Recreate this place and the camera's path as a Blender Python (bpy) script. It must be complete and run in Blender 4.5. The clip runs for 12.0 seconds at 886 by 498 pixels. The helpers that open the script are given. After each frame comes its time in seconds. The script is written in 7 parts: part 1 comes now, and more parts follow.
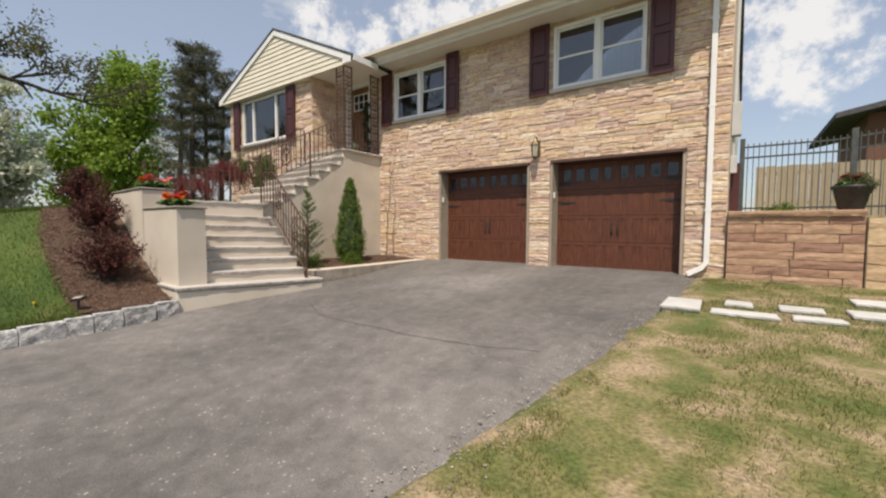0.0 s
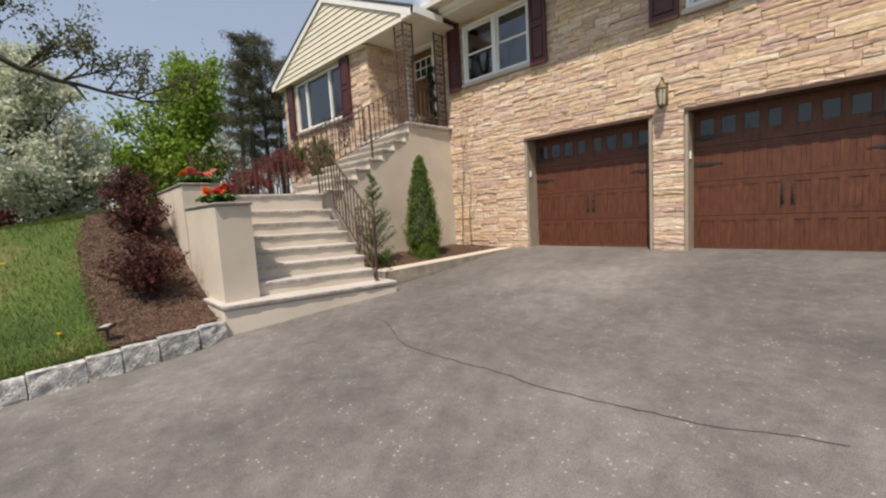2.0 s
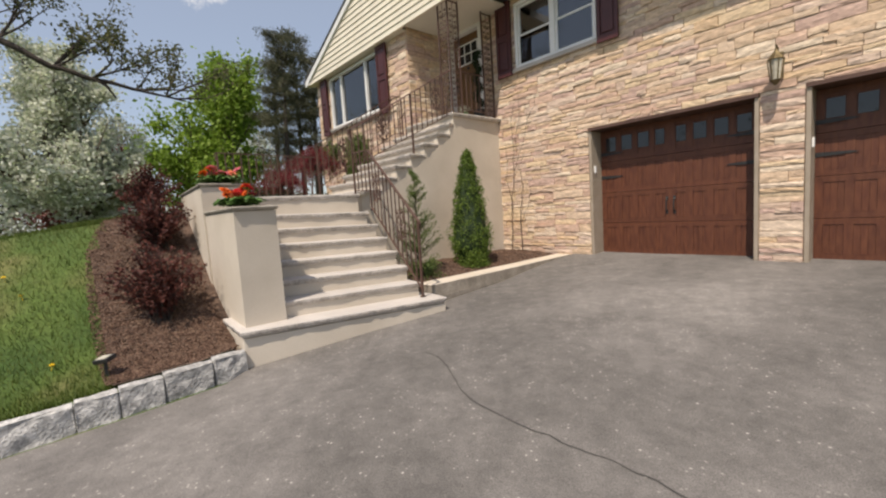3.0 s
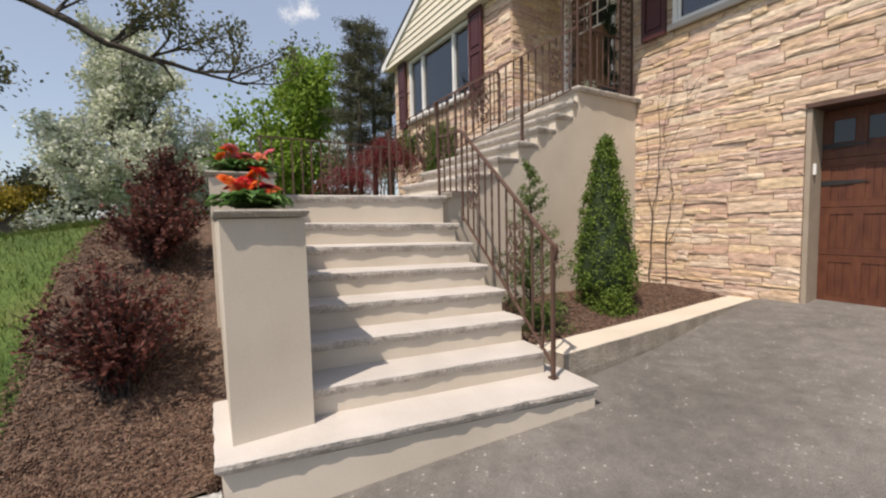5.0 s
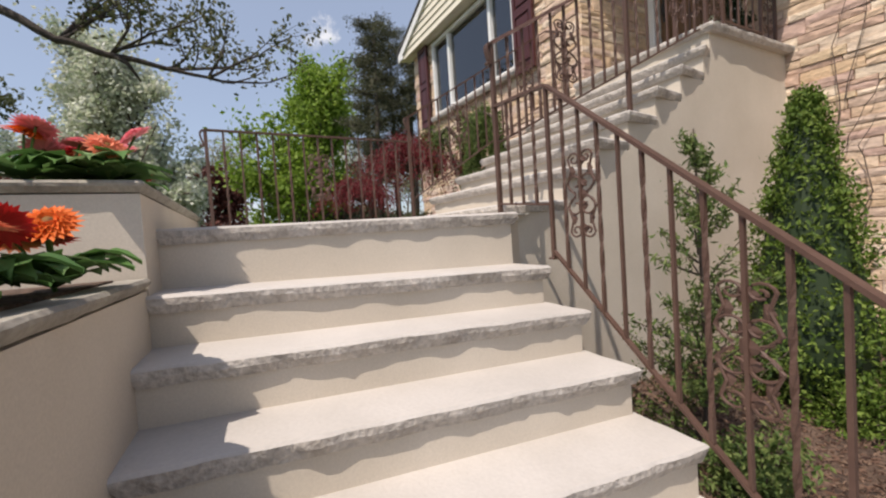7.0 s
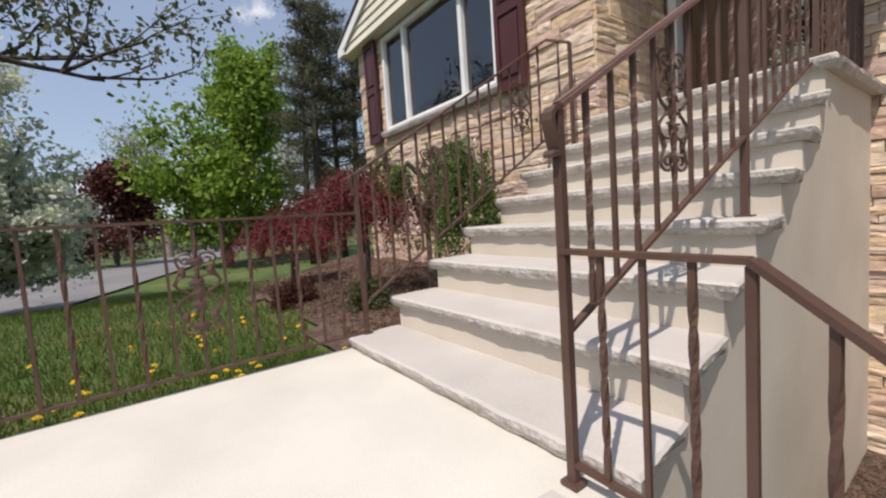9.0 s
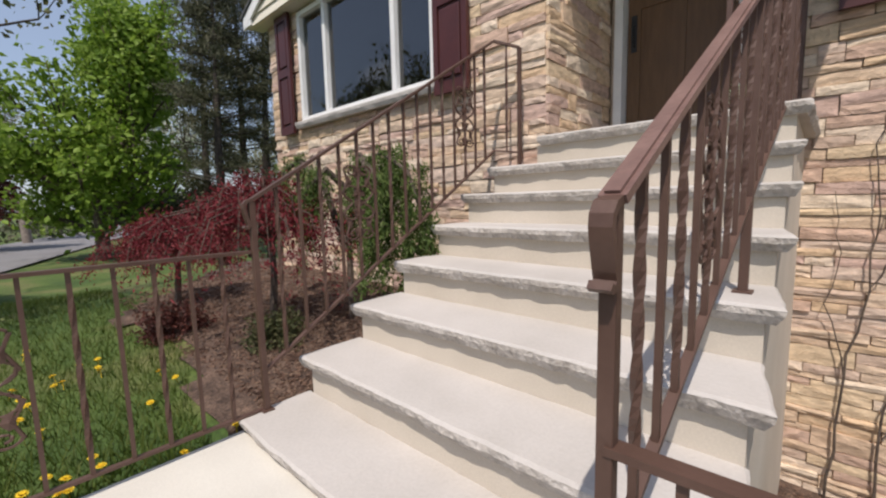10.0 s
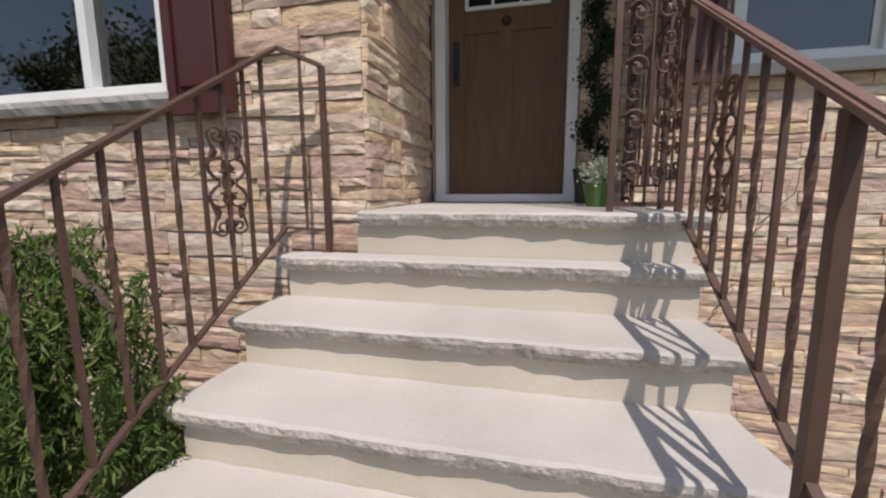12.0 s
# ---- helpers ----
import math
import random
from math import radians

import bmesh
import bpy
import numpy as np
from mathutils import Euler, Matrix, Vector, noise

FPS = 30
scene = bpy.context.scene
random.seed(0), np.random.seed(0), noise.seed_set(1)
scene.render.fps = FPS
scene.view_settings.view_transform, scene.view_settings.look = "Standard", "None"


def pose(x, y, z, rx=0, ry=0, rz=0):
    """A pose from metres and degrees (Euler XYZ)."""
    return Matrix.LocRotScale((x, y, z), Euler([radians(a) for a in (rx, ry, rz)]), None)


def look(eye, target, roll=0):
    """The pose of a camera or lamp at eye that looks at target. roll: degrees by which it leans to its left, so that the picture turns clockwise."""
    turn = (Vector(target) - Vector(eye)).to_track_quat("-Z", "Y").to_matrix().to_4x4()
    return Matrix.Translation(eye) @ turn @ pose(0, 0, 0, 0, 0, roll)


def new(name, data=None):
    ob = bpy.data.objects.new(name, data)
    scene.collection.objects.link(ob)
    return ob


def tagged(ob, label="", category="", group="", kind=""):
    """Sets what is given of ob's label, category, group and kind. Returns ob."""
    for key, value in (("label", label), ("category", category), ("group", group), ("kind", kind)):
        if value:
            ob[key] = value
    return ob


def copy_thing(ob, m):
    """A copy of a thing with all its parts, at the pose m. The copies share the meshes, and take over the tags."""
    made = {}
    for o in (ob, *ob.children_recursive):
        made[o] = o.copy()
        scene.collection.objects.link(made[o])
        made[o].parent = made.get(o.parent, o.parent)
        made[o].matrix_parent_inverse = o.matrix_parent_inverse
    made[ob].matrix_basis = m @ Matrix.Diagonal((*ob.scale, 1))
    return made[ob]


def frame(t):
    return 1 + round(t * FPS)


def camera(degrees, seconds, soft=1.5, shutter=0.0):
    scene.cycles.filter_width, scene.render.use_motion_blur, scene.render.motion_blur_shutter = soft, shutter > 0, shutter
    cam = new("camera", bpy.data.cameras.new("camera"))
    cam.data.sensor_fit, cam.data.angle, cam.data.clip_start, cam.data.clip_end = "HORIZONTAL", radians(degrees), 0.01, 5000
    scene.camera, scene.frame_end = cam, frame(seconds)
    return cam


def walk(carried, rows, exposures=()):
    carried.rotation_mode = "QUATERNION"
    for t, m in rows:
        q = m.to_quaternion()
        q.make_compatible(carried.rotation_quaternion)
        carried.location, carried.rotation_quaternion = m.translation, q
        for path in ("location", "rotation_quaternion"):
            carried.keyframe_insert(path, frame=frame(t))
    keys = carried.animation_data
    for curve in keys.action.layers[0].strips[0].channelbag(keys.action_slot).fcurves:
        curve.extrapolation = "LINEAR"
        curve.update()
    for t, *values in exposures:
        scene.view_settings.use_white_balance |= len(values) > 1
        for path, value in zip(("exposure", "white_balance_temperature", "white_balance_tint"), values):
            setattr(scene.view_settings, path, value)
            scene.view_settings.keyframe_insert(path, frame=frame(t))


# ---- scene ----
cam = camera(94.4, 12.0, soft=2.2)
PATH = [
    (0, (1.648, -0.188, 1.922), (0.476, 1.429, 1.813), 0.3),
    (0.5, (1.388, 0.025, 1.927), (0.148, 1.587, 1.789), -0.8),
    (1, (1.011, 0.24, 1.924), (-0.297, 1.745, 1.771), -1.1),
    (1.5, (0.631, 0.509, 1.94), (-0.727, 1.968, 1.774), -2.4),
    (2, (0.202, 0.777, 1.965), (-1.191, 2.199, 1.776), -3.4),
    (2.5, (-0.254, 0.988, 2.001), (-1.683, 2.374, 1.811), -3.5),
    (3, (-0.702, 1.244, 2.041), (-2.2, 2.556, 1.854), -3.7),
    (3.5, (-1.185, 1.484, 2.084), (-2.743, 2.727, 1.909), -3.4),
    (3.7, (-1.397, 1.572, 2.086), (-2.971, 2.795, 1.922), -3.2),
    (5.3, (-2.94, 2.34, 2.136), (-4.65, 3.365, 2.008), -1.2),
    (5.5, (-3.128, 2.44, 2.144), (-4.85, 3.45, 2.028), -1.2),
    (6, (-3.61, 2.659, 2.175), (-5.346, 3.646, 2.069), -1.7),
    (6.5, (-4.046, 2.873, 2.205), (-5.798, 3.834, 2.114), -3.1),
    (7, (-4.49, 3.058, 2.289), (-6.245, 4.012, 2.211), -3.8),
    (7.5, (-4.87, 3.208, 2.475), (-6.627, 4.162, 2.408), -4.3),
    (7.7, (-5.023, 3.293, 2.574), (-6.779, 4.25, 2.515), -4.4),
    (9.3, (-5.954, 3.753, 3.186), (-7.504, 5.006, 3.019), -3.3),
    (9.5, (-6.043, 3.81, 3.21), (-7.545, 5.12, 3.045), -2.7),
    (10, (-6.278, 3.97, 3.393), (-7.624, 5.431, 3.163), -1.4),
    (10.5, (-6.453, 4.17, 3.531), (-7.635, 5.767, 3.299), -0.2),
    (11, (-6.691, 4.349, 3.706), (-7.58, 6.121, 3.444), 0.8),
    (11.5, (-6.838, 4.59, 3.832), (-7.516, 6.451, 3.558), 0.7),
    (12, (-6.977, 4.898, 3.937), (-7.439, 6.823, 3.649), -0.3),
]
walk(cam, [(t, look(eye, target, roll)) for t, eye, target, roll in PATH],
     exposures=((0, -0.08, 7050, 11), (3.5, -0.05, 7000, 12), (5.5, 0.0, 6850, 12.5), (7.5, -0.02, 6650, 13), (9.5, -0.17, 6450, 12.5), (10.5, -0.22, 6400, 12.5), (12, -0.34, 6350, 12.5)))

# ---- world and sun ----
SUN = Vector((0.25, -0.53, 1.0)).normalized()
world = bpy.data.worlds.new("sky_world")
scene.world = world
world.use_nodes = True
wn, wl = world.node_tree.nodes, world.node_tree.links
wn.clear()
w_out = wn.new("ShaderNodeOutputWorld")
w_bg = wn.new("ShaderNodeBackground")
w_sky = wn.new("ShaderNodeTexSky")
w_sky.sky_type = "NISHITA"
w_sky.sun_disc = False
w_sky.sun_elevation = math.asin(SUN.z)
w_sky.sun_rotation = math.atan2(SUN.x, SUN.y)
w_sky.air_density, w_sky.dust_density, w_sky.ozone_density = 1.0, 1.2, 1.4
w_co = wn.new("ShaderNodeTexCoord")
w_map = wn.new("ShaderNodeMapping")
w_map.inputs["Scale"].default_value = (1.6, 1.6, 3.6)
w_noise = wn.new("ShaderNodeTexNoise")
w_noise.inputs["Scale"].default_value = 1.7
w_noise.inputs["Detail"].default_value = 7
w_noise.inputs["Roughness"].default_value = 0.55
w_ramp = wn.new("ShaderNodeValToRGB")
w_ramp.color_ramp.elements[0].position, w_ramp.color_ramp.elements[1].position = 0.62, 0.78
w_mix = wn.new("ShaderNodeMixRGB")
w_mix.inputs["Color2"].default_value = (7.4, 7.5, 7.7, 1)
wl.new(w_co.outputs["Generated"], w_map.inputs["Vector"])
wl.new(w_map.outputs["Vector"], w_noise.inputs["Vector"])
wl.new(w_noise.outputs["Fac"], w_ramp.inputs["Fac"])
# fair-weather puffs: way from the ground and half width in degrees; ragged by noise
PUFFS = (((-0.724, 0.544, 0.424), 2.6),
         ((-0.694, 0.595, 0.406), 1.8),
         ((-0.654, 0.646, 0.394), 2.6),
         ((-0.568, 0.695, 0.441), 3.4),
         ((-0.509, 0.727, 0.461), 3.0),
         ((-0.406, 0.786, 0.467), 4.0),
         ((0.071, 0.93, 0.361), 5.0),
         ((0.044, 0.95, 0.308), 4.0),
         ((0.078, 0.964, 0.256), 3.2),
         ((0.141, 0.952, 0.272), 2.0),
         ((-0.876, 0.223, 0.427), 1.5))
w_rag = wn.new("ShaderNodeTexNoise")
w_rag.inputs["Scale"].default_value, w_rag.inputs["Detail"].default_value, w_rag.inputs["Roughness"].default_value = 24.0, 8, 0.65
wl.new(w_co.outputs["Generated"], w_rag.inputs["Vector"])
cover = w_ramp.outputs["Color"]
for way, half in PUFFS:
    dist = wn.new("ShaderNodeVectorMath")
    dist.operation = "DISTANCE"
    dist.inputs[1].default_value = way
    wl.new(w_co.outputs["Generated"], dist.inputs[0])
    rag = wn.new("ShaderNodeMath")
    rag.operation = "MULTIPLY_ADD"
    rag.inputs[1].default_value = radians(half) * 4.4
    wl.new(w_rag.outputs["Fac"], rag.inputs[0])
    wl.new(dist.outputs["Value"], rag.inputs[2])
    puff = wn.new("ShaderNodeMapRange")
    puff.interpolation_type = "SMOOTHSTEP"
    for key, value in (("From Min", radians(half) * 2.3), ("From Max", radians(half) * 3.5), ("To Min", 0.82), ("To Max", 0.0)):
        puff.inputs[key].default_value = value
    wl.new(rag.outputs[0], puff.inputs["Value"])
    most = wn.new("ShaderNodeMath")
    most.operation = "MAXIMUM"
    wl.new(cover, most.inputs[0])
    wl.new(puff.outputs["Result"], most.inputs[1])
    cover = most.outputs[0]
wl.new(cover, w_mix.inputs["Fac"])
w_haze = wn.new("ShaderNodeMixRGB")
w_haze.inputs["Fac"].default_value = 0.34
w_haze.inputs["Color2"].default_value = (5.2, 5.9, 7.3, 1)
wl.new(w_sky.outputs["Color"], w_haze.inputs["Color1"])
wl.new(w_haze.outputs["Color"], w_mix.inputs["Color1"])
wl.new(w_mix.outputs["Color"], w_bg.inputs["Color"])
w_bg.inputs["Strength"].default_value = 0.135
wl.new(w_bg.outputs["Background"], w_out.inputs["Surface"])
sun_data = bpy.data.lights.new("sun", "SUN")
sun_data.energy, sun_data.angle, sun_data.color = 5.0, radians(0.5), (1.0, 0.92, 0.82)
sun = new("sun", sun_data)
sun.matrix_world = look((0, 0, 30), Vector((0, 0, 30)) - SUN)


# ---- materials ----
def node_mat(name):
    m = bpy.data.materials.new(name)
    m.use_nodes = True
    return m, m.node_tree.nodes, m.node_tree.links, m.node_tree.nodes["Principled BSDF"]


def surface(name, colours, scale=8.0, rough=0.8, bump=0.3, bump_scale=60.0, metal=0.0, vary=0.0, stretch=(1, 1, 1),
            coords="Object", stops=None, fine=0.25, dist=0.01, spec=0.5):
    """A noise-mixed surface: colours along a ramp at one scale, finer grain over it, relief, and per-piece variation."""
    m, n, l, b = node_mat(name)
    co = n.new("ShaderNodeTexCoord")
    mp = n.new("ShaderNodeMapping")
    mp.inputs["Scale"].default_value = stretch
    l.new(co.outputs[coords], mp.inputs["Vector"])
    big = n.new("ShaderNodeTexNoise")
    big.inputs["Scale"].default_value, big.inputs["Detail"].default_value = scale, 6
    l.new(mp.outputs["Vector"], big.inputs["Vector"])
    ramp = n.new("ShaderNodeValToRGB")
    e = ramp.color_ramp.elements
    while len(e) < len(colours):
        e.new(0.5)
    for i, c in enumerate(colours):
        e[i].position = stops[i] if stops else 0.3 + 0.4 * i / max(1, len(colours) - 1)
        e[i].color = (*c, 1)
    l.new(big.outputs["Fac"], ramp.inputs["Fac"])
    small = n.new("ShaderNodeTexNoise")
    small.inputs["Scale"].default_value, small.inputs["Detail"].default_value = bump_scale, 5
    l.new(mp.outputs["Vector"], small.inputs["Vector"])
    grain = n.new("ShaderNodeMapRange")
    grain.inputs["From Min"].default_value, grain.inputs["From Max"].default_value = 0.25, 0.75
    grain.inputs["To Min"].default_value, grain.inputs["To Max"].default_value = 1 - fine, 1 + fine
    l.new(small.outputs["Fac"], grain.inputs["Value"])
    hsv = n.new("ShaderNodeHueSaturation")
    l.new(ramp.outputs["Color"], hsv.inputs["Color"])
    if vary:
        info, geo = n.new("ShaderNodeObjectInfo"), n.new("ShaderNodeNewGeometry")
        add = n.new("ShaderNodeMath")
        add.operation = "ADD"
        l.new(info.outputs["Random"], add.inputs[0])
        l.new(geo.outputs["Random Per Island"], add.inputs[1])
        fr = n.new("ShaderNodeMath")
        fr.operation = "FRACT"
        l.new(add.outputs[0], fr.inputs[0])
        mr = n.new("ShaderNodeMapRange")
        mr.inputs["To Min"].default_value, mr.inputs["To Max"].default_value = 1 - vary, 1 + vary
        l.new(fr.outputs[0], mr.inputs["Value"])
        mul = n.new("ShaderNodeMath")
        mul.operation = "MULTIPLY"
        l.new(grain.outputs["Result"], mul.inputs[0])
        l.new(mr.outputs["Result"], mul.inputs[1])
        l.new(mul.outputs[0], hsv.inputs["Value"])
    else:
        l.new(grain.outputs["Result"], hsv.inputs["Value"])
    l.new(hsv.outputs["Color"], b.inputs["Base Color"])
    b.inputs["Roughness"].default_value, b.inputs["Metallic"].default_value = rough, metal
    b.inputs["Specular IOR Level"].default_value = spec
    if bump:
        bp = n.new("ShaderNodeBump")
        bp.inputs["Strength"].default_value, bp.inputs["Distance"].default_value = bump, dist
        l.new(small.outputs["Fac"], bp.inputs["Height"])
        l.new(bp.outputs["Normal"], b.inputs["Normal"])
    return m


def stone_mat(name, palette, vary=0.16):
    """Stone pieces: each takes a colour from the palette, with layered grain along the bed."""
    m, n, l, b = node_mat(name)
    info, geo = n.new("ShaderNodeObjectInfo"), n.new("ShaderNodeNewGeometry")
    add, fr = n.new("ShaderNodeMath"), n.new("ShaderNodeMath")
    add.operation, fr.operation = "ADD", "FRACT"
    l.new(info.outputs["Random"], add.inputs[0])
    l.new(geo.outputs["Random Per Island"], add.inputs[1])
    l.new(add.outputs[0], fr.inputs[0])
    ramp = n.new("ShaderNodeValToRGB")
    ramp.color_ramp.interpolation = "CONSTANT"
    e = ramp.color_ramp.elements
    while len(e) < len(palette):
        e.new(0.5)
    for i, c in enumerate(palette):
        e[i].position, e[i].color = i / len(palette), (*c, 1)
    l.new(fr.outputs[0], ramp.inputs["Fac"])
    mp = n.new("ShaderNodeMapping")
    mp.inputs["Scale"].default_value = (1.0, 1.0, 2.2)
    l.new(geo.outputs["Position"], mp.inputs["Vector"])
    layer = n.new("ShaderNodeTexNoise")
    layer.inputs["Scale"].default_value, layer.inputs["Detail"].default_value = 11.0, 8
    layer.inputs["Roughness"].default_value = 0.65
    l.new(mp.outputs["Vector"], layer.inputs["Vector"])
    grain = n.new("ShaderNodeTexNoise")
    grain.inputs["Scale"].default_value, grain.inputs["Detail"].default_value = 90.0, 4
    l.new(geo.outputs["Position"], grain.inputs["Vector"])
    mr = n.new("ShaderNodeMapRange")
    mr.inputs["From Min"].default_value, mr.inputs["From Max"].default_value = 0.25, 0.75
    mr.inputs["To Min"].default_value, mr.inputs["To Max"].default_value = 1 - vary * 1.6, 1 + vary * 1.6
    l.new(layer.outputs["Fac"], mr.inputs["Value"])
    mix = n.new("ShaderNodeMixRGB")
    mix.blend_type = "MULTIPLY"
    mix.inputs["Fac"].default_value = 0.45
    warm = n.new("ShaderNodeValToRGB")
    warm.color_ramp.elements[0].color, warm.color_ramp.elements[1].color = (0.75, 0.6, 0.5, 1), (1.1, 1.05, 0.95, 1)
    l.new(layer.outputs["Fac"], warm.inputs["Fac"])
    l.new(ramp.outputs["Color"], mix.inputs["Color1"])
    l.new(warm.outputs["Color"], mix.inputs["Color2"])
    hsv = n.new("ShaderNodeHueSaturation")
    l.new(mix.outputs["Color"], hsv.inputs["Color"])
    l.new(mr.outputs["Result"], hsv.inputs["Value"])
    l.new(hsv.outputs["Color"], b.inputs["Base Color"])
    b.inputs["Roughness"].default_value = 0.9
    sm = n.new("ShaderNodeMath")
    sm.operation = "MULTIPLY_ADD"
    sm.inputs[1].default_value = 3.0
    l.new(layer.outputs["Fac"], sm.inputs[0])
    l.new(grain.outputs["Fac"], sm.inputs[2])
    bp = n.new("ShaderNodeBump")
    bp.inputs["Strength"].default_value, bp.inputs["Distance"].default_value = 0.6, 0.008
    l.new(sm.outputs[0], bp.inputs["Height"])
    l.new(bp.outputs["Normal"], b.inputs["Normal"])
    return m


def leaf_mat(name, c1, c2, c3, trans=0.35, rough=0.6):
    m, n, l, b = node_mat(name)
    geo = n.new("ShaderNodeNewGeometry")
    ramp = n.new("ShaderNodeValToRGB")
    e = ramp.color_ramp.elements
    e.new(0.5)
    for i, c in enumerate((c1, c2, c3)):
        e[i].position, e[i].color = i * 0.5, (*c, 1)
    l.new(geo.outputs["Random Per Island"], ramp.inputs["Fac"])
    l.new(ramp.outputs["Color"], b.inputs["Base Color"])
    b.inputs["Roughness"].default_value = rough
    b.inputs["Specular IOR Level"].default_value = 0.3
    tr = n.new("ShaderNodeBsdfTranslucent")
    l.new(ramp.outputs["Color"], tr.inputs["Color"])
    mix = n.new("ShaderNodeMixShader")
    mix.inputs["Fac"].default_value = trans
    l.new(b.outputs["BSDF"], mix.inputs[1])
    l.new(tr.outputs["BSDF"], mix.inputs[2])
    l.new(mix.outputs["Shader"], n["Material Output"].inputs["Surface"])
    return m


def glass_mat(name, tint, rough=0.03):
    """A dark window pane: mirror-like gloss over a dim body."""
    m, n, l, b = node_mat(name)
    b.inputs["Base Color"].default_value = (*tint, 1)
    b.inputs["Roughness"].default_value = rough
    b.inputs["Specular IOR Level"].default_value = 0.6
    b.inputs["IOR"].default_value = 1.5
    return m


def pane_mat():
    """Clear window glass: sees into the room, with a mirror of the sky on it."""
    m, n, l, b = node_mat("window_glass")
    tr, gl, fr, mix = n.new("ShaderNodeBsdfTransparent"), n.new("ShaderNodeBsdfGlossy"), n.new("ShaderNodeFresnel"), n.new("ShaderNodeMixShader")
    tr.inputs["Color"].default_value = (0.80, 0.84, 0.86, 1)
    gl.inputs["Roughness"].default_value = 0.01
    fr.inputs["IOR"].default_value = 2.3
    l.new(fr.outputs["Fac"], mix.inputs["Fac"])
    l.new(tr.outputs["BSDF"], mix.inputs[1])
    l.new(gl.outputs["BSDF"], mix.inputs[2])
    l.new(mix.outputs["Shader"], n["Material Output"].inputs["Surface"])
    return m


def asphalt_mat():
    """Worn driveway asphalt: sun-bleached patches, pale stone flecks, tyre-polished grey."""
    m, n, l, b = node_mat("asphalt")
    co = n.new("ShaderNodeTexCoord")

    def noise_at(scale, detail, rough=0.5):
        t = n.new("ShaderNodeTexNoise")
        t.inputs["Scale"].default_value, t.inputs["Detail"].default_value, t.inputs["Roughness"].default_value = scale, detail, rough
        l.new(co.outputs["Object"], t.inputs["Vector"])
        return t
    patch, mott, grit = noise_at(0.45, 9, 0.62), noise_at(7.0, 6, 0.7), noise_at(160.0, 3, 0.6)
    ramp = n.new("ShaderNodeValToRGB")
    e = ramp.color_ramp.elements
    e.new(0.5)
    for i, (p, c) in enumerate(((0.30, (0.085, 0.080, 0.075)), (0.50, (0.138, 0.129, 0.121)), (0.70, (0.215, 0.201, 0.189)))):
        e[i].position, e[i].color = p, (*c, 1)
    l.new(patch.outputs["Fac"], ramp.inputs["Fac"])
    mr = n.new("ShaderNodeMapRange")
    for k, v in (("From Min", 0.28), ("From Max", 0.72), ("To Min", 0.74), ("To Max", 1.26)):
        mr.inputs[k].default_value = v
    l.new(mott.outputs["Fac"], mr.inputs["Value"])
    gr = n.new("ShaderNodeMapRange")
    for k, v in (("From Min", 0.3), ("From Max", 0.7), ("To Min", 0.6), ("To Max", 1.4)):
        gr.inputs[k].default_value = v
    l.new(grit.outputs["Fac"], gr.inputs["Value"])
    mul = n.new("ShaderNodeMath")
    mul.operation = "MULTIPLY"
    l.new(mr.outputs["Result"], mul.inputs[0])
    l.new(gr.outputs["Result"], mul.inputs[1])
    hsv = n.new("ShaderNodeHueSaturation")
    l.new(ramp.outputs["Color"], hsv.inputs["Color"])
    l.new(mul.outputs[0], hsv.inputs["Value"])
    vor = n.new("ShaderNodeTexVoronoi")
    vor.inputs["Scale"].default_value = 24.0
    l.new(co.outputs["Object"], vor.inputs["Vector"])
    fl = n.new("ShaderNodeMapRange")
    for k, v in (("From Min", 0.10), ("From Max", 0.22), ("To Min", 1.0), ("To Max", 0.0)):
        fl.inputs[k].default_value = v
    l.new(vor.outputs["Distance"], fl.inputs["Value"])
    gate = n.new("ShaderNodeMapRange")
    for k, v in (("From Min", 0.48), ("From Max", 0.60), ("To Min", 0.0), ("To Max", 0.75)):
        gate.inputs[k].default_value = v
    l.new(mott.outputs["Fac"], gate.inputs["Value"])
    fm = n.new("ShaderNodeMath")
    fm.operation = "MULTIPLY"
    l.new(fl.outputs["Result"], fm.inputs[0])
    l.new(gate.outputs["Result"], fm.inputs[1])
    mix = n.new("ShaderNodeMixRGB")
    mix.inputs["Color2"].default_value = (0.52, 0.49, 0.45, 1)
    l.new(fm.outputs[0], mix.inputs["Fac"])
    l.new(hsv.outputs["Color"], mix.inputs["Color1"])
    l.new(mix.outputs["Color"], b.inputs["Base Color"])
    b.inputs["Roughness"].default_value = 0.88
    bp = n.new("ShaderNodeBump")
    bp.inputs["Strength"].default_value, bp.inputs["Distance"].default_value = 0.7, 0.006
    l.new(grit.outputs["Fac"], bp.inputs["Height"])
    l.new(bp.outputs["Normal"], b.inputs["Normal"])
    return m


M_STONE = stone_mat("ledge_stone", [(0.61, 0.47, 0.35), (0.67, 0.54, 0.42), (0.56, 0.41, 0.33), (0.73, 0.63, 0.51), (0.58, 0.43, 0.35),
                                    (0.68, 0.55, 0.39), (0.57, 0.45, 0.37), (0.63, 0.48, 0.33), (0.72, 0.61, 0.50), (0.54, 0.40, 0.35), (0.64, 0.52, 0.44), (0.65, 0.51, 0.38)], 0.2)
M_MORTAR = surface("mortar", [(0.46, 0.36, 0.27), (0.58, 0.46, 0.35)], 20, 0.95, 0.4)
M_STUCCO = surface("stucco", [(0.51, 0.45, 0.37), (0.61, 0.545, 0.46)], 1.6, 0.92, 0.14, 140, fine=0.07, dist=0.003)
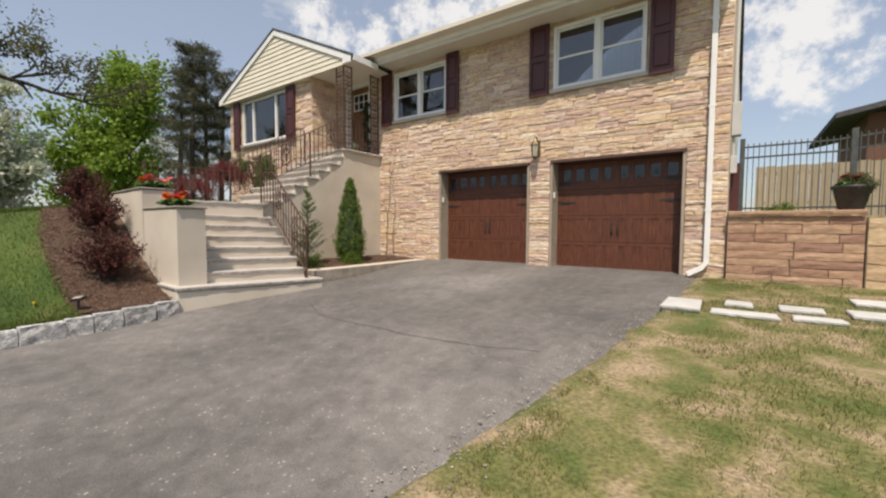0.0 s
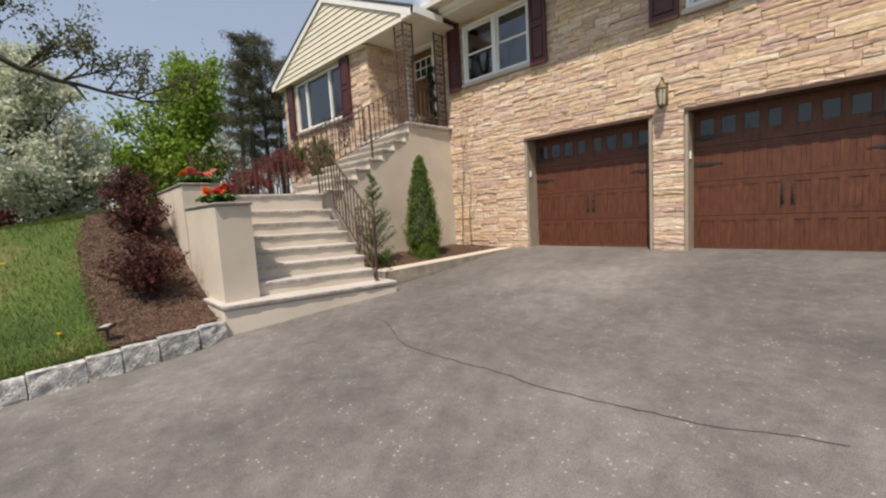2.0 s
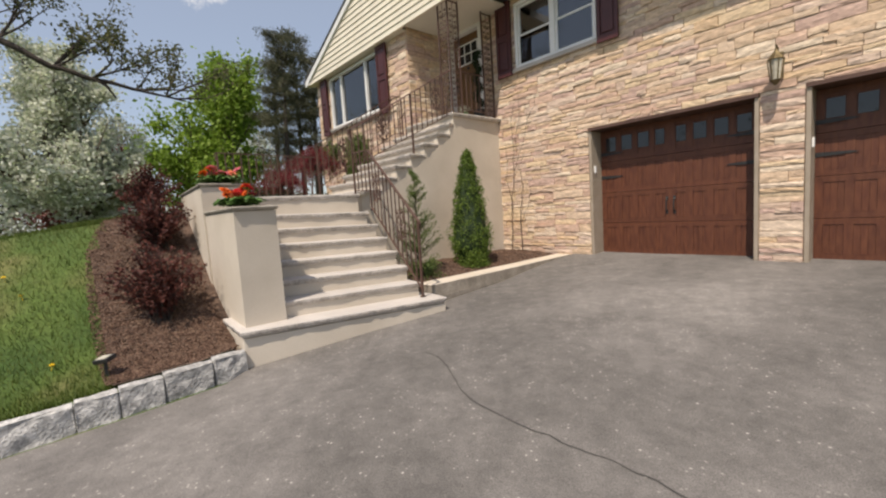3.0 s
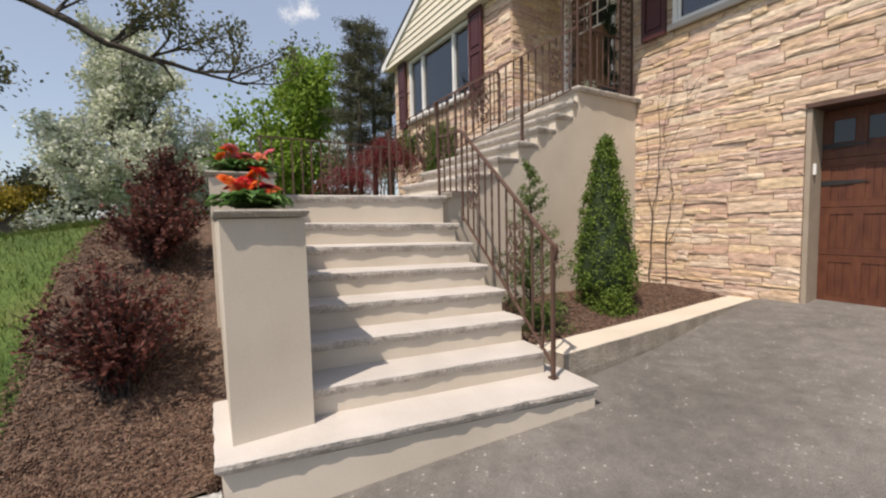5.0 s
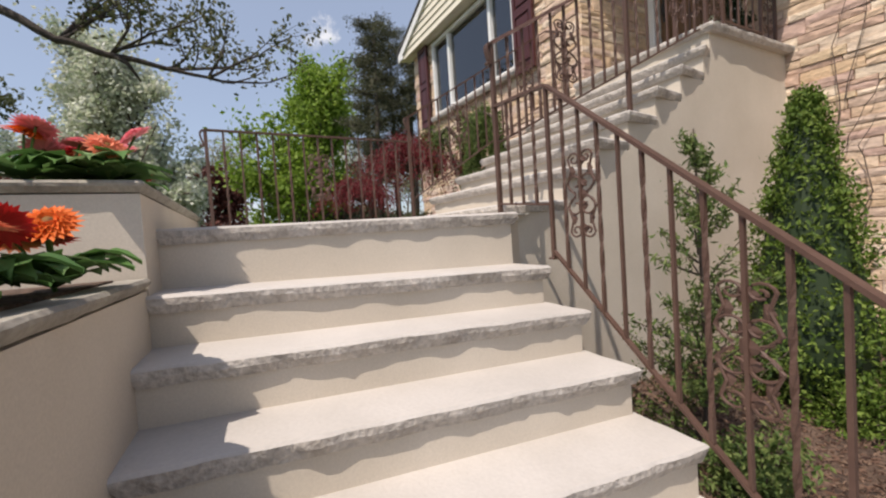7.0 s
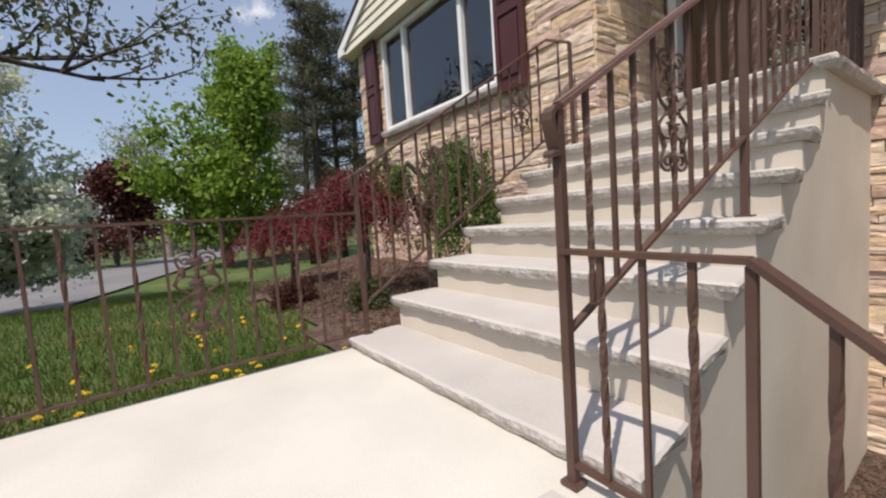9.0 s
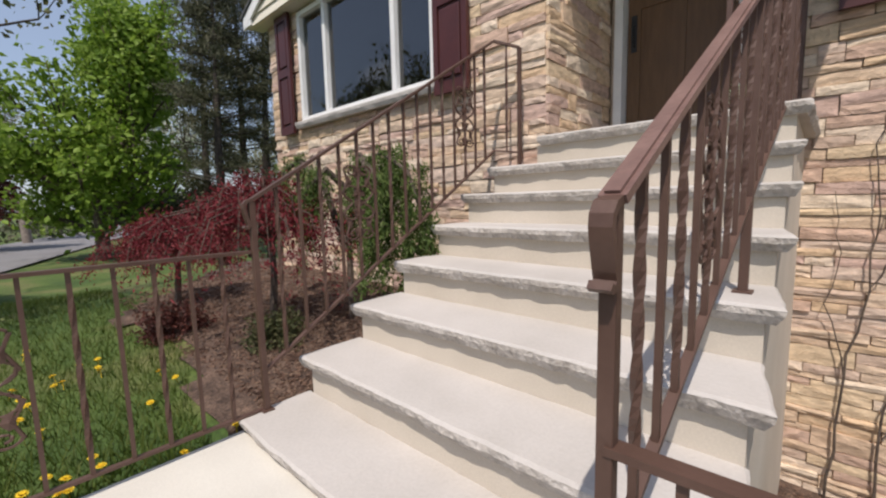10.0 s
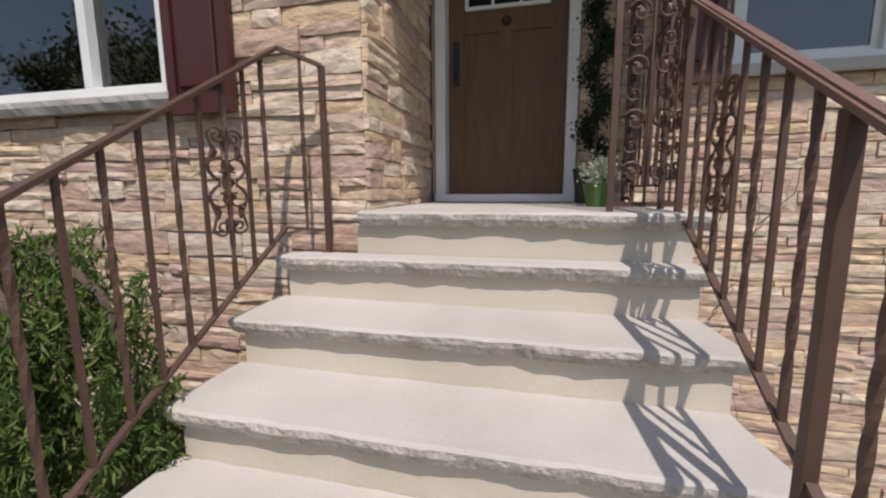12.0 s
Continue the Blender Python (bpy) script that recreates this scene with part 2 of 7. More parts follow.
M_TREAD = surface("tread_stone", [(0.43, 0.40, 0.37), (0.53, 0.495, 0.465)], 2.2, 0.85, 0.22, 70, fine=0.05)
M_SPLIT = surface("split_stone_edge", [(0.34, 0.305, 0.27), (0.46, 0.42, 0.38), (0.55, 0.51, 0.47)], 9.0, 0.92, 0.9, 55, fine=0.28, dist=0.012)
M_KERBSIDE = surface("stained_concrete", [(0.24, 0.21, 0.17), (0.40, 0.35, 0.29)], 5.0, 0.95, 0.7, 50, fine=0.25)
M_LIMECAP = surface("cap_stone", [(0.22, 0.20, 0.17), (0.36, 0.33, 0.28)], 6.0, 0.9, 0.5, 60, fine=0.18)
M_LANDING = surface("landing_concrete", [(0.54, 0.51, 0.455), (0.63, 0.60, 0.535)], 2.0, 0.85, 0.12, 120, fine=0.05)
M_ASPHALT = asphalt_mat()
M_ROAD = surface("road_asphalt", [(0.16, 0.155, 0.16), (0.22, 0.215, 0.22)], 0.6, 0.9, 0.4, 40, fine=0.1)
M_GRASS = surface("lawn_grass", [(0.036, 0.072, 0.012), (0.07, 0.112, 0.02), (0.145, 0.138, 0.05)], 1.1, 0.95, 0.9, 45, fine=0.5, stops=[0.3, 0.5, 0.72])
M_DRYGRASS = surface("dry_lawn", [(0.085, 0.108, 0.025), (0.165, 0.15, 0.056), (0.31, 0.235, 0.145)], 2.6, 0.95, 0.9, 40, fine=0.5, stops=[0.35, 0.5, 0.64])
M_MULCH = surface("mulch", [(0.05, 0.03, 0.022), (0.11, 0.07, 0.05), (0.17, 0.11, 0.08)], 9.0, 0.95, 1.0, 55, fine=0.6, dist=0.03)
M_MAROON = surface("maroon_paint", [(0.062, 0.016, 0.016), (0.080, 0.021, 0.020)], 5.0, 0.45, 0.1, 60, fine=0.08)
M_WHITE = surface("white_paint", [(0.74, 0.74, 0.73), (0.82, 0.82, 0.81)], 4.0, 0.5, 0.05, 60, fine=0.03)
M_SIDING = surface("cream_siding", [(0.66, 0.61, 0.50), (0.74, 0.69, 0.57)], 2.0, 0.6, 0.1, 60, fine=0.04, vary=0.03)
M_SOFFIT = surface("cream_soffit", [(0.60, 0.56, 0.48), (0.66, 0.62, 0.54)], 2.0, 0.7, 0.05, 40, fine=0.03)
M_ROOF = surface("roof_shingle", [(0.05, 0.05, 0.055), (0.11, 0.11, 0.115)], 12.0, 0.95, 0.6, 80, fine=0.3)
M_IRON = surface("brown_iron", [(0.082, 0.044, 0.032), (0.115, 0.065, 0.049)], 6.0, 0.5, 0.08, 90, fine=0.06, metal=0.15)
M_BLACK = surface("black_iron", [(0.015, 0.015, 0.016), (0.03, 0.03, 0.03)], 14.0, 0.5, 0.15, 90, fine=0.1)
M_GARAGE = surface("mahogany_door", [(0.075, 0.021, 0.010), (0.105, 0.033, 0.015), (0.135, 0.046, 0.021)], 5.0, 0.55, 0.12, 40, fine=0.06, vary=0.08, stretch=(4, 4, 1))
M_FRAMEWOOD = surface("taupe_frame", [(0.30, 0.25, 0.19), (0.36, 0.30, 0.24)], 5.0, 0.7, 0.1, 60, fine=0.06)
M_DOORWOOD = surface("oak_door", [(0.11, 0.057, 0.023), (0.16, 0.085, 0.037)], 4.0, 0.5, 0.15, 40, fine=0.15, stretch=(8, 8, 0.8))
M_DARKGLASS = glass_mat("dark_glass", (0.012, 0.016, 0.022))
M_BLUEGLASS = pane_mat()
M_CURTAIN = surface("curtain", [(0.60, 0.61, 0.62), (0.72, 0.73, 0.74)], 3.0, 0.9, 0.3, 30, stretch=(10, 10, 0.3), fine=0.15)
M_GRANITE = surface("granite_block", [(0.24, 0.24, 0.235), (0.40, 0.395, 0.385), (0.60, 0.59, 0.57)], 14.0, 0.9, 0.9, 45, fine=0.3, vary=0.15, dist=0.02)
M_SLAB = surface("bluestone_slab", [(0.46, 0.46, 0.44), (0.56, 0.55, 0.53)], 4.0, 0.9, 0.3, 70, fine=0.1, vary=0.06)
M_REDSAND = stone_mat("red_sandstone", [(0.36, 0.22, 0.155), (0.42, 0.27, 0.19), (0.33, 0.20, 0.15), (0.46, 0.31, 0.215)])
M_BUFF = stone_mat("buff_block", [(0.56, 0.42, 0.27), (0.60, 0.46, 0.30), (0.52, 0.38, 0.25)])
M_BARK = surface("bark", [(0.07, 0.05, 0.04), (0.15, 0.115, 0.09)], 8.0, 0.95, 0.8, 30, stretch=(3, 3, 0.5), fine=0.3, dist=0.03)
M_DARKBARK = surface("dark_bark", [(0.03, 0.024, 0.02), (0.07, 0.055, 0.045)], 10.0, 0.95, 0.8, 40, fine=0.3, dist=0.02)


# ---- building helpers ----
def mesh_ob(name, bm, material, parent=None, smooth=False):
    me = bpy.data.meshes.new(name)
    bmesh.ops.recalc_face_normals(bm, faces=bm.faces)
    bm.to_mesh(me)
    bm.free()
    me.materials.append(material)
    if smooth:
        for p in me.polygons:
            p.use_smooth = True
    ob = new(name, me)
    if parent:
        ob.parent = parent
    return ob


def part(name, bm, material, parent, label="", smooth=False):
    ob = mesh_ob(name, bm, material, parent, smooth)
    if label:
        ob["label"] = label
    return ob


def empty(name, label, category, group="", kind=""):
    return tagged(new(name), label, category, group, kind)


def box(bm, x0, x1, y0, y1, z0, z1, bevel=0.0, m=None):
    vs = [bm.verts.new((x, y, z)) for x in (x0, x1) for y in (y0, y1) for z in (z0, z1)]
    quads = ((0, 1, 3, 2), (4, 6, 7, 5), (0, 4, 5, 1), (2, 3, 7, 6), (0, 2, 6, 4), (1, 5, 7, 3))
    fs = [bm.faces.new([vs[i] for i in q]) for q in quads]
    if bevel:
        es = list({e for f in fs for e in f.edges})
        r = bmesh.ops.bevel(bm, geom=es, offset=bevel, segments=2, affect="EDGES", profile=0.6)
        vs = list({v for f in r["faces"] for v in f.verts} | {v for v in vs if v.is_valid})
    if m is not None:
        bmesh.ops.transform(bm, matrix=m, verts=vs)
    return bm


def boxes(*specs, bevel=0.0):
    bm = bmesh.new()
    for s in specs:
        box(bm, *s, bevel=bevel)
    return bm


def prism(bm, poly, z0, z1):
    """A vertical prism over a plan polygon."""
    lo = [bm.verts.new((x, y, z0)) for x, y in poly]
    hi = [bm.verts.new((x, y, z1)) for x, y in poly]
    n = len(poly)
    bm.faces.new(lo[::-1])
    bm.faces.new(hi)
    for i in range(n):
        bm.faces.new((lo[i], lo[(i + 1) % n], hi[(i + 1) % n], hi[i]))
    return bm


def tube(bm, pts, radii, sides=6, cap=True):
    """A tapered tube along points."""
    pts = [Vector(p) for p in pts]
    if not hasattr(radii, "__len__"):
        radii = [radii] * len(pts)
    rings = []
    for i, p in enumerate(pts):
        d = (pts[min(i + 1, len(pts) - 1)] - pts[max(i - 1, 0)])
        d = d.normalized() if d.length > 1e-9 else Vector((0, 0, 1))
        a = d.cross(Vector((0, 0, 1)) if abs(d.z) < 0.9 else Vector((1, 0, 0))).normalized()
        b = d.cross(a)
        rings.append([bm.verts.new(p + (a * math.cos(t) + b * math.sin(t)) * radii[i]) for t in (2 * math.pi * k / sides for k in range(sides))])
    for r, s in zip(rings, rings[1:]):
        for k in range(sides):
            bm.faces.new((r[k], r[(k + 1) % sides], s[(k + 1) % sides], s[k]))
    if cap:
        bm.faces.new(rings[0][::-1])
        bm.faces.new(rings[-1])
    return bm


def bar(bm, a, b, w, h=None):
    """A rectangular bar from a to b, w wide and h deep, kept upright."""
    a, b = Vector(a), Vector(b)
    h = h or w
    d = (b - a).normalized()
    side = d.cross(Vector((0, 0, 1)))
    side = side.normalized() if side.length > 1e-4 else Vector((1, 0, 0))
    up = side.cross(d)
    rings = [[bm.verts.new(p + side * (w / 2 * s) + up * (h / 2 * t)) for s, t in ((-1, -1), (1, -1), (1, 1), (-1, 1))] for p in (a, b)]
    for k in range(4):
        bm.faces.new((rings[0][k], rings[0][(k + 1) % 4], rings[1][(k + 1) % 4], rings[1][k]))
    bm.faces.new(rings[0][::-1])
    bm.faces.new(rings[1])
    return bm


def holed_wall(bm, u0, u1, z0, z1, holes, put):
    """A wall of blocks round rectangular holes; put(bm, ua, ub, za, zb) makes one block."""
    us = sorted({u0, u1, *[h[0] for h in holes], *[h[1] for h in holes]})
    zs = sorted({z0, z1, *[h[2] for h in holes], *[h[3] for h in holes]})
    for ua, ub in zip(us, us[1:]):
        run = None
        for za, zb in zip(zs, zs[1:]):
            um, zm = (ua + ub) / 2, (za + zb) / 2
            open_here = any(h[0] < um < h[1] and h[2] < zm < h[3] for h in holes)
            if open_here:
                if run:
                    put(bm, ua, ub, *run)
                run = None
            else:
                run = (run[0], zb) if run else (za, zb)
        if run:
            put(bm, ua, ub, *run)
    return bm


# ---- ledge-stone facing ----
def stone_variant(seed):
    """A rough split stone, a unit long and high; its face bulges toward -y from a back at y = 0."""
    r = random.Random(seed)
    bm = bmesh.new()
    nx, nz = 4, 2
    grid = []
    for i in range(nx + 1):
        col = []
        for k in range(nz + 1):
            edge = i in (0, nx) or k in (0, nz)
            x = i / nx - 0.5 + (0 if edge and i in (0, nx) else r.uniform(-0.05, 0.05))
            z = k / nz - 0.5 + (r.uniform(-0.06, 0.06) if edge else r.uniform(-0.1, 0.1))
            z = max(-0.5, min(0.5, z * 0.96))
            x = max(-0.5, min(0.5, x * (0.985 if edge else 1)))
            y = -(r.uniform(0.62, 0.88) if edge else r.uniform(0.8, 1.0))
            col.append(bm.verts.new((x, y, z)))
        grid.append(col)
    for i in range(nx):
        for k in range(nz):
            bm.faces.new((grid[i][k], grid[i + 1][k], grid[i + 1][k + 1], grid[i][k + 1]))
    rim = [grid[i][0] for i in range(nx + 1)] + [grid[nx][k] for k in range(1, nz + 1)] + [grid[i][nz] for i in range(nx - 1, -1, -1)] + [grid[0][k] for k in range(nz - 1, 0, -1)]
    back = [bm.verts.new((v.co.x, 0, v.co.z)) for v in rim]
    for i in range(len(rim)):
        bm.faces.new((rim[i], back[i], back[(i + 1) % len(rim)], rim[(i + 1) % len(rim)]))
    bmesh.ops.recalc_face_normals(bm, faces=bm.faces)
    me = bpy.data.meshes.new("stone")
    bm.to_mesh(me)
    bm.free()
    me.materials.append(M_STONE)
    return me


STONES = [stone_variant(100 + i) for i in range(14)]


def ledge_layout(u0, u1, z0, z1, holes, seed, row=(0.05, 0.15), length=(0.14, 0.62)):
    """Courses of irregular flat stones round the holes: (ua, ub, za, zb)."""
    r = random.Random(seed)
    cuts = sorted({z0, z1, *[h[2] for h in holes if z0 < h[2] < z1], *[h[3] for h in holes if z0 < h[3] < z1]})
    out = []
    for a, b in zip(cuts, cuts[1:]):
        z = a
        while z < b - 1e-6:
            h = r.uniform(*row)
            if b - z - h < row[0]:
                h = b - z
            spans, x = [], u0
            for hu0, hu1, hz0, hz1 in sorted(holes):
                if hz0 < z + h / 2 < hz1:
                    spans.append((x, hu0))
                    x = hu1
            spans.append((x, u1))
            for s0, s1 in spans:
                x = s0
                while x < s1 - 1e-6:
                    w = r.uniform(*length) * (1.3 if h < 0.065 else 1.0)
                    if s1 - x - w < 0.12:
                        w = s1 - x
                    if w > 0.02:
                        if h > 0.095 and r.random() < 0.66:
                            f = r.uniform(0.35, 0.65)
                            if w > 0.3 and r.random() < 0.6:
                                g = r.uniform(0.35, 0.65)
                                out += [(x, x + w * g, z, z + h * f), (x + w * g, x + w, z, z + h * f)]
                            else:
                                out.append((x, x + w, z, z + h * f))
                            out.append((x, x + w, z + h * f, z + h))
                        else:
                            out.append((x, x + w, z, z + h))
                    x += w
            z += h
    return out


def lay_stones(wall, layout, matrix, near, seed, depth=(0.02, 0.05)):
    """Facing stones on a wall: those near the walk as parts, the rest as one joined part. matrix maps (u, out, z) to the world."""
    r = random.Random(seed)
    verts, faces, count = [], [], 0
    for ua, ub, za, zb in layout:
        me = r.choice(STONES)
        w, h, d = ub - ua - 0.002, zb - za - 0.002, r.uniform(*depth)
        c = Matrix.LocRotScale(((ua + ub) / 2, 0, (za + zb) / 2), Euler((0, r.gauss(0, 0.012), 0)), (w * r.choice((1, -1)), d, h))
        if near(ua, ub, za, zb) and count < 300:
            ob = new("stone", me)
            ob.parent = wall
            ob.matrix_local = matrix @ c
            count += 1
        else:
            k = len(verts)
            t = matrix @ c
            verts += [tuple(t @ v.co) for v in me.vertices]
            faces += [[k + i for i in p.vertices] for p in me.polygons]
    if verts:
        me = bpy.data.meshes.new("stone_facing")
        me.from_pydata(verts, [], faces)
        me.materials.append(M_STONE)
        ob = new("stone_facing", me)
        ob.parent = wall
        ob["kind"] = "stuff"


# ---- ground ----
F = 7.98          # face of the house front
WF = 6.82         # face of the wing
LAND = 2.375      # middle landing
PORCH = 3.84
GAR = 1.09


def drive_z(y):
    return GAR - 0.06 * (F - max(-30.0, min(y, 8.2)))


def smooth(a, b, x):
    t = max(0.0, min(1.0, (x - a) / (b - a)))
    return t * t * (3 - 2 * t)


def kerb_x(y):
    return -4.77 + 0.012 * (2.3 - y)


def edge_x(y):
    return 0.42 + 0.165 * (y - 0.95) - 0.0085 * max(0, y - 0.95) ** 2 + 0.05 * noise.noise((y * 1.3, 7, 0))


def road_z(x, y):
    """The asphalt's height: the drive's fall, with a hollow before the lowest step."""
    return drive_z(y) - 0.075 * smooth(-3.0, -4.4, x) * smooth(-1.5, 2.0, y) * smooth(7.6, 5.6, y)


def ground_z(x, y):
    base = road_z(x, y) - 0.03
    if x < -4.80 and (y < 2.24 or x < -5.1):
        low = drive_z(min(y, 2.3)) + 0.10
        top = 1.55 + (2.24 - 1.55) * smooth(-3.0, 2.4, y) + 0.11 * max(0.0, min(y, 7.0) - 4.6)
        top += (1.75 - top) * smooth(-12.5, -18.0, x)
        z = low + (top - low) * smooth(-4.9, -8.4, x)
        if y > 2.55 and x > -8.2:
            return drive_z(y) - 0.05
        return z + 0.03 * noise.noise((x * 0.5, y * 0.5, 0))
    if x > 1.5 and y > 8.0:
        return 2.08
    if x > edge_x(y) + 0.04:
        base += 0.035 + 0.02 * noise.noise((x * 0.8, y * 0.8, 3))
        base += 0.04 * max(0.0, x - 4.0)
    return base


def span(a, b, step):
    return [a + (b - a) * i / max(1, round((b - a) / step)) for i in range(max(1, round((b - a) / step)) + 1)]


def sheet(name, xs, ys, zf, material, keep=None):
    verts, faces, idx = [], [], {}
    for i, x in enumerate(xs):
        for j, y in enumerate(ys):
            idx[i, j] = len(verts)
            verts.append((x, y, zf(x, y)))
    for i in range(len(xs) - 1):
        for j in range(len(ys) - 1):
            if keep is None or keep((xs[i] + xs[i + 1]) / 2, (ys[j] + ys[j + 1]) / 2):
                faces.append((idx[i, j], idx[i + 1, j], idx[i + 1, j + 1], idx[i, j + 1]))
    me = bpy.data.meshes.new(name)
    me.from_pydata(verts, [], faces)
    me.materials.append(material)
    for p in me.polygons:
        p.use_smooth = True
    return new(name, me)


gx = [-900, -300, -120, -60, -40, -30] + span(-24, -13, 1.0) + span(-12.5, -8.6, 0.3) + [-8.4, -8.21, -8.19] + span(-8.0, -4.95, 0.2) + [-4.9, -4.83, -4.79] + span(-4.5, 1.45, 0.35) + [1.49, 1.51] + span(1.8, 8, 0.4) + [12, 20, 40, 100, 300, 900]
gy = [-900, -300, -100, -50, -30, -20] + span(-14, -2.2, 0.8) + span(-2, 2.5, 0.25) + [2.54, 2.56] + span(2.8, 7.9, 0.3) + [7.99, 8.01] + span(8.6, 16, 1.0) + [20, 30, 60, 120, 300, 900]
ground = tagged(sheet("ground", gx, gy, lambda x, y: ground_z(x, y) - (0.05 if -1.2 < x < 8.5 and y < 7.9 else 0), M_GRASS), "spring lawn with grass, clover and bare soil", "lawn", kind="structure")


dys = span(-16, 7.9, 0.2) + [8.4]
dv, df = [], []
for y in dys:
    for k in range(25):
        t = k / 24
        x = kerb_x(y) + (edge_x(y) - kerb_x(y)) * t if y < 2.2 else -5.0 + (edge_x(y) + 5.0) * t
        dv.append((x, y, road_z(x, y) + 0.012 * noise.noise((x * 0.7, y * 0.7, 0)) + (0.015 if 0 < k < 24 else -0.05)))
for i in range(len(dys) - 1):
    for k in range(24):
        a = i * 25 + k
        df.append((a, a + 1, a + 26, a + 25))
me = bpy.data.meshes.new("driveway")
me.from_pydata(dv, [], df)
me.materials.append(M_ASPHALT)
for p in me.polygons:
    p.use_smooth = True
driveway = tagged(new("driveway", me), "worn grey asphalt driveway with a long crack", "driveway", kind="structure")

LAWN_STEPS = [0.0, 0.06, 0.14, 0.24] + span(0.4, 8.6, 0.25)


def lawn_x(y):
    return edge_x(y) - 0.09 + 0.05 * noise.noise((y * 3.1, 2, 0)) + 0.03 * noise.noise((y * 9, 5, 0))


dry_lawn = tagged(sheet("dry_lawn", LAWN_STEPS, span(-9, 7.8, 0.1), lambda x, y: 0.0, M_DRYGRASS), "patchy lawn of thin grass over dry soil", "lawn", kind="structure")
for v in dry_lawn.data.vertices:
    u, y = v.co.x, v.co.y
    x = lawn_x(y) + u
    v.co.x = x
    v.co.z = drive_z(y) - 0.015 if u == 0 else max(drive_z(y) + 0.018, ground_z(max(x, edge_x(y) + 0.05), y) + 0.012) + 0.012 * noise.noise((x * 6, y * 6, 0))

# mulch beds
bed_left = tagged(sheet("mulch_bed", span(-8.6, -4.82, 0.15), span(0.9, 2.5, 0.1), lambda x, y: ground_z(x, y) + 0.03 + 0.02 * noise.noise((x * 4, y * 4, 0)), M_MULCH,
                        lambda x, y: y > 1.33 + 0.05 * math.sin(x * 1.3) + max(0, -7.2 - x) * 0.2), "dark brown bark mulch bed on a slope", "mulch bed", kind="structure")
bed_right = tagged(sheet("mulch_bed", span(-6.45, -4.95, 0.12), span(4.4, 8.0, 0.15), lambda x, y: 1.075 + 0.02 * noise.noise((x * 3, y * 3, 0)) + 0.06 * smooth(-5.0, -5.9, x), M_MULCH),
                   "dark brown bark mulch bed beside the steps", "mulch bed", kind="structure")
bed_wing = tagged(sheet("mulch_bed", span(-13.4, -8.19, 0.2), span(4.5, 7.0, 0.15), lambda x, y: ground_z(x, y) + 0.03 + 0.03 * noise.noise((x * 3, y * 3, 0)), M_MULCH,
                        lambda x, y: y > 4.75 + 0.15 * math.sin(x * 1.7) + max(0, -11.5 - x) * 0.9), "brown bark mulch bed under the picture window", "mulch bed", kind="structure")
road = tagged(sheet("road", [-120 + 4 * i for i in range(28)], [0, 0.25, 0.5, 0.75, 1], lambda x, y: 1.82, M_ROAD), "pale grey street beyond the lawn", "road", kind="structure")
for v in road.data.vertices:
    t = v.co.y
    v.co.y = 2.2 - 0.355 * (v.co.x + 17.3) - (1 - t) * 4.6
    v.co.z = 1.815

# ---- house walls ----
GARAGES = [(-4.39, -2.02), (-1.555, 0.85)]
GTOP = 3.26
W2, W3 = (-5.86, -4.19, 4.68, 5.90), (-1.53, 0.18, 4.68, 5.92)
DOOR = (-7.765, -6.755, 3.87, 5.93)
holes = [(a, b, 0.9, GTOP) for a, b in GARAGES] + [W2, W3, DOOR]
wall_front = tagged(mesh_ob("wall_front", holed_wall(bmesh.new(), -7.80, 1.46, 0.8, 6.1, holes, lambda bm, a, b, c, d: box(bm, a, b, F + 0.02, F + 0.27, c, d)), M_MORTAR),
                    "house front faced with buff and rose ledge stone", "wall", kind="structure")
WIN = (-11.32, -8.93, 4.455, 5.80)
wall_wing = tagged(mesh_ob("wall_wing", holed_wall(bmesh.new(), -12.13, -7.83, 2.0, 5.95, [WIN], lambda bm, a, b, c, d: box(bm, a, b, WF + 0.02, WF + 0.27, c, d)), M_MORTAR),
                   "wing wall faced with buff and rose ledge stone", "wall", kind="structure")
wall_porch_side = tagged(mesh_ob("wall_porch_side", boxes((-8.08, -7.83, WF + 0.28, F + 0.27, 2.0, 6.0)), M_MORTAR), "porch side wall of ledge stone", "wall", kind="structure")
wall_right = tagged(mesh_ob("wall_right", boxes((1.21, 1.46, F + 0.28, 17.0, 0.8, 6.1)), M_SIDING), "cream side wall of the house", "wall", kind="structure")
wall_left = tagged(mesh_ob("wall_left", boxes((-12.13, -11.88, WF + 0.28, 17.0, 1.5, 5.95)), M_STONE), "far side wall of the wing", "wall", kind="structure")
wall_back = tagged(mesh_ob("wall_back", boxes((-12.13, 1.46, 17.0, 17.25, 0.8, 6.1)), M_SIDING), "plain back wall of the house", "wall", kind="structure")
floor_upper = tagged(mesh_ob("floor_upper", boxes((-11.87, 1.2, 8.26, 16.99, 3.6, 3.8)), M_LANDING), "plain upper floor", "floor", kind="structure")
floor_garage = tagged(mesh_ob("floor_garage", boxes((-7.8, 1.2, 8.0, 16.99, 0.9, GAR + 0.005)), M_LANDING), "concrete garage floor", "floor", kind="structure")

# roof, eaves and gable
EAVE = 6.03


def roof_slab(bm, a, b, c, d, th):
    """A thick sheet over four corners."""
    vs = [bm.verts.new(p) for p in (a, b, c, d)] + [bm.verts.new((p[0], p[1], p[2] - th)) for p in (a, b, c, d)]
    for q in ((0, 1, 2, 3), (7, 6, 5, 4), (0, 4, 5, 1), (1, 5, 6, 2), (2, 6, 7, 3), (3, 7, 4, 0)):
        bm.faces.new([vs[i] for i in q])
    return bm


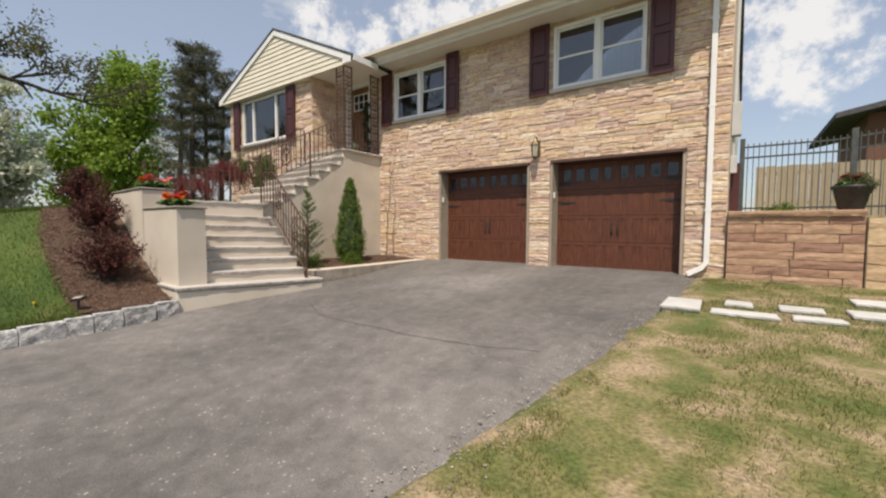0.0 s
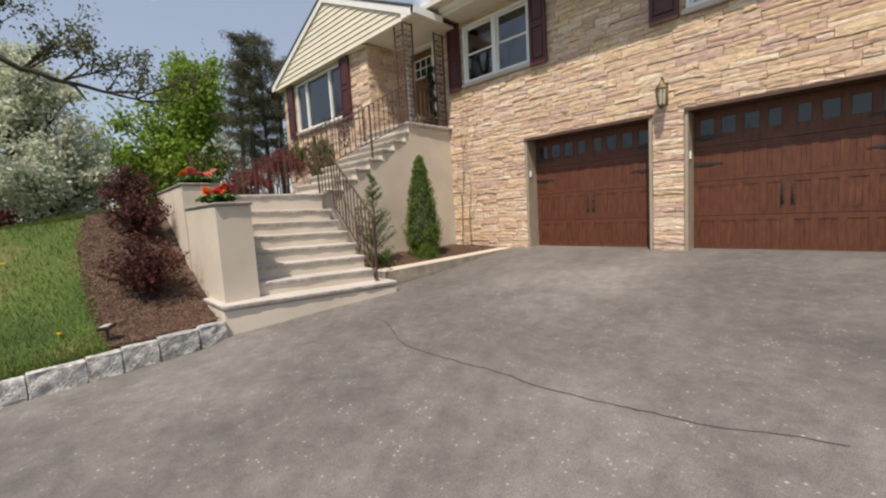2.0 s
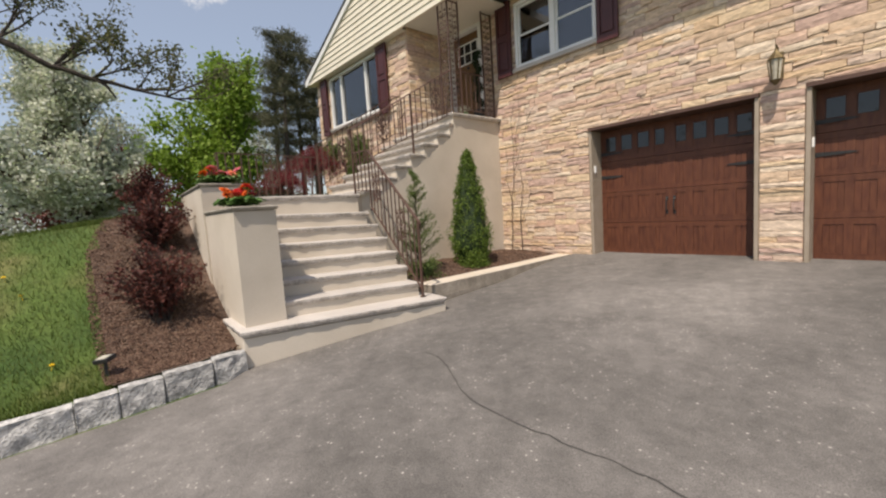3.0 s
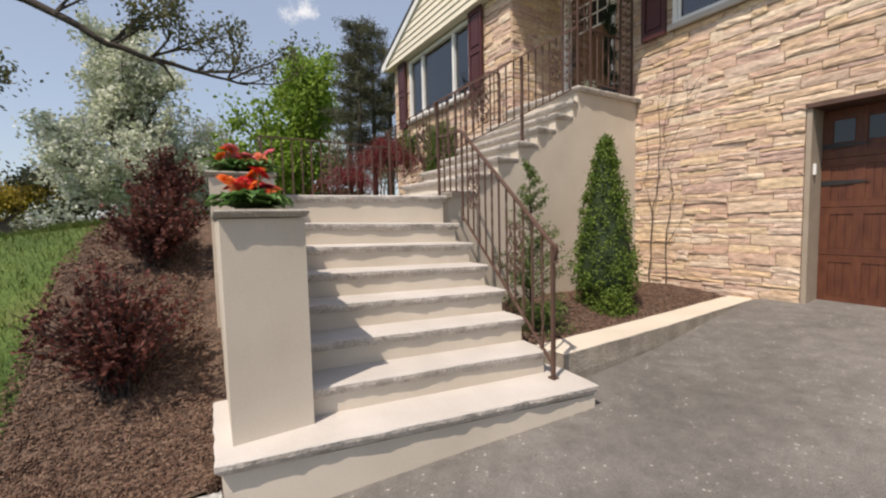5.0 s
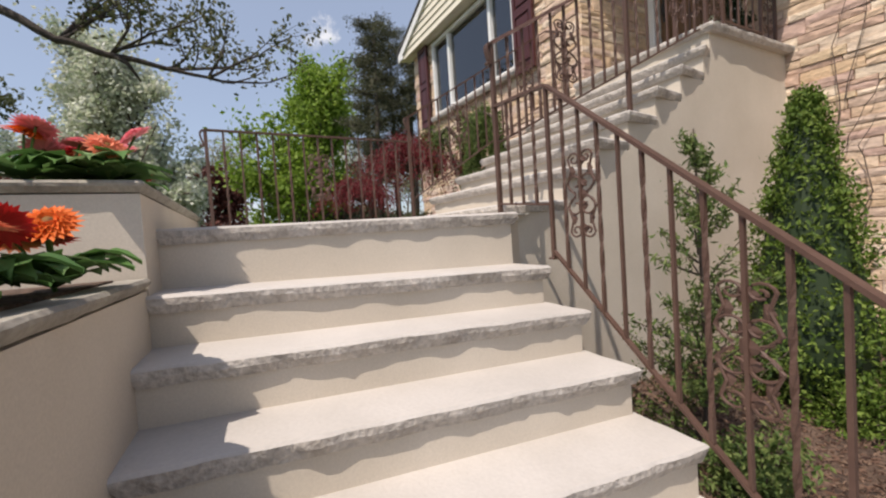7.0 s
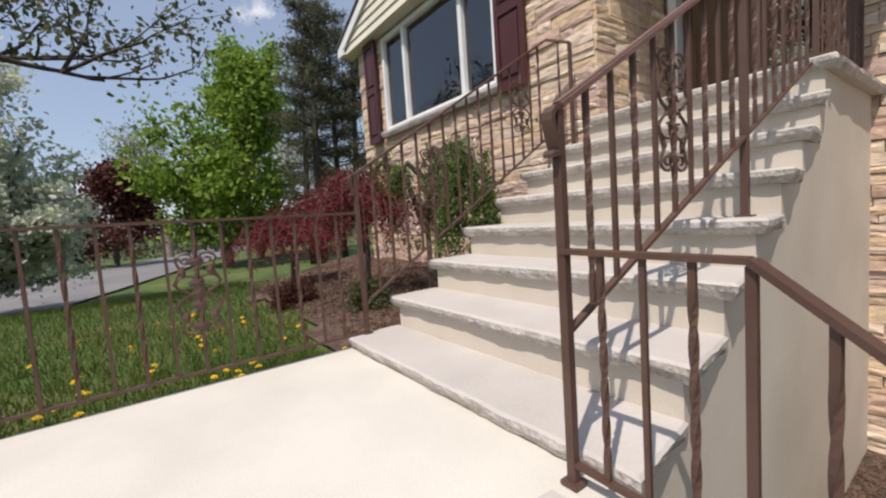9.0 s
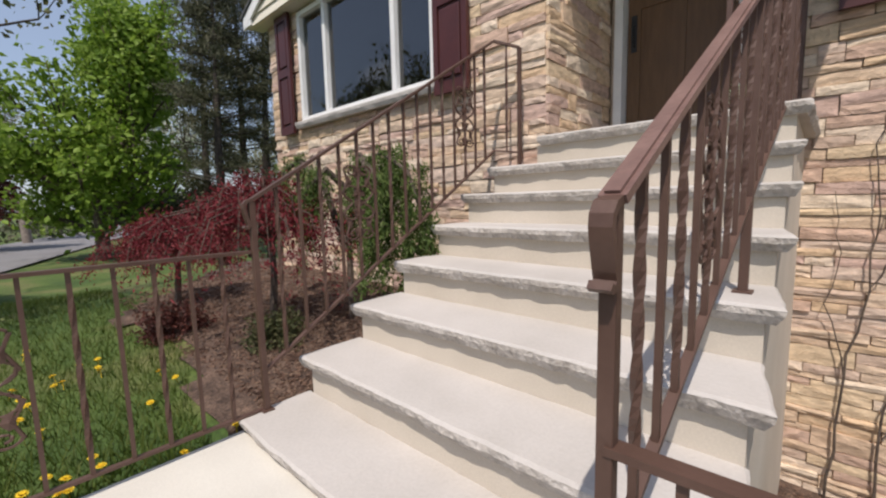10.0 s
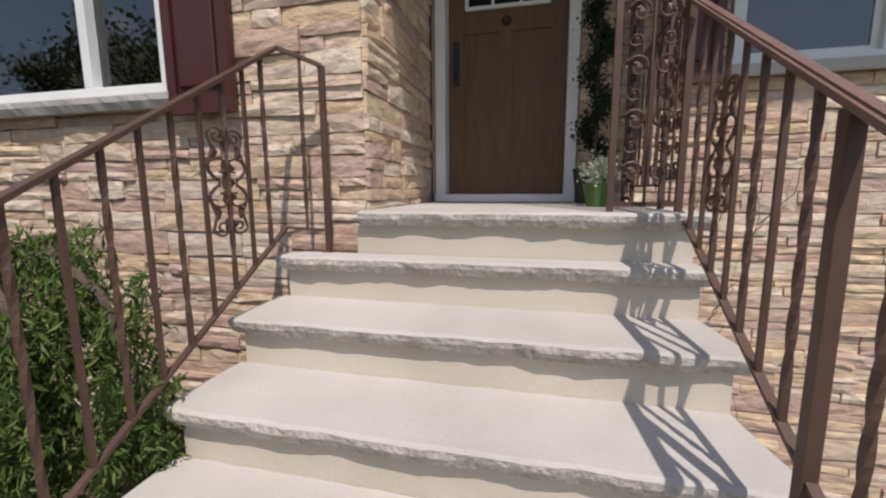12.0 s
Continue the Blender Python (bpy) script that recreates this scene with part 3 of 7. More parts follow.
GX0, GXC, GX1, GEAVE, GPEAK, GY = -12.38, -9.19, -6.0, 5.98, 7.42, 6.62
bm = bmesh.new()
roof_slab(bm, (-6.2, 7.36, EAVE + 0.20), (1.52, 7.36, EAVE + 0.20), (1.52, 12.2, 7.75), (-6.2, 12.2, 7.75), 0.05)
roof_slab(bm, (-12.4, 17.4, EAVE + 0.20), (1.52, 17.4, EAVE + 0.20), (1.52, 12.2, 7.75), (-12.4, 12.2, 7.75), 0.05)
roof_main = tagged(mesh_ob("roof_main", bm, M_ROOF), "dark grey asphalt shingle main roof", "roof", kind="structure")
bm = bmesh.new()
roof_slab(bm, (GX0 - 0.06, GY - 0.05, GEAVE + 0.03), (GXC, GY - 0.05, GPEAK + 0.05), (GXC, 13.0, GPEAK + 0.05), (GX0 - 0.06, 13.0, GEAVE + 0.03), 0.04)
roof_slab(bm, (GXC, GY - 0.05, GPEAK + 0.05), (GX1 + 0.06, GY - 0.05, GEAVE + 0.03), (GX1 + 0.06, 9.2, GEAVE + 0.03), (GXC, 13.0, GPEAK + 0.05), 0.04)
roof_gable = tagged(mesh_ob("roof_gable", bm, M_ROOF), "dark grey asphalt shingle gable roof", "roof", kind="structure")
soffit_main = tagged(mesh_ob("soffit_main", boxes((-6.0, 1.48, 7.46, F + 0.02, EAVE - 0.02, EAVE)), M_SOFFIT), "cream boarded eave soffit", "soffit", kind="structure")
porch_ceiling = tagged(mesh_ob("porch_ceiling", boxes((-7.80, GX1 - 0.02, GY + 0.06, F + 0.019, 5.92, 5.95), (-12.3, -7.81, GY + 0.06, WF + 0.01, 5.84, 5.87)), M_SOFFIT), "cream porch ceiling", "ceiling", kind="structure")
fascia = tagged(mesh_ob("fascia", boxes((-5.98, 1.50, 7.42, 7.455, EAVE - 0.03, EAVE + 0.15)), M_WHITE), "white eave fascia board", "fascia", kind="structure")
bm = bmesh.new()
for a, b in (((GX0, GEAVE), (GXC, GPEAK)), ((GXC, GPEAK), (GX1, GEAVE))):
    vs = [bm.verts.new((x, y, z + dz)) for y in (GY - 0.03, GY) for (x, z), dz in ((a, 0), (b, 0), (b, -0.15), (a, -0.15))]
    for q in ((0, 1, 2, 3), (7, 6, 5, 4), (0, 4, 5, 1), (1, 5, 6, 2), (2, 6, 7, 3), (3, 7, 4, 0)):
        bm.faces.new([vs[i] for i in q])
box(bm, GX1 - 0.30, GX1, GY - 0.028, GY, GEAVE - 0.13, GEAVE + 0.02)
box(bm, GX0, GX0 + 0.22, GY - 0.028, GY, GEAVE - 0.13, GEAVE + 0.02)
box(bm, GX1 + 0.03, GX1 + 0.07, GY + 0.001, 7.44, GEAVE - 0.11, GEAVE + 0.03)
rake = tagged(mesh_ob("rake_trim", bm, M_WHITE), "white rake boards of the gable", "trim", kind="structure")


def gutter():
    g = empty("gutter", "white metal gutter along the eave", "gutter")
    bm = bmesh.new()
    prof = ((7.42, 0.16), (7.42, 0.05), (7.36, 0.02), (7.33, 0.07), (7.31, 0.16), (7.325, 0.16), (7.345, 0.075), (7.365, 0.035), (7.405, 0.06), (7.405, 0.16))
    rings = [[bm.verts.new((x, y, EAVE + z)) for y, z in prof] for x in (-5.95, 1.50)]
    for k in range(len(prof)):
        bm.faces.new((rings[0][k], rings[0][(k + 1) % len(prof)], rings[1][(k + 1) % len(prof)], rings[1][k]))
    bm.faces.new(rings[0])
    bm.faces.new(rings[1][::-1])
    part("trough", bm, M_WHITE, g)
    return g


gutter()

# clapboards of the gable, one object each
gable_wall = tagged(mesh_ob("gable_wall", holed_wall(bmesh.new(), 0, 0.1, 0, 0.1, [], lambda bm, a, b, c, d: box(bm, GXC - 0.5, GXC + 0.5, GY + 0.04, GY + 0.08, GEAVE, GPEAK - 0.4)), M_SIDING),
                    "gable end clad in cream clapboard", "gable", kind="structure")
z = GEAVE - 0.14
while z < GPEAK - 0.2:
    def half(zz):
        return (GPEAK - 0.12 - max(zz, GEAVE - 0.10)) / (GPEAK - GEAVE) * (GXC - GX0)
    a, b = half(z), max(0.02, half(z + 0.125))
    bm = bmesh.new()
    pts = [(-a, 0.0, z), (a, 0.0, z), (a, 0.012, z + 0.0), (-a, 0.012, z + 0.0), (-b, 0.022, z + 0.13), (b, 0.022, z + 0.13)]
    vs = [bm.verts.new((GXC + x, GY + y, zz)) for x, y, zz in pts]
    back = [bm.verts.new((GXC + x, GY + 0.06, zz)) for x, zz in ((-a, z), (a, z), (b, z + 0.13), (-b, z + 0.13))]
    bm.faces.new((vs[0], vs[1], vs[5], vs[4]))
    bm.faces.new((vs[0], back[0], back[1], vs[1]))
    bm.faces.new((vs[4], vs[5], back[2], back[3]))
    bm.faces.new((vs[0], vs[4], back[3], back[0]))
    bm.faces.new((vs[1], back[1], back[2], vs[5]))
    for v in (vs[2], vs[3]):
        bm.verts.remove(v)
    part("clapboard", bm, M_SIDING, gable_wall)
    z += 0.125


# ---- windows and shutters ----
def sash_window(x0, x1, z0, z1, y, label):
    w = empty("window_1", label, "window", kind="structure")
    t, xm = 0.055, (x0 + x1) / 2
    part("window_frame", boxes((x0, x0 + t, y - 0.03, y + 0.12, z0, z1), (x1 - t, x1, y - 0.03, y + 0.12, z0, z1), (x0 + t, x1 - t, y - 0.03, y + 0.12, z1 - t, z1),
                               (x0 + t, x1 - t, y - 0.03, y + 0.12, z0, z0 + t), (xm - 0.05, xm + 0.05, y - 0.028, y + 0.118, z0 + t, z1 - t), bevel=0.005), M_WHITE, w)
    part("window_sill", boxes((x0 - 0.05, x1 + 0.05, y - 0.075, y - 0.031, z0 - 0.06, z0 + 0.01), bevel=0.008), M_TREAD, w, "buff stone sill")
    zm = (z0 + z1) / 2
    for a, b in ((x0 + t, xm - 0.05), (xm + 0.05, x1 - t)):
        for c, d, yy in ((z0 + t, zm + 0.02, y + 0.03), (zm - 0.02, z1 - t, y + 0.055)):
            s = 0.035
            part("sash", boxes((a, a + s, yy - 0.012, yy + 0.012, c, d), (b - s, b, yy - 0.012, yy + 0.012, c, d), (a + s, b - s, yy - 0.012, yy + 0.012, c, c + s), (a + s, b - s, yy - 0.012, yy + 0.012, d - s, d)), M_WHITE, w)
            part("pane", boxes((a + s, b - s, yy - 0.003, yy + 0.003, c + s, d - s)), M_BLUEGLASS, w)
    return w


sash_window(*W2, F, "white double sash window with a stone sill")
sash_window(*W3, F, "wide white double sash window with a stone sill")


def picture_window():
    x0, x1, z0, z1 = WIN
    w = empty("window_2", "white framed picture window with two narrow side lights", "window", kind="structure")
    a, b, t, y = -10.72, -9.50, 0.06, WF
    part("window_frame", boxes((x0, x0 + t, y - 0.02, y + 0.12, z0, z1), (x1 - t, x1, y - 0.02, y + 0.12, z0, z1), (x0 + t, x1 - t, y - 0.02, y + 0.12, z1 - t, z1), (x0 + t, x1 - t, y - 0.02, y + 0.12, z0, z0 + t),
                               (a - 0.03, a + 0.03, y - 0.018, y + 0.118, z0 + t, z1 - t), (b - 0.03, b + 0.03, y - 0.018, y + 0.118, z0 + t, z1 - t), bevel=0.006), M_WHITE, w)
    bm = rough_slab([(x0 - 0.06, y - 0.10), (x1 + 0.06, y - 0.10), (x1 + 0.06, y + 0.019), (x0 - 0.06, y + 0.019)], z0 - 0.002, 0.08, 5)
    part("window_sill", bm, M_TREAD, w, "rough hewn stone sill")
    for c, d in ((x0 + t, a - 0.03), (a + 0.03, b - 0.03), (b + 0.03, x1 - t)):
        part("pane", boxes((c, d, y + 0.04, y + 0.048, z0 + t, z1 - t)), M_BLUEGLASS, w)
    return w


def rough_slab(poly, z, th, seed, jitter=0.011, step=0.035):
    """A flat slab with split, uneven edges; z is its top."""
    r = random.Random(seed)
    ring, outs = [], []
    n = len(poly)
    area = sum(poly[i][0] * poly[(i + 1) % n][1] - poly[(i + 1) % n][0] * poly[i][1] for i in range(n))
    for i in range(n):
        a, b = Vector(poly[i]), Vector(poly[(i + 1) % n])
        k = max(1, int((b - a).length / step))
        d = (b - a).normalized()
        o = Vector((d.y, -d.x)) * (1 if area > 0 else -1)
        before = (a - Vector(poly[i - 1])).normalized()
        ob = Vector((before.y, -before.x)) * (1 if area > 0 else -1)
        ring += [a + (b - a) * j / k for j in range(k)]
        outs += [(o + ob) / max(0.4, 1 + o.dot(ob))] + [o] * (k - 1)
    bm = bmesh.new()
    off = r.uniform(0, 50)

    def loop(inset, zz, amp, amz):
        out = []
        for p, o in zip(ring, outs):
            w = noise.noise((p.x * 7 + off, p.y * 7, zz * 9)) * 1.2 + 0.6 * noise.noise((p.x * 23, p.y * 23 + off, zz * 40))
            q = p - o * (inset + amp * w)
            out.append(bm.verts.new((q.x, q.y, zz + amz * w)))
        return out
    loops = [loop(0.012, z, 0.006, 0.0), loop(0.002, z - 0.010, 0.007, 0.002), loop(0.004, z - th * 0.5, jitter * 0.8, 0.004), loop(0.022, z - th, jitter * 0.7, 0.002)]
    for p, q in zip(loops, loops[1:]):
        for i in range(len(ring)):
            bm.faces.new((p[i], p[(i + 1) % len(ring)], q[(i + 1) % len(ring)], q[i])).material_index = 0 if p is loops[0] else 1
    bm.faces.new(loops[0])
    bm.faces.new(loops[-1][::-1])
    return bm


picture_window()


def shutter(x0, x1, z0, z1, y):
    s = empty("shutter", "maroon panelled wooden shutter fixed to the stone", "shutter", "shutters")
    zm = z0 + (z1 - z0) * 0.52
    part("board", boxes((x0, x1, y - 0.075, y - 0.055, z0, z1)), M_MAROON, s)
    part("shutter_frame", boxes((x0, x0 + 0.055, y - 0.095, y - 0.076, z0, z1), (x1 - 0.055, x1, y - 0.095, y - 0.076, z0, z1), (x0 + 0.055, x1 - 0.055, y - 0.095, y - 0.076, z1 - 0.08, z1),
                                (x0 + 0.055, x1 - 0.055, y - 0.095, y - 0.076, z0, z0 + 0.10), (x0 + 0.055, x1 - 0.055, y - 0.095, y - 0.076, zm - 0.05, zm + 0.05)), M_MAROON, s)
    for a, b in ((z0 + 0.10, zm - 0.05), (zm + 0.05, z1 - 0.08)):
        part("panel", boxes((x0 + 0.075, x1 - 0.075, y - 0.092, y - 0.0755, a + 0.03, b - 0.03), bevel=0.012), M_MAROON, s)
    for zz in (z0 + 0.16, z1 - 0.16):
        part("bracket", boxes((x0 + 0.1, x1 - 0.1, y - 0.0545, y + 0.018, zz, zz + 0.04)), M_BLACK, s)
    return s


for a, b, y, z0, z1 in ((-6.27, -5.92, F, 4.59, 5.99), (-4.15, -3.80, F, 4.59, 6.0), (-2.02, -1.61, F, 4.60, 6.0), (0.24, 0.62, F, 4.60, 6.0),
                        (-11.76, -11.42, WF, 4.33, 5.83), (-8.88, -8.50, WF, 4.33, 5.83)):
    shutter(a, b, z0, z1, y)


# ---- garage doors ----
def garage_door(x0, x1):
    y = F + 0.33
    g = empty("garage_door", "closed mahogany stained carriage style garage door with a row of small panes", "garage door", "garage doors")
    x0, x1, z0, z1 = x0 + 0.05, x1 - 0.05, GAR + 0.012, GTOP - 0.03
    h = (z1 - z0) / 4
    for s in range(4):
        a, b = z0 + s * h, z0 + (s + 1) * h - 0.006
        sec = part("section", boxes((x0, x1, y, y + 0.04, a, b)), M_GARAGE, g)
        xs = [x0 + 0.04 + (x1 - x0 - 0.08) * k / 8 for k in range(9)]
        bm = boxes((x0, x1, y - 0.014, y - 0.0005, a, a + 0.075), (x0, x1, y - 0.014, y - 0.0005, b - 0.075, b))
        for k, x in enumerate(xs):
            w = 0.075 if k == 4 else 0.042
            box(bm, x - w, x + w, y - 0.0135, y - 0.0005, a + 0.075, b - 0.075)
        part("stile_frame", bm, M_GARAGE, sec)
        for k in range(8):
            u, v = xs[k] + (0.075 if k == 4 else 0.042), xs[k + 1] - (0.075 if k == 3 else 0.042)
            if s == 3:
                part("pane", boxes((u + 0.012, v - 0.012, y - 0.008, y - 0.0004, a + 0.17, b - 0.12)), M_DARKGLASS, sec)
            else:
                for q in range(3):
                    c, d = u + (v - u) * q / 3 + 0.002, u + (v - u) * (q + 1) / 3 - 0.002
                    part("plank", boxes((c, d, y - 0.006, y - 0.0004, a + 0.076, b - 0.076)), M_GARAGE, sec)
                part("ledge", boxes((u, v, y - 0.016, y - 0.0062, a + 0.076, a + 0.086)), M_GARAGE, sec)
    xm = (x0 + x1) / 2
    for dx in (-0.055, 0.055):
        bm = bmesh.new()
        zc = z0 + 1.5 * h
        tube(bm, [(xm + dx, y - 0.015, zc - 0.11), (xm + dx, y - 0.05, zc - 0.08), (xm + dx, y - 0.055, zc), (xm + dx, y - 0.05, zc + 0.08), (xm + dx, y - 0.015, zc + 0.11)], 0.011, 8)
        box(bm, xm + dx - 0.018, xm + dx + 0.018, y - 0.02, y - 0.0142, zc + 0.08, zc + 0.14)
        box(bm, xm + dx - 0.018, xm + dx + 0.018, y - 0.02, y - 0.0142, zc - 0.14, zc - 0.08)
        part("handle", bm, M_BLACK, g, "black iron pull handle")
    for x, sg in ((x0, 1), (x1, -1)):
        for zz in (z0 + 2.5 * h, z0 + 3.25 * h):
            bm = bmesh.new()
            pts = [(x, 0.03), (x + sg * 0.33, 0.014), (x + sg * 0.40, 0.0), (x + sg * 0.33, -0.014), (x, -0.03)]
            f = [bm.verts.new((u, y - 0.021, zz + v)) for u, v in pts]
            k = [bm.verts.new((u, y - 0.0145, zz + v)) for u, v in pts]
            bm.faces.new(f)
            for i in range(5):
                bm.faces.new((f[i], f[(i + 1) % 5], k[(i + 1) % 5], k[i]))
            part("strap_hinge", bm, M_BLACK, g, "black iron strap hinge")
    part("bottom_seal", boxes((x0, x1, y - 0.004, y + 0.036, GAR + 0.006, z0 - 0.001)), M_BLACK, g)
    fr = empty("garage_frame", "taupe painted frame round the garage opening", "door frame", "garage frames", "structure")
    part("jamb", boxes((x0 - 0.05, x0 - 0.004, F - 0.01, y + 0.02, GAR, GTOP - 0.03)), M_FRAMEWOOD, fr)
    part("jamb", boxes((x1 + 0.004, x1 + 0.05, F - 0.01, y + 0.02, GAR, GTOP - 0.03)), M_FRAMEWOOD, fr)
    part("header", boxes((x0 - 0.05, x1 + 0.05, F - 0.035, y + 0.02, GTOP - 0.028, GTOP + 0.02)), M_IRON, fr, "brown metal lintel")
    part("safety_sensor", boxes((x0 - 0.003, x0 + 0.02, F + 0.06, F + 0.10, 2.52, 2.64), bevel=0.004), M_WHITE, fr, "small white keypad box")


for a, b in GARAGES:
    garage_door(a, b)


# ---- front door ----
def front_door():
    x0, x1, z0, z1 = DOOR
    y = F + 0.12
    d = empty("door_1", "closed brown oak front door with a small six pane window", "door", kind="structure")
    part("door_frame", boxes((x0, x0 + 0.075, F - 0.02, y + 0.03, z0, z1), (x1 - 0.075, x1, F - 0.02, y + 0.03, z0, z1), (x0 + 0.075, x1 - 0.075, F - 0.02, y + 0.03, z1 - 0.075, z1), bevel=0.006), M_WHITE, d, "white painted frame")
    part("threshold", boxes((x0, x1, F - 0.05, y + 0.03, PORCH + 0.004, z0 + 0.03), bevel=0.006), M_WHITE, d)
    a, b, c, e = x0 + 0.08, x1 - 0.08, z0 + 0.035, z1 - 0.08
    xm = (a + b) / 2
    leaf = part("door_leaf", boxes((a, b, y, y + 0.045, c, e)), M_DOORWOOD, d)
    part("rail_and_stile", boxes((a, a + 0.11, y - 0.012, y - 0.0005, c, e), (b - 0.11, b, y - 0.012, y - 0.0005, c, e), (xm - 0.05, xm + 0.05, y - 0.012, y - 0.0005, c + 0.2, e - 0.78),
                                 (a + 0.11, b - 0.11, y - 0.012, y - 0.0005, c, c + 0.2), (a + 0.11, b - 0.11, y - 0.012, y - 0.0005, e - 0.78, e - 0.64), (a + 0.11, b - 0.11, y - 0.012, y - 0.0005, e - 0.11, e)), M_DOORWOOD, leaf)
    wx0, wx1, wz0, wz1 = a + 0.12, b - 0.12, e - 0.62, e - 0.17
    bm = boxes((wx0, wx0 + 0.025, y - 0.02, y - 0.0006, wz0, wz1), (wx1 - 0.025, wx1, y - 0.02, y - 0.0006, wz0, wz1), (wx0 + 0.025, wx1 - 0.025, y - 0.02, y - 0.0006, wz0, wz0 + 0.025), (wx0 + 0.025, wx1 - 0.025, y - 0.02, y - 0.0006, wz1 - 0.025, wz1))
    for k in (1, 2):
        x = wx0 + (wx1 - wx0) * k / 3
        box(bm, x - 0.01, x + 0.01, y - 0.018, y - 0.0006, wz0 + 0.025, wz1 - 0.025)
    zc = (wz0 + wz1) / 2
    box(bm, wx0 + 0.025, wx1 - 0.025, y - 0.017, y - 0.0008, zc - 0.01, zc + 0.01)
    part("window_grille", bm, M_WHITE, leaf, "white muntin grille")
    part("pane", boxes((wx0 + 0.02, wx1 - 0.02, y - 0.006, y - 0.001, wz0 + 0.02, wz1 - 0.02)), M_DARKGLASS, leaf)
    bm = bmesh.new()
    hx = a + 0.055
    tube(bm, [(hx, y - 0.014, c + 0.85), (hx, y - 0.06, c + 0.88), (hx, y - 0.06, c + 1.0), (hx, y - 0.014, c + 1.03)], 0.010, 8)
    box(bm, hx - 0.025, hx + 0.025, y - 0.02, y - 0.0125, c + 0.80, c + 1.12, bevel=0.003)
    part("handle_set", bm, M_BLACK, d, "dark bronze handle set")
    bm = bmesh.new()
    bmesh.ops.create_uvsphere(bm, u_segments=12, v_segments=8, radius=0.035, matrix=pose(xm, y - 0.02, e - 0.71))
    part("knocker", bm, M_BLACK, d, smooth=True)


front_door()

# ---- steps ----
N = {k: 1.0 + 0.186 * (k - 1) for k in range(1, 8)}
N[8] = LAND
NL = {k: (-4.94 - 0.255 * (k - 2), 2.75 + 0.018 * (k - 2)) for k in range(2, 9)}
NR = {k: (-4.735 - 0.256 * (k - 2), 4.385 + 0.021 * (k - 2)) for k in range(2, 9)}
UZ = {k: 2.445 + (PORCH - 2.445) * (k - 1) / 7 for k in range(1, 9)}
UZ[0] = LAND
UY = {k: 4.61 + 0.32 * (k - 1) for k in range(1, 8)}
UY[8] = 6.63
UX0, UX1, CHEEK = -8.17, -6.33, -6.39
TH = 0.065

steps_lower = empty("steps_lower", "lower flight of buff stucco steps with grey stone treads", "steps", kind="structure")
bm = bmesh.new()
prism(bm, [(-4.76, 2.27), (-4.43, 4.49), (-6.6, 4.40), (-6.6, 2.31)], 0.4, N[1] - TH)
part("step_base", bm, M_STUCCO, steps_lower)
for k in range(2, 8):
    (lx, ly), (rx, ry) = NL[k], NR[k]
    bm = prism(bmesh.new(), [(lx - 0.035, ly - 0.06), (rx - 0.035, ry - 0.03), (-6.75, 4.50), (-6.9, 2.98)], N[k - 1] - TH - (0.0 if k == 2 else 0.0), N[k] - TH)
    part("riser", bm, M_STUCCO, steps_lower)
part("tread", rough_slab([(-4.72, 2.235), (-4.40, 4.50), (-4.75, 4.55), (-5.45, 4.42), (-5.5, 2.27)], N[1] + 0.012, TH, 31), M_TREAD, steps_lower)
for k in range(2, 8):
    a, b = NL[k], NR[k]
    c, d = NR[k + 1], NL[k + 1]
    part("tread", rough_slab([(a[0], a[1] - 0.03), b, (c[0] - 0.06, c[1]), (d[0] - 0.06, d[1] - 0.03)], N[k], TH, 40 + k), M_TREAD, steps_lower)

steps_upper = empty("steps_upper", "upper flight of buff stucco steps with grey stone treads up to the porch", "steps", kind="structure")
bm = bmesh.new()
prism(bm, [(-8.16, 2.93), (NL[8][0] - 0.035, NL[8][1] - 0.07), (NR[8][0] - 0.035, NR[8][1] - 0.03), (CHEEK, 4.60), (CHEEK, F + 0.015), (-7.82, F + 0.015), (-7.82, WF + 0.015), (-8.16, WF + 0.015)], 0.5, LAND - 0.012)
part("landing_base", bm, M_STUCCO, steps_upper)
for k in range(1, 9):
    y = UY[k] + 0.05
    if k < 8:
        bm = prism(bmesh.new(), [(UX0 + 0.04, y), (CHEEK, y), (CHEEK, F + 0.015), (-7.82, F + 0.015), (-7.82, WF + 0.015), (UX0 + 0.04, WF + 0.015)], UZ[k - 1] - (0.012 if k == 1 else TH), UZ[k] - TH)
    else:
        bm = prism(bmesh.new(), [(-7.82, y), (CHEEK, y), (CHEEK, F + 0.015), (-7.82, F + 0.015)], UZ[k - 1] - TH, UZ[k] - TH)
    part("riser", bm, M_STUCCO, steps_upper)
part("landing", prism(bmesh.new(), [(-8.16, 2.99), (NL[8][0] - 0.06, NL[8][1]), (NR[8][0] - 0.06, NR[8][1] - 0.02), (UX1, 4.64), (UX0, 4.64)], LAND - 0.01, LAND - 0.002), M_LANDING, steps_upper, "pale cream concrete landing")
part("tread", rough_slab([(NL[8][0], NL[8][1] - 0.03), NR[8], (NR[8][0] - 0.26, NR[8][1] + 0.0), (NL[8][0] - 0.26, NL[8][1] - 0.03)], LAND + 0.004, TH, 60), M_TREAD, steps_upper)
for k in range(1, 9):
    y1 = UY[k + 1] + 0.06 if k < 7 else (UY[8] + 0.05 if k == 7 else F + 0.0)
    x0 = UX0 if k < 8 else -7.80
    part("tread", rough_slab([(x0, UY[k]), (UX1, UY[k]), (UX1 - (0.05 if k < 8 else -0.02), y1), (x0, y1)], UZ[k], TH, 70 + k), M_TREAD, steps_upper)

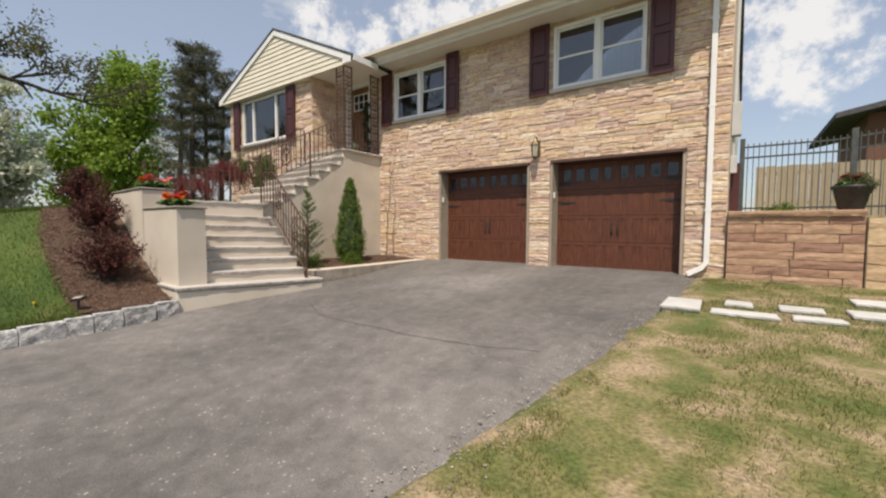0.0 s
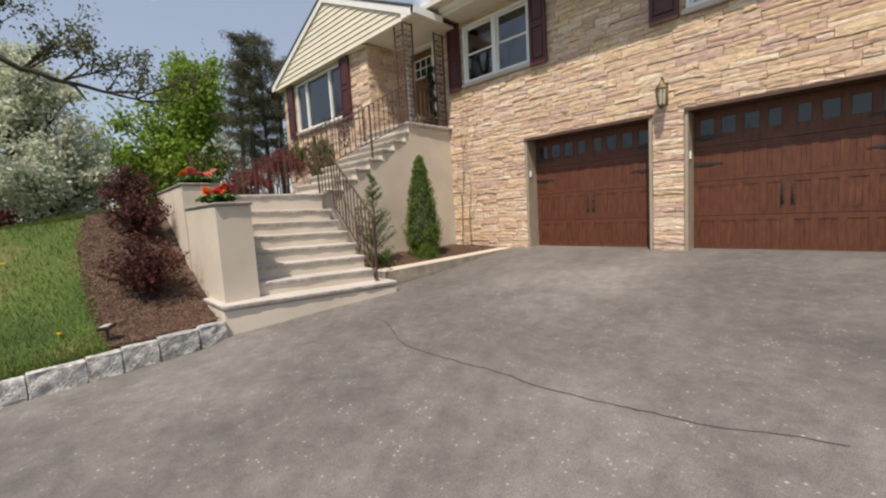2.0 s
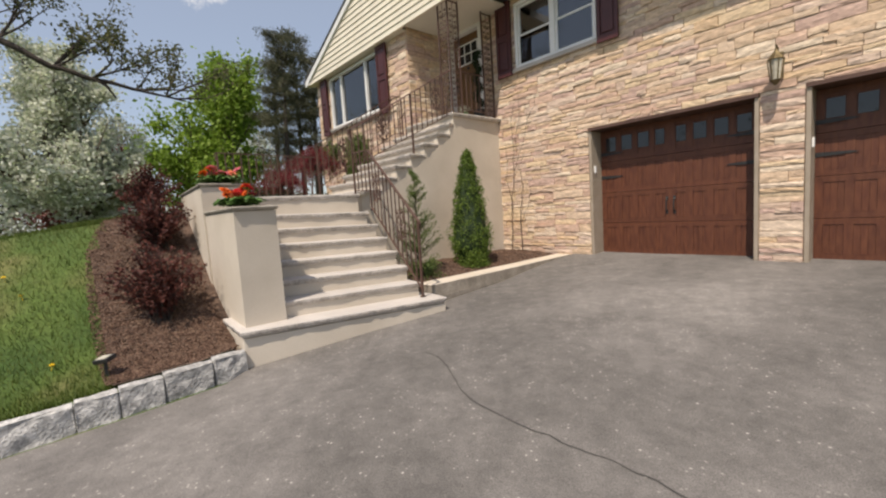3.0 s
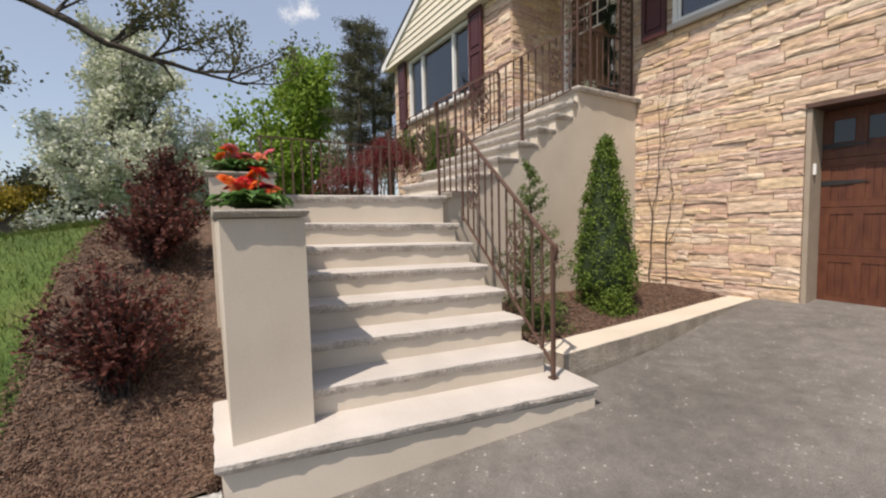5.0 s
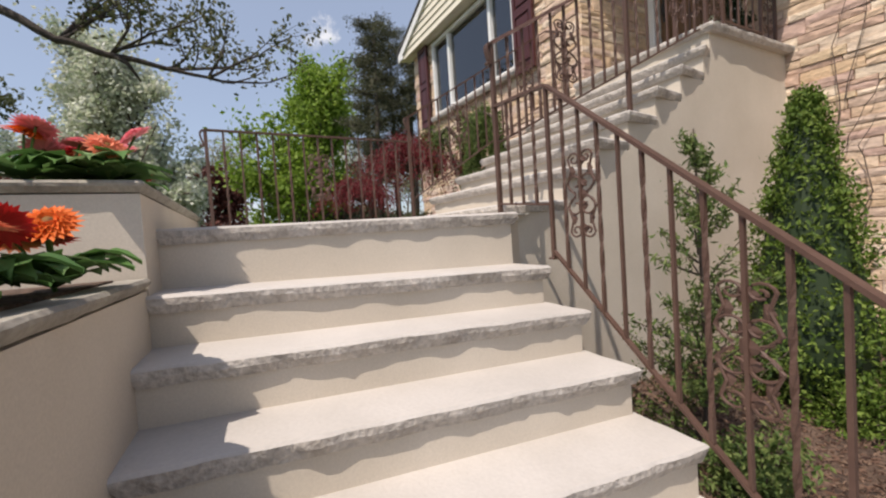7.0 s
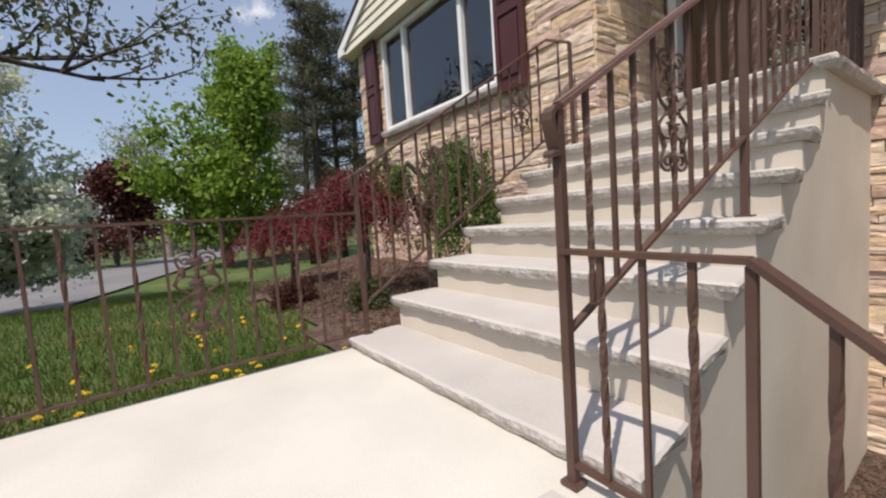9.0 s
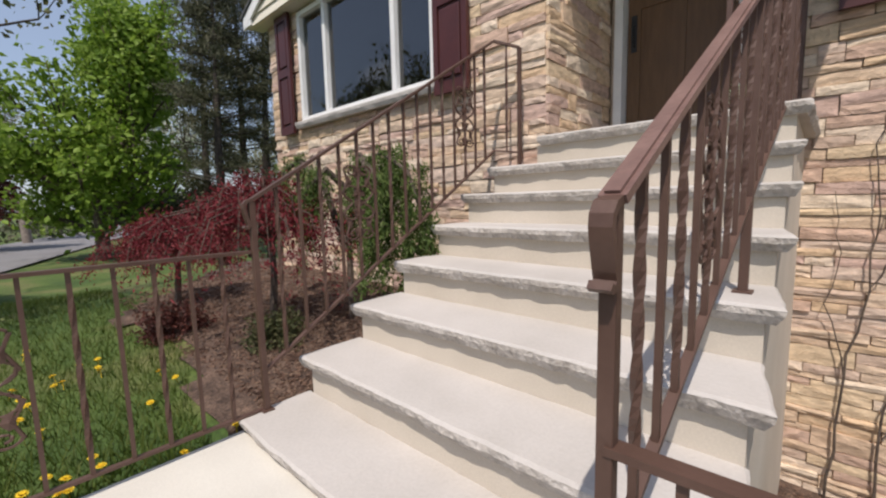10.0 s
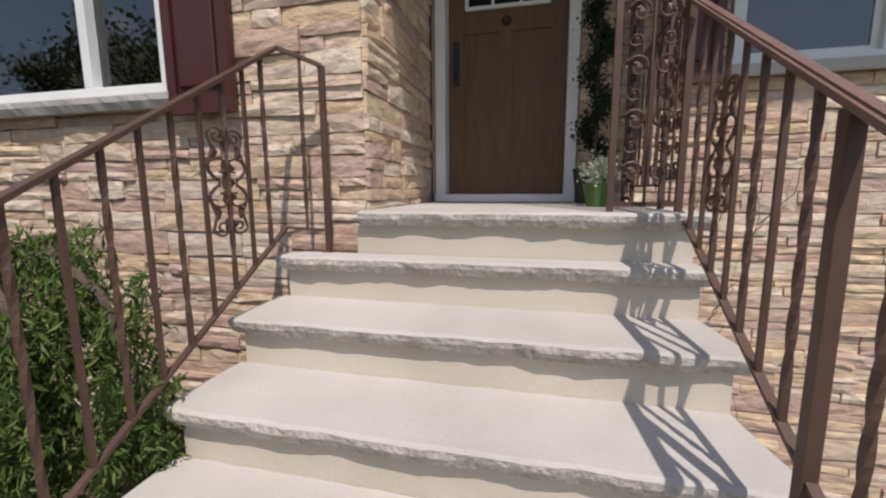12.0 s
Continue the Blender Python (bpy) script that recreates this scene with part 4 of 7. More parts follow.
# planter walls beside the lower flight
planter_low = empty("planter_low", "low buff stucco planter pier with a dark stone cap", "planter", kind="structure")
PL = [(-4.855, 2.325), (-4.88, 2.725), (-6.24, 2.825), (-6.24, 2.38)]
part("planter_wall", prism(bmesh.new(), PL, 0.55, 2.155), M_STUCCO, planter_low)
part("cap", rough_slab([(-4.815, 2.30), (-4.842, 2.747), (-6.24, 2.845), (-6.24, 2.36)], 2.20, 0.04, 90, jitter=0.006), M_LIMECAP, planter_low, "thin dark stone cap")
planter_high = empty("planter_high", "tall buff stucco planter wall with a dark stone cap", "planter", kind="structure")
PH = [(-6.245, 2.36), (-6.245, 2.83), (-8.25, 2.93), (-8.25, 2.48)]
part("planter_wall", prism(bmesh.new(), PH, 0.9, 2.495), M_STUCCO, planter_high)
part("cap", rough_slab([(-6.22, 2.335), (-6.22, 2.85), (-8.26, 2.955), (-8.26, 2.46)], 2.54, 0.04, 91, jitter=0.006), M_LIMECAP, planter_high, "thin dark stone cap")

# kerb of the right bed
bm = rough_slab([(-5.06, 4.56), (-4.77, 4.58), (-4.77, 6.0), (-4.83, 7.95), (-5.11, 7.95), (-5.06, 6.0)], 1.09, 0.35, 95, jitter=0.004, step=0.12)
bed_kerb = tagged(mesh_ob("bed_kerb", bm, M_STUCCO), "buff concrete kerb round the mulch bed", "kerb", kind="structure")
bed_kerb.data.materials.append(M_KERBSIDE)

for ob in steps_lower.children:
    for v in ob.data.vertices:
        v.co.z += 0.026 * (3.6 - v.co.y)

for flight in (steps_lower, steps_upper):
    for ob in flight.children:
        if ob.name.startswith("tread"):
            ob.data.materials.append(M_SPLIT)


# ---- ironwork ----
def twisted_bar(name, h, w, twist):
    """A square bar of unit height scaled to h, twisted along its length if asked."""
    bm = bmesh.new()
    n = 26 if twist else 1
    rings = []
    for i in range(n + 1):
        t = i / n
        a = radians(90 * 5 * max(0, min(1, (t - 0.12) / 0.76))) if twist else 0
        rings.append([bm.verts.new((w * 0.7071 * math.cos(a + math.pi / 4 + k * math.pi / 2), w * 0.7071 * math.sin(a + math.pi / 4 + k * math.pi / 2), t * h)) for k in range(4)])
    for r, s in zip(rings, rings[1:]):
        for k in range(4):
            bm.faces.new((r[k], r[(k + 1) % 4], s[(k + 1) % 4], s[k]))
    bm.faces.new(rings[0][::-1])
    bm.faces.new(rings[-1])
    me = bpy.data.meshes.new(name)
    bmesh.ops.recalc_face_normals(bm, faces=bm.faces)
    bm.to_mesh(me)
    bm.free()
    me.materials.append(M_IRON)
    return me


BAR_PLAIN, BAR_TWIST = twisted_bar("baluster", 1.0, 0.0135, False), twisted_bar("baluster", 1.0, 0.0150, True)


def spiral(bm, c, r, start, turns, u, v, rad=0.005, shrink=0.25):
    pts = []
    n = max(8, int(abs(turns) * 12))
    for i in range(n + 1):
        t = i / n
        a = start + turns * 2 * math.pi * t
        q = r * (1 - (1 - shrink) * t)
        pts.append(Vector(c) + Vector(u) * (q * math.cos(a)) + Vector(v) * (q * math.sin(a)))
    return tube(bm, pts, rad, 5)


def leaf_blob(bm, c, u, v, w, h):
    """A small cast leaf."""
    n = Vector(u).cross(Vector(v))
    c, u, v = Vector(c), Vector(u), Vector(v)
    ring = [bm.verts.new(c + u * (w * math.cos(a) * (0.75 + 0.25 * math.cos(3 * a))) + v * (h * math.sin(a))) for a in (2 * math.pi * k / 9 for k in range(9))]
    for s in (1, -1):
        top = bm.verts.new(c + n * (0.008 * s))
        for k in range(9):
            bm.faces.new((ring[k], ring[(k + 1) % 9], top))


def scroll_mesh(height=0.44):
    """The cast scroll panel between balusters, in the xz plane, centred, with its stem."""
    bm = bmesh.new()
    u, v = (1, 0, 0), (0, 0, 1)
    for s in (1, -1):
        spiral(bm, (0.032 * s, 0, height * 0.38), 0.034, math.pi * (0.5 - 0.5 * s), 1.25 * s, u, v)
        spiral(bm, (0.032 * s, 0, -height * 0.38), 0.034, math.pi * (0.5 - 0.5 * s), -1.25 * s, u, v)
        spiral(bm, (0.03 * s, 0, height * 0.13), 0.046, -math.pi / 2, 1.0 * s, u, v, shrink=0.4)
        spiral(bm, (0.03 * s, 0, -height * 0.13), 0.046, math.pi / 2, -1.0 * s, u, v, shrink=0.4)
        tube(bm, [(0.066 * s, 0, height * 0.4), (0.05 * s, 0, height * 0.27), (0.075 * s, 0, height * 0.12), (0.03 * s, 0, 0), (0.075 * s, 0, -height * 0.12), (0.05 * s, 0, -height * 0.27), (0.066 * s, 0, -height * 0.4)], 0.005, 5)
    for z in (-0.36, -0.12, 0.0, 0.12, 0.36):
        leaf_blob(bm, (0, 0.004, z * height), u, v, 0.035, 0.028)
    for s in (1, -1):
        leaf_blob(bm, (0.045 * s, 0.004, 0.25 * height), u, v, 0.018, 0.03)
        leaf_blob(bm, (0.045 * s, 0.004, -0.25 * height), u, v, 0.018, 0.03)
    for v in bm.verts:
        v.co.x *= 1.35
    bmesh.ops.recalc_face_normals(bm, faces=bm.faces)
    me = bpy.data.meshes.new("scroll")
    bm.to_mesh(me)
    bm.free()
    me.materials.append(M_IRON)
    return me


SCROLL = scroll_mesh()


M_RAILCAP = surface("worn_brown_paint", [(0.15, 0.085, 0.072), (0.21, 0.125, 0.105)], 9.0, 0.42, 0.15, 70, fine=0.12, stretch=(1, 1, 1))


def rail_run(thing, a, b, za, zb, ba, bb, spacing=0.125, scrolls=(), cap_w=0.034, cap_h=0.014, skip=0.0):
    """One straight run from plan point a to b: top rail za to zb, lower rail ba to bb, balusters and scroll panels."""
    a, b = Vector((*a, 0)), Vector((*b, 0))
    d = b - a
    length = d.length
    ang = math.atan2(d.y, d.x)
    cap = bar(bmesh.new(), a + Vector((0, 0, za)), b + Vector((0, 0, zb)), cap_w, cap_h)
    if cap_w > 0.036:
        bar(cap, a + Vector((0, 0, za + cap_h * 0.6)), b + Vector((0, 0, zb + cap_h * 0.6)), cap_w * 0.55, cap_h * 0.7)
    part("top_rail", cap, M_RAILCAP if cap_w > 0.036 else M_IRON, thing)
    part("bottom_rail", bar(bmesh.new(), a + Vector((0, 0, ba)), b + Vector((0, 0, bb)), 0.022, 0.012), M_IRON, thing)
    n = max(1, int(length / spacing))
    mids = {round(n * s) for s in scrolls}
    for k in range(1, n):
        t = k / n
        p = a + d * t
        z0, z1 = ba + (bb - ba) * t - 0.004, za + (zb - za) * t
        ob = new("baluster", BAR_TWIST if k % 2 else BAR_PLAIN)
        ob.parent = thing
        ob.matrix_local = Matrix.LocRotScale((p.x, p.y, z0), Euler((0, 0, ang)), (1, 1, z1 - z0))
        if skip and abs(p.y - skip) < 0.05:
            bpy.data.objects.remove(ob)
            continue
        if k in mids:
            s = new("scroll", SCROLL)
            s.parent = thing
            s.matrix_local = Matrix.LocRotScale((p.x, p.y, (z0 + z1) / 2 + 0.02), Euler((0, 0, ang)), None)


def newel(thing, x, y, z0, z1, w=0.026):
    part("newel", boxes((x - w / 2, x + w / 2, y - w / 2, y + w / 2, z0, z1), bevel=0.003), M_IRON, thing)
    part("foot_plate", boxes((x - w, x + w, y - w, y + w, z0 - 0.002, z0 + 0.008)), M_IRON, thing)


def lamb_tongue(thing, p, d, w=0.030):
    """The volute that ends a hand rail: out past the post, slanting back down to it, with a small curl."""
    p, d = Vector(p), Vector((*d, 0)).normalized()
    up, side = Vector((0, 0, 1)), d.cross(Vector((0, 0, 1))) * (w / 2)
    way = [Vector(q) for q in ((0, 0), (0.022, -0.006), (0.034, -0.020), (0.036, -0.036), (0.032, -0.056), (0.020, -0.098), (0.016, -0.112), (0.022, -0.121), (0.032, -0.122), (0.040, -0.116))]
    bm = bmesh.new()
    rings = []
    for i, q in enumerate(way):
        run = (way[min(i + 1, len(way) - 1)] - way[max(i - 1, 0)]).normalized()
        out = Vector((-run.y, run.x)) * 0.0065
        ring = []
        for sign, edge in ((1, -1), (1, 1), (-1, 1), (-1, -1)):
            c = q + out * sign
            ring.append(bm.verts.new(p + d * c.x + up * c.y + side * edge))
        rings.append(ring)
    for r, t in zip(rings, rings[1:]):
        for k in range(4):
            bm.faces.new((r[k], r[(k + 1) % 4], t[(k + 1) % 4], t[k]))
    bm.faces.new(rings[0][::-1])
    bm.faces.new(rings[-1])
    bmesh.ops.recalc_face_normals(bm, faces=bm.faces)
    part("rail_end", bm, M_IRON, thing)


XR, XT, XL = -6.495, -6.44, -8.13
YR, YN = 4.56, 4.74


def top_z(y):
    return 3.42 + 0.617 * (y - YN)


def low_z(y):
    return 2.63 + 0.617 * (y - YN)


def cap_z(y):
    return 3.39 + 0.575 * (y - YR)


def foot_z(y):
    return 2.80 + 0.487 * (y - YR)


rail = empty("stair_railing", "brown iron railing with twisted balusters on the upper steps", "railing", "stair railings")
newel(rail, XR, YR, LAND + 0.006, cap_z(YR) - 0.005)
rail_run(rail, (XR, YR), (XT, 6.70), cap_z(YR), cap_z(6.70), foot_z(YR), foot_z(6.70), 0.115, (0.27, 0.86), cap_w=0.041, cap_h=0.014, skip=5.76)
newel(rail, (XR + XT) / 2, 5.76, UZ[4], cap_z(5.76) - 0.01, 0.03)
lamb_tongue(rail, (XR, YR, cap_z(YR)), (0, -1), 0.034)

rail = empty("stair_railing", "brown iron railing beside the mulch bed on the upper steps", "railing", "stair railings")
newel(rail, XL, YN, UZ[1], top_z(YN) - 0.005)
rail_run(rail, (XL, YN), (XL, 6.58), top_z(YN), top_z(6.58), low_z(YN), low_z(6.58), 0.115, (0.32, 0.84))
rail_run(rail, (XL, 6.58), (XL + 0.16, 6.68), top_z(6.58), top_z(6.58) - 0.06, low_z(6.58), low_z(6.58) - 0.02, 0.09)
newel(rail, XL + 0.16, 6.68, UZ[7], top_z(6.58) - 0.06)
lamb_tongue(rail, (XL, YN, top_z(YN)), (0, -1))

rail = empty("landing_railing", "brown iron railing along the lawn side of the landing", "railing")
rail_run(rail, (XL - 0.01, YN - 0.02), (XL - 0.01, 3.03), 3.19, 3.20, 2.45, 2.45, 0.115, (0.5,))
newel(rail, XL - 0.01, 3.03, LAND - 0.005, 3.19)
lamb_tongue(rail, (XL - 0.01, 3.03, 3.20), (0, -1))

LY0, LX0, LY1, LX1 = 4.585, -6.09, 4.32, -4.645
rail = empty("stair_railing", "brown iron railing beside the lower steps", "railing", "stair railings")
newel(rail, LX1, LY1, N[1], 1.93)
newel(rail, LX0, LY0, N[7], 3.00, 0.02)
rail_run(rail, (LX0, LY0), (LX1, LY1), 3.01, 1.94, 2.16, 1.09, 0.12, (0.16, 0.66))
rail_run(rail, (XR, YR), (LX0, LY0), 3.02, 3.01, 2.44, 2.40, 0.1)
lamb_tongue(rail, (LX1, LY1, 1.94), (1, -0.1))


def porch_column():
    c = empty("porch_column", "brown cast iron corner column of leafy scrollwork", "column")
    z0, z1 = PORCH + 0.002, 5.918
    panel = bmesh.new()
    u, v = (1, 0, 0), (0, 0, 1)
    zz = 0.16
    while zz < z1 - z0 - 0.12:
        for s in (1, -1):
            spiral(panel, (0.05 * s, 0, zz), 0.048, math.pi * (0.5 - 0.5 * s), 1.2 * s, u, v, 0.006, 0.3)
            leaf_blob(panel, (0.055 * s, 0.004, zz), u, v, 0.024, 0.024)
            spiral(panel, (0.06 * s, 0, zz + 0.105), 0.032, math.pi * (0.5 - 0.5 * s), -1.0 * s, u, v, 0.005, 0.3)
            leaf_blob(panel, (0.06 * s, 0.004, zz + 0.105), u, v, 0.018, 0.022)
        zz += 0.205
    tube(panel, [(0, 0, 0.02), (0, 0, z1 - z0 - 0.02)], 0.006, 5)
    for zb in (0.03, z1 - z0 - 0.03):
        bar(panel, (-0.12, 0, zb), (0.12, 0, zb), 0.02, 0.02)
    bmesh.ops.recalc_face_normals(panel, faces=panel.faces)
    me = bpy.data.meshes.new("scroll_panel")
    panel.to_mesh(me)
    panel.free()
    me.materials.append(M_IRON)
    for m in (pose(-6.57, 6.74, z0), pose(-6.44, 6.87, z0, 0, 0, 90)):
        ob = new("scroll_panel", me)
        ob.parent = c
        ob.matrix_local = m
    for x, y in ((-6.70, 6.74), (-6.44, 6.74), (-6.44, 7.0)):
        part("upright", boxes((x - 0.013, x + 0.013, y - 0.013, y + 0.013, z0, z1)), M_IRON, c)
    p = empty("porch_pilaster", "brown cast iron half column of scrollwork against the wall", "column")
    ob = new("scroll_panel", me)
    ob.parent = p
    ob.matrix_local = pose(-6.44, 7.79, z0, 0, 0, 90)
    for y in (7.655, 7.925):
        part("upright", boxes((-6.453, -6.427, y - 0.013, y + 0.013, z0, z1)), M_IRON, p)
    r = empty("porch_railing", "brown iron railing on the porch edge", "railing")
    rail_run(r, (-6.44, 7.01), (-6.44, 7.64), 4.66, 4.66, 3.95, 3.95, 0.105)


porch_column()


# ---- lantern, downspout, meter ----
def lantern():
    x, y, z = -1.82, 7.78, 3.30
    l = empty("wall_lantern", "antique brass wall lantern with seeded glass between the garage doors", "wall lantern")
    part("back_plate", boxes((x - 0.05, x + 0.05, F - 0.05, F - 0.022, z + 0.10, z + 0.42), bevel=0.01), M_BRASS, l)
    bm = bmesh.new()
    tube(bm, [(x, F - 0.05, z + 0.36), (x, F - 0.12, z + 0.46), (x, y, z + 0.47), (x, y, z + 0.40)], 0.011, 8)
    part("arm", bm, M_BRASS, l)
    bm = bmesh.new()
    for r0, r1, a, b in ((0.095, 0.035, z + 0.30, z + 0.38), (0.035, 0.008, z + 0.38, z + 0.43)):
        bmesh.ops.create_cone(bm, cap_ends=True, segments=6, radius1=r0, radius2=r1, depth=b - a, matrix=pose(x, y, (a + b) / 2))
    part("roof", bm, M_BRASS, l)
    bm = bmesh.new()
    for k in range(6):
        a = k * math.pi / 3
        bar(bm, (x + 0.055 * math.cos(a), y + 0.055 * math.sin(a), z + 0.06), (x + 0.085 * math.cos(a), y + 0.085 * math.sin(a), z + 0.305), 0.010)
    part("cage", bm, M_BRASS, l)
    bm = bmesh.new()
    bmesh.ops.create_cone(bm, cap_ends=True, segments=6, radius1=0.048, radius2=0.076, depth=0.23, matrix=pose(x, y, z + 0.18))
    part("glass", bm, M_LAMPGLASS, l, "hazy glass panes")
    bm = bmesh.new()
    bmesh.ops.create_cone(bm, cap_ends=True, segments=12, radius1=0.012, radius2=0.062, depth=0.06, matrix=pose(x, y, z + 0.03))
    part("finial", bm, M_BRASS, l)


M_BRASS = surface("aged_brass", [(0.12, 0.09, 0.045), (0.22, 0.17, 0.09)], 20, 0.45, 0.2, 90, metal=0.6)
M_LAMPGLASS = surface("hazy_glass", [(0.45, 0.42, 0.34), (0.58, 0.55, 0.46)], 14, 0.25, 0.2, 60)
lantern()


def downspout():
    d = empty("downspout", "white metal downspout with an elbow at its foot", "downspout")
    x = 1.20
    part("pipe", boxes((x - 0.04, x + 0.04, F - 0.10, F - 0.035, 1.34, 5.88), bevel=0.008), M_WHITE, d)
    bm = bmesh.new()
    bar(bm, (x, F - 0.067, 5.88), (x, 7.37, 6.05), 0.08, 0.062)
    part("upper_elbow", bm, M_WHITE, d)
    bm = bmesh.new()
    bar(bm, (x, F - 0.067, 1.36), (x - 0.08, F - 0.09, 1.24), 0.08, 0.066)
    bar(bm, (x - 0.07, F - 0.088, 1.25), (x - 0.27, F - 0.15, 1.14), 0.08, 0.066)
    part("foot_elbow", bm, M_WHITE, d)
    for z in (2.2, 3.9, 5.3):
        part("strap", boxes((x - 0.055, x + 0.055, F - 0.104, F - 0.02, z, z + 0.025)), M_WHITE, d)


downspout()
conduit = empty("electric_service", "grey service conduit with meter box on the house corner", "electric meter")
part("conduit", tube(bmesh.new(), [(1.50, F + 0.10, 3.9), (1.50, F + 0.10, 6.0)], 0.03, 10), M_SLAB, conduit)
part("meter_box", boxes((1.468, 1.60, F + 0.02, F + 0.22, 3.42, 3.95), bevel=0.01), M_SLAB, conduit)
part("lower_conduit", tube(bmesh.new(), [(1.50, F + 0.10, 3.41), (1.50, F + 0.10, 3.1)], 0.02, 8), M_SLAB, conduit)
part("junction_box", boxes((1.468, 1.56, F + 0.04, F + 0.16, 2.82, 3.1), bevel=0.006), M_SLAB, conduit)
side_post = tagged(mesh_ob("side_gate_post", boxes((1.47, 1.60, F + 0.25, F + 0.36, 2.10, 3.0), bevel=0.006), M_MAROON), "dark maroon timber post at the house corner", "post")


# ---- retaining wall, fence, bowl, neighbour ----
def block_wall(name, x0, x1, y, z0, z1, mat, seed, label, course, length, cap=None):
    w = empty(name, label, "retaining wall", kind="structure")
    r = random.Random(seed)
    part("core", boxes((x0, x1, y + 0.03, y + 0.35, z0, z1 - 0.03)), M_MORTAR, w)
    z = z0
    row = 0
    while z < z1 - 0.02:
        h = min(course * r.uniform(0.9, 1.1), z1 - z)
        x = x0
        while x < x1 - 0.01:
            wdt = min(r.uniform(*length), x1 - x)
            if x1 - x - wdt < 0.12:
                wdt = x1 - x
            me = r.choice(STONES).copy()
            me.materials[0] = mat
            ob = new("block", me)
            ob.parent = w
            ob.matrix_local = Matrix.LocRotScale((x + wdt / 2, y + 0.035, z + h / 2), None, (wdt - 0.006, r.uniform(0.035, 0.05), h - 0.004))
            x += wdt
        z += h
        row += 1
    if cap:
        part("cap", rough_slab([(x0, y - 0.06), (x1, y - 0.06), (x1, y + 0.36), (x0, y + 0.36)], z1 + cap, cap, seed + 5, jitter=0.01), mat, w, "flat sandstone coping")
    return w


block_wall("retaining_wall", 1.47, 3.06, 7.88, 0.95, 2.10, M_REDSAND, 5, "low red sandstone retaining wall beside the house", 0.13, (0.35, 0.85), 0.09)
block_wall("retaining_wall_buff", 3.07, 6.4, 7.84, 0.95, 2.08, M_BUFF, 6, "buff sandstone block retaining wall", 0.24, (0.4, 0.8))

M_OLIVE = surface("olive_paint", [(0.05, 0.055, 0.055), (0.08, 0.085, 0.085)], 10, 0.5, 0.1, 60)
fence = empty("metal_fence", "dark metal picket fence with an arched top on the terrace", "fence")
fy = 9.6
for k in range(80):
    x = 1.62 + 0.085 * k
    top = 3.52 + 0.10 * math.sin(max(0, x - 2.95) * 1.1)
    part("picket", boxes((x - 0.007, x + 0.007, fy - 0.007, fy + 0.007, 2.15, top)), M_OLIVE, fence)
for z in (2.3, 3.26, 3.46):
    bm = bmesh.new()
    for k in range(31):
        x = 1.62 + 0.22 * k
        f = 0.10 * math.sin(max(0, x - 2.95) * 1.1) if z > 3 else 0
        g = 0.10 * math.sin(max(0, x + 0.22 - 2.95) * 1.1) if z > 3 else 0
        bar(bm, (x, fy + 0.02, z + f), (x + 0.22, fy + 0.02, z + g), 0.02, 0.03)
    part("rail", bm, M_OLIVE, fence)
for x in (1.62, 3.16, 4.7, 6.3):
    part("post", boxes((x - 0.04, x + 0.04, fy - 0.04, fy + 0.04, 2.08, 3.62), bevel=0.006), M_OLIVE, fence)
M_FENCEWOOD = surface("weathered_board", [(0.30, 0.24, 0.17), (0.38, 0.31, 0.22)], 6, 0.85, 0.3, 40, stretch=(6, 6, 0.6), vary=0.08)
board_fence = empty("board_fence", "pale weathered board fence behind the terrace", "fence")
for k in range(56):
    x = 1.9 + 0.2 * k
    part("board", boxes((x, x + 0.19, 12.6, 12.63, 2.0, 3.42 + 0.012 * math.sin(k * 2.3))), M_FENCEWOOD, board_fence)
part("rail", boxes((1.9, 13.1, 12.631, 12.68, 2.5, 2.58), (1.9, 13.1, 12.631, 12.68, 3.2, 3.28)), M_FENCEWOOD, board_fence)


def bowl_planter():
    p = empty("planter_bowl", "dark tapered planter with red flowers and trailing leaves", "planter")
    bm = bmesh.new()
    prof = ((0.13, 0.0), (0.15, 0.04), (0.21, 0.30), (0.235, 0.31), (0.235, 0.35), (0.20, 0.35), (0.19, 0.29))
    rings = [[bm.verts.new((2.93 + r * math.cos(2 * math.pi * k / 20), 8.12 + r * math.sin(2 * math.pi * k / 20), 2.192 + z)) for k in range(20)] for r, z in prof]
    for r, s in zip(rings, rings[1:]):
        for k in range(20):
            bm.faces.new((r[k], r[(k + 1) % 20], s[(k + 1) % 20], s[k]))
    bm.faces.new(rings[0][::-1])
    part("bowl", bm, M_BLACK, p, smooth=True)
    bm = bmesh.new()
    bmesh.ops.create_circle(bm, cap_ends=True, segments=20, radius=0.2, matrix=pose(2.93, 8.12, 2.192 + 0.30))
    part("soil", bm, M_MULCH, p)
    return p


bowl_planter()
M_BROWNBOARD = surface("brown_board", [(0.13, 0.055, 0.03), (0.19, 0.085, 0.05)], 4, 0.8, 0.2, 40, stretch=(1, 1, 8), fine=0.12)
house = empty("neighbour_house", "brown timber house with low dark roofs behind the fence", "house")
part("wall", boxes((5.4, 16.0, 22.0, 28.0, 1.5, 6.3)), M_BROWNBOARD, house)
part("wall", boxes((7.6, 16.0, 21.2, 21.99, 1.5, 7.1)), M_BROWNBOARD, house)
bm = bmesh.new()
roof_slab(bm, (4.4, 21.3, 6.3), (7.9, 21.3, 7.0), (7.9, 29, 7.0), (4.4, 29, 6.3), 0.2)
roof_slab(bm, (7.0, 20.4, 7.4), (16.5, 20.4, 8.4), (16.5, 29, 8.4), (7.0, 29, 7.4), 0.25)
part("roof", bm, M_ROOF, house)

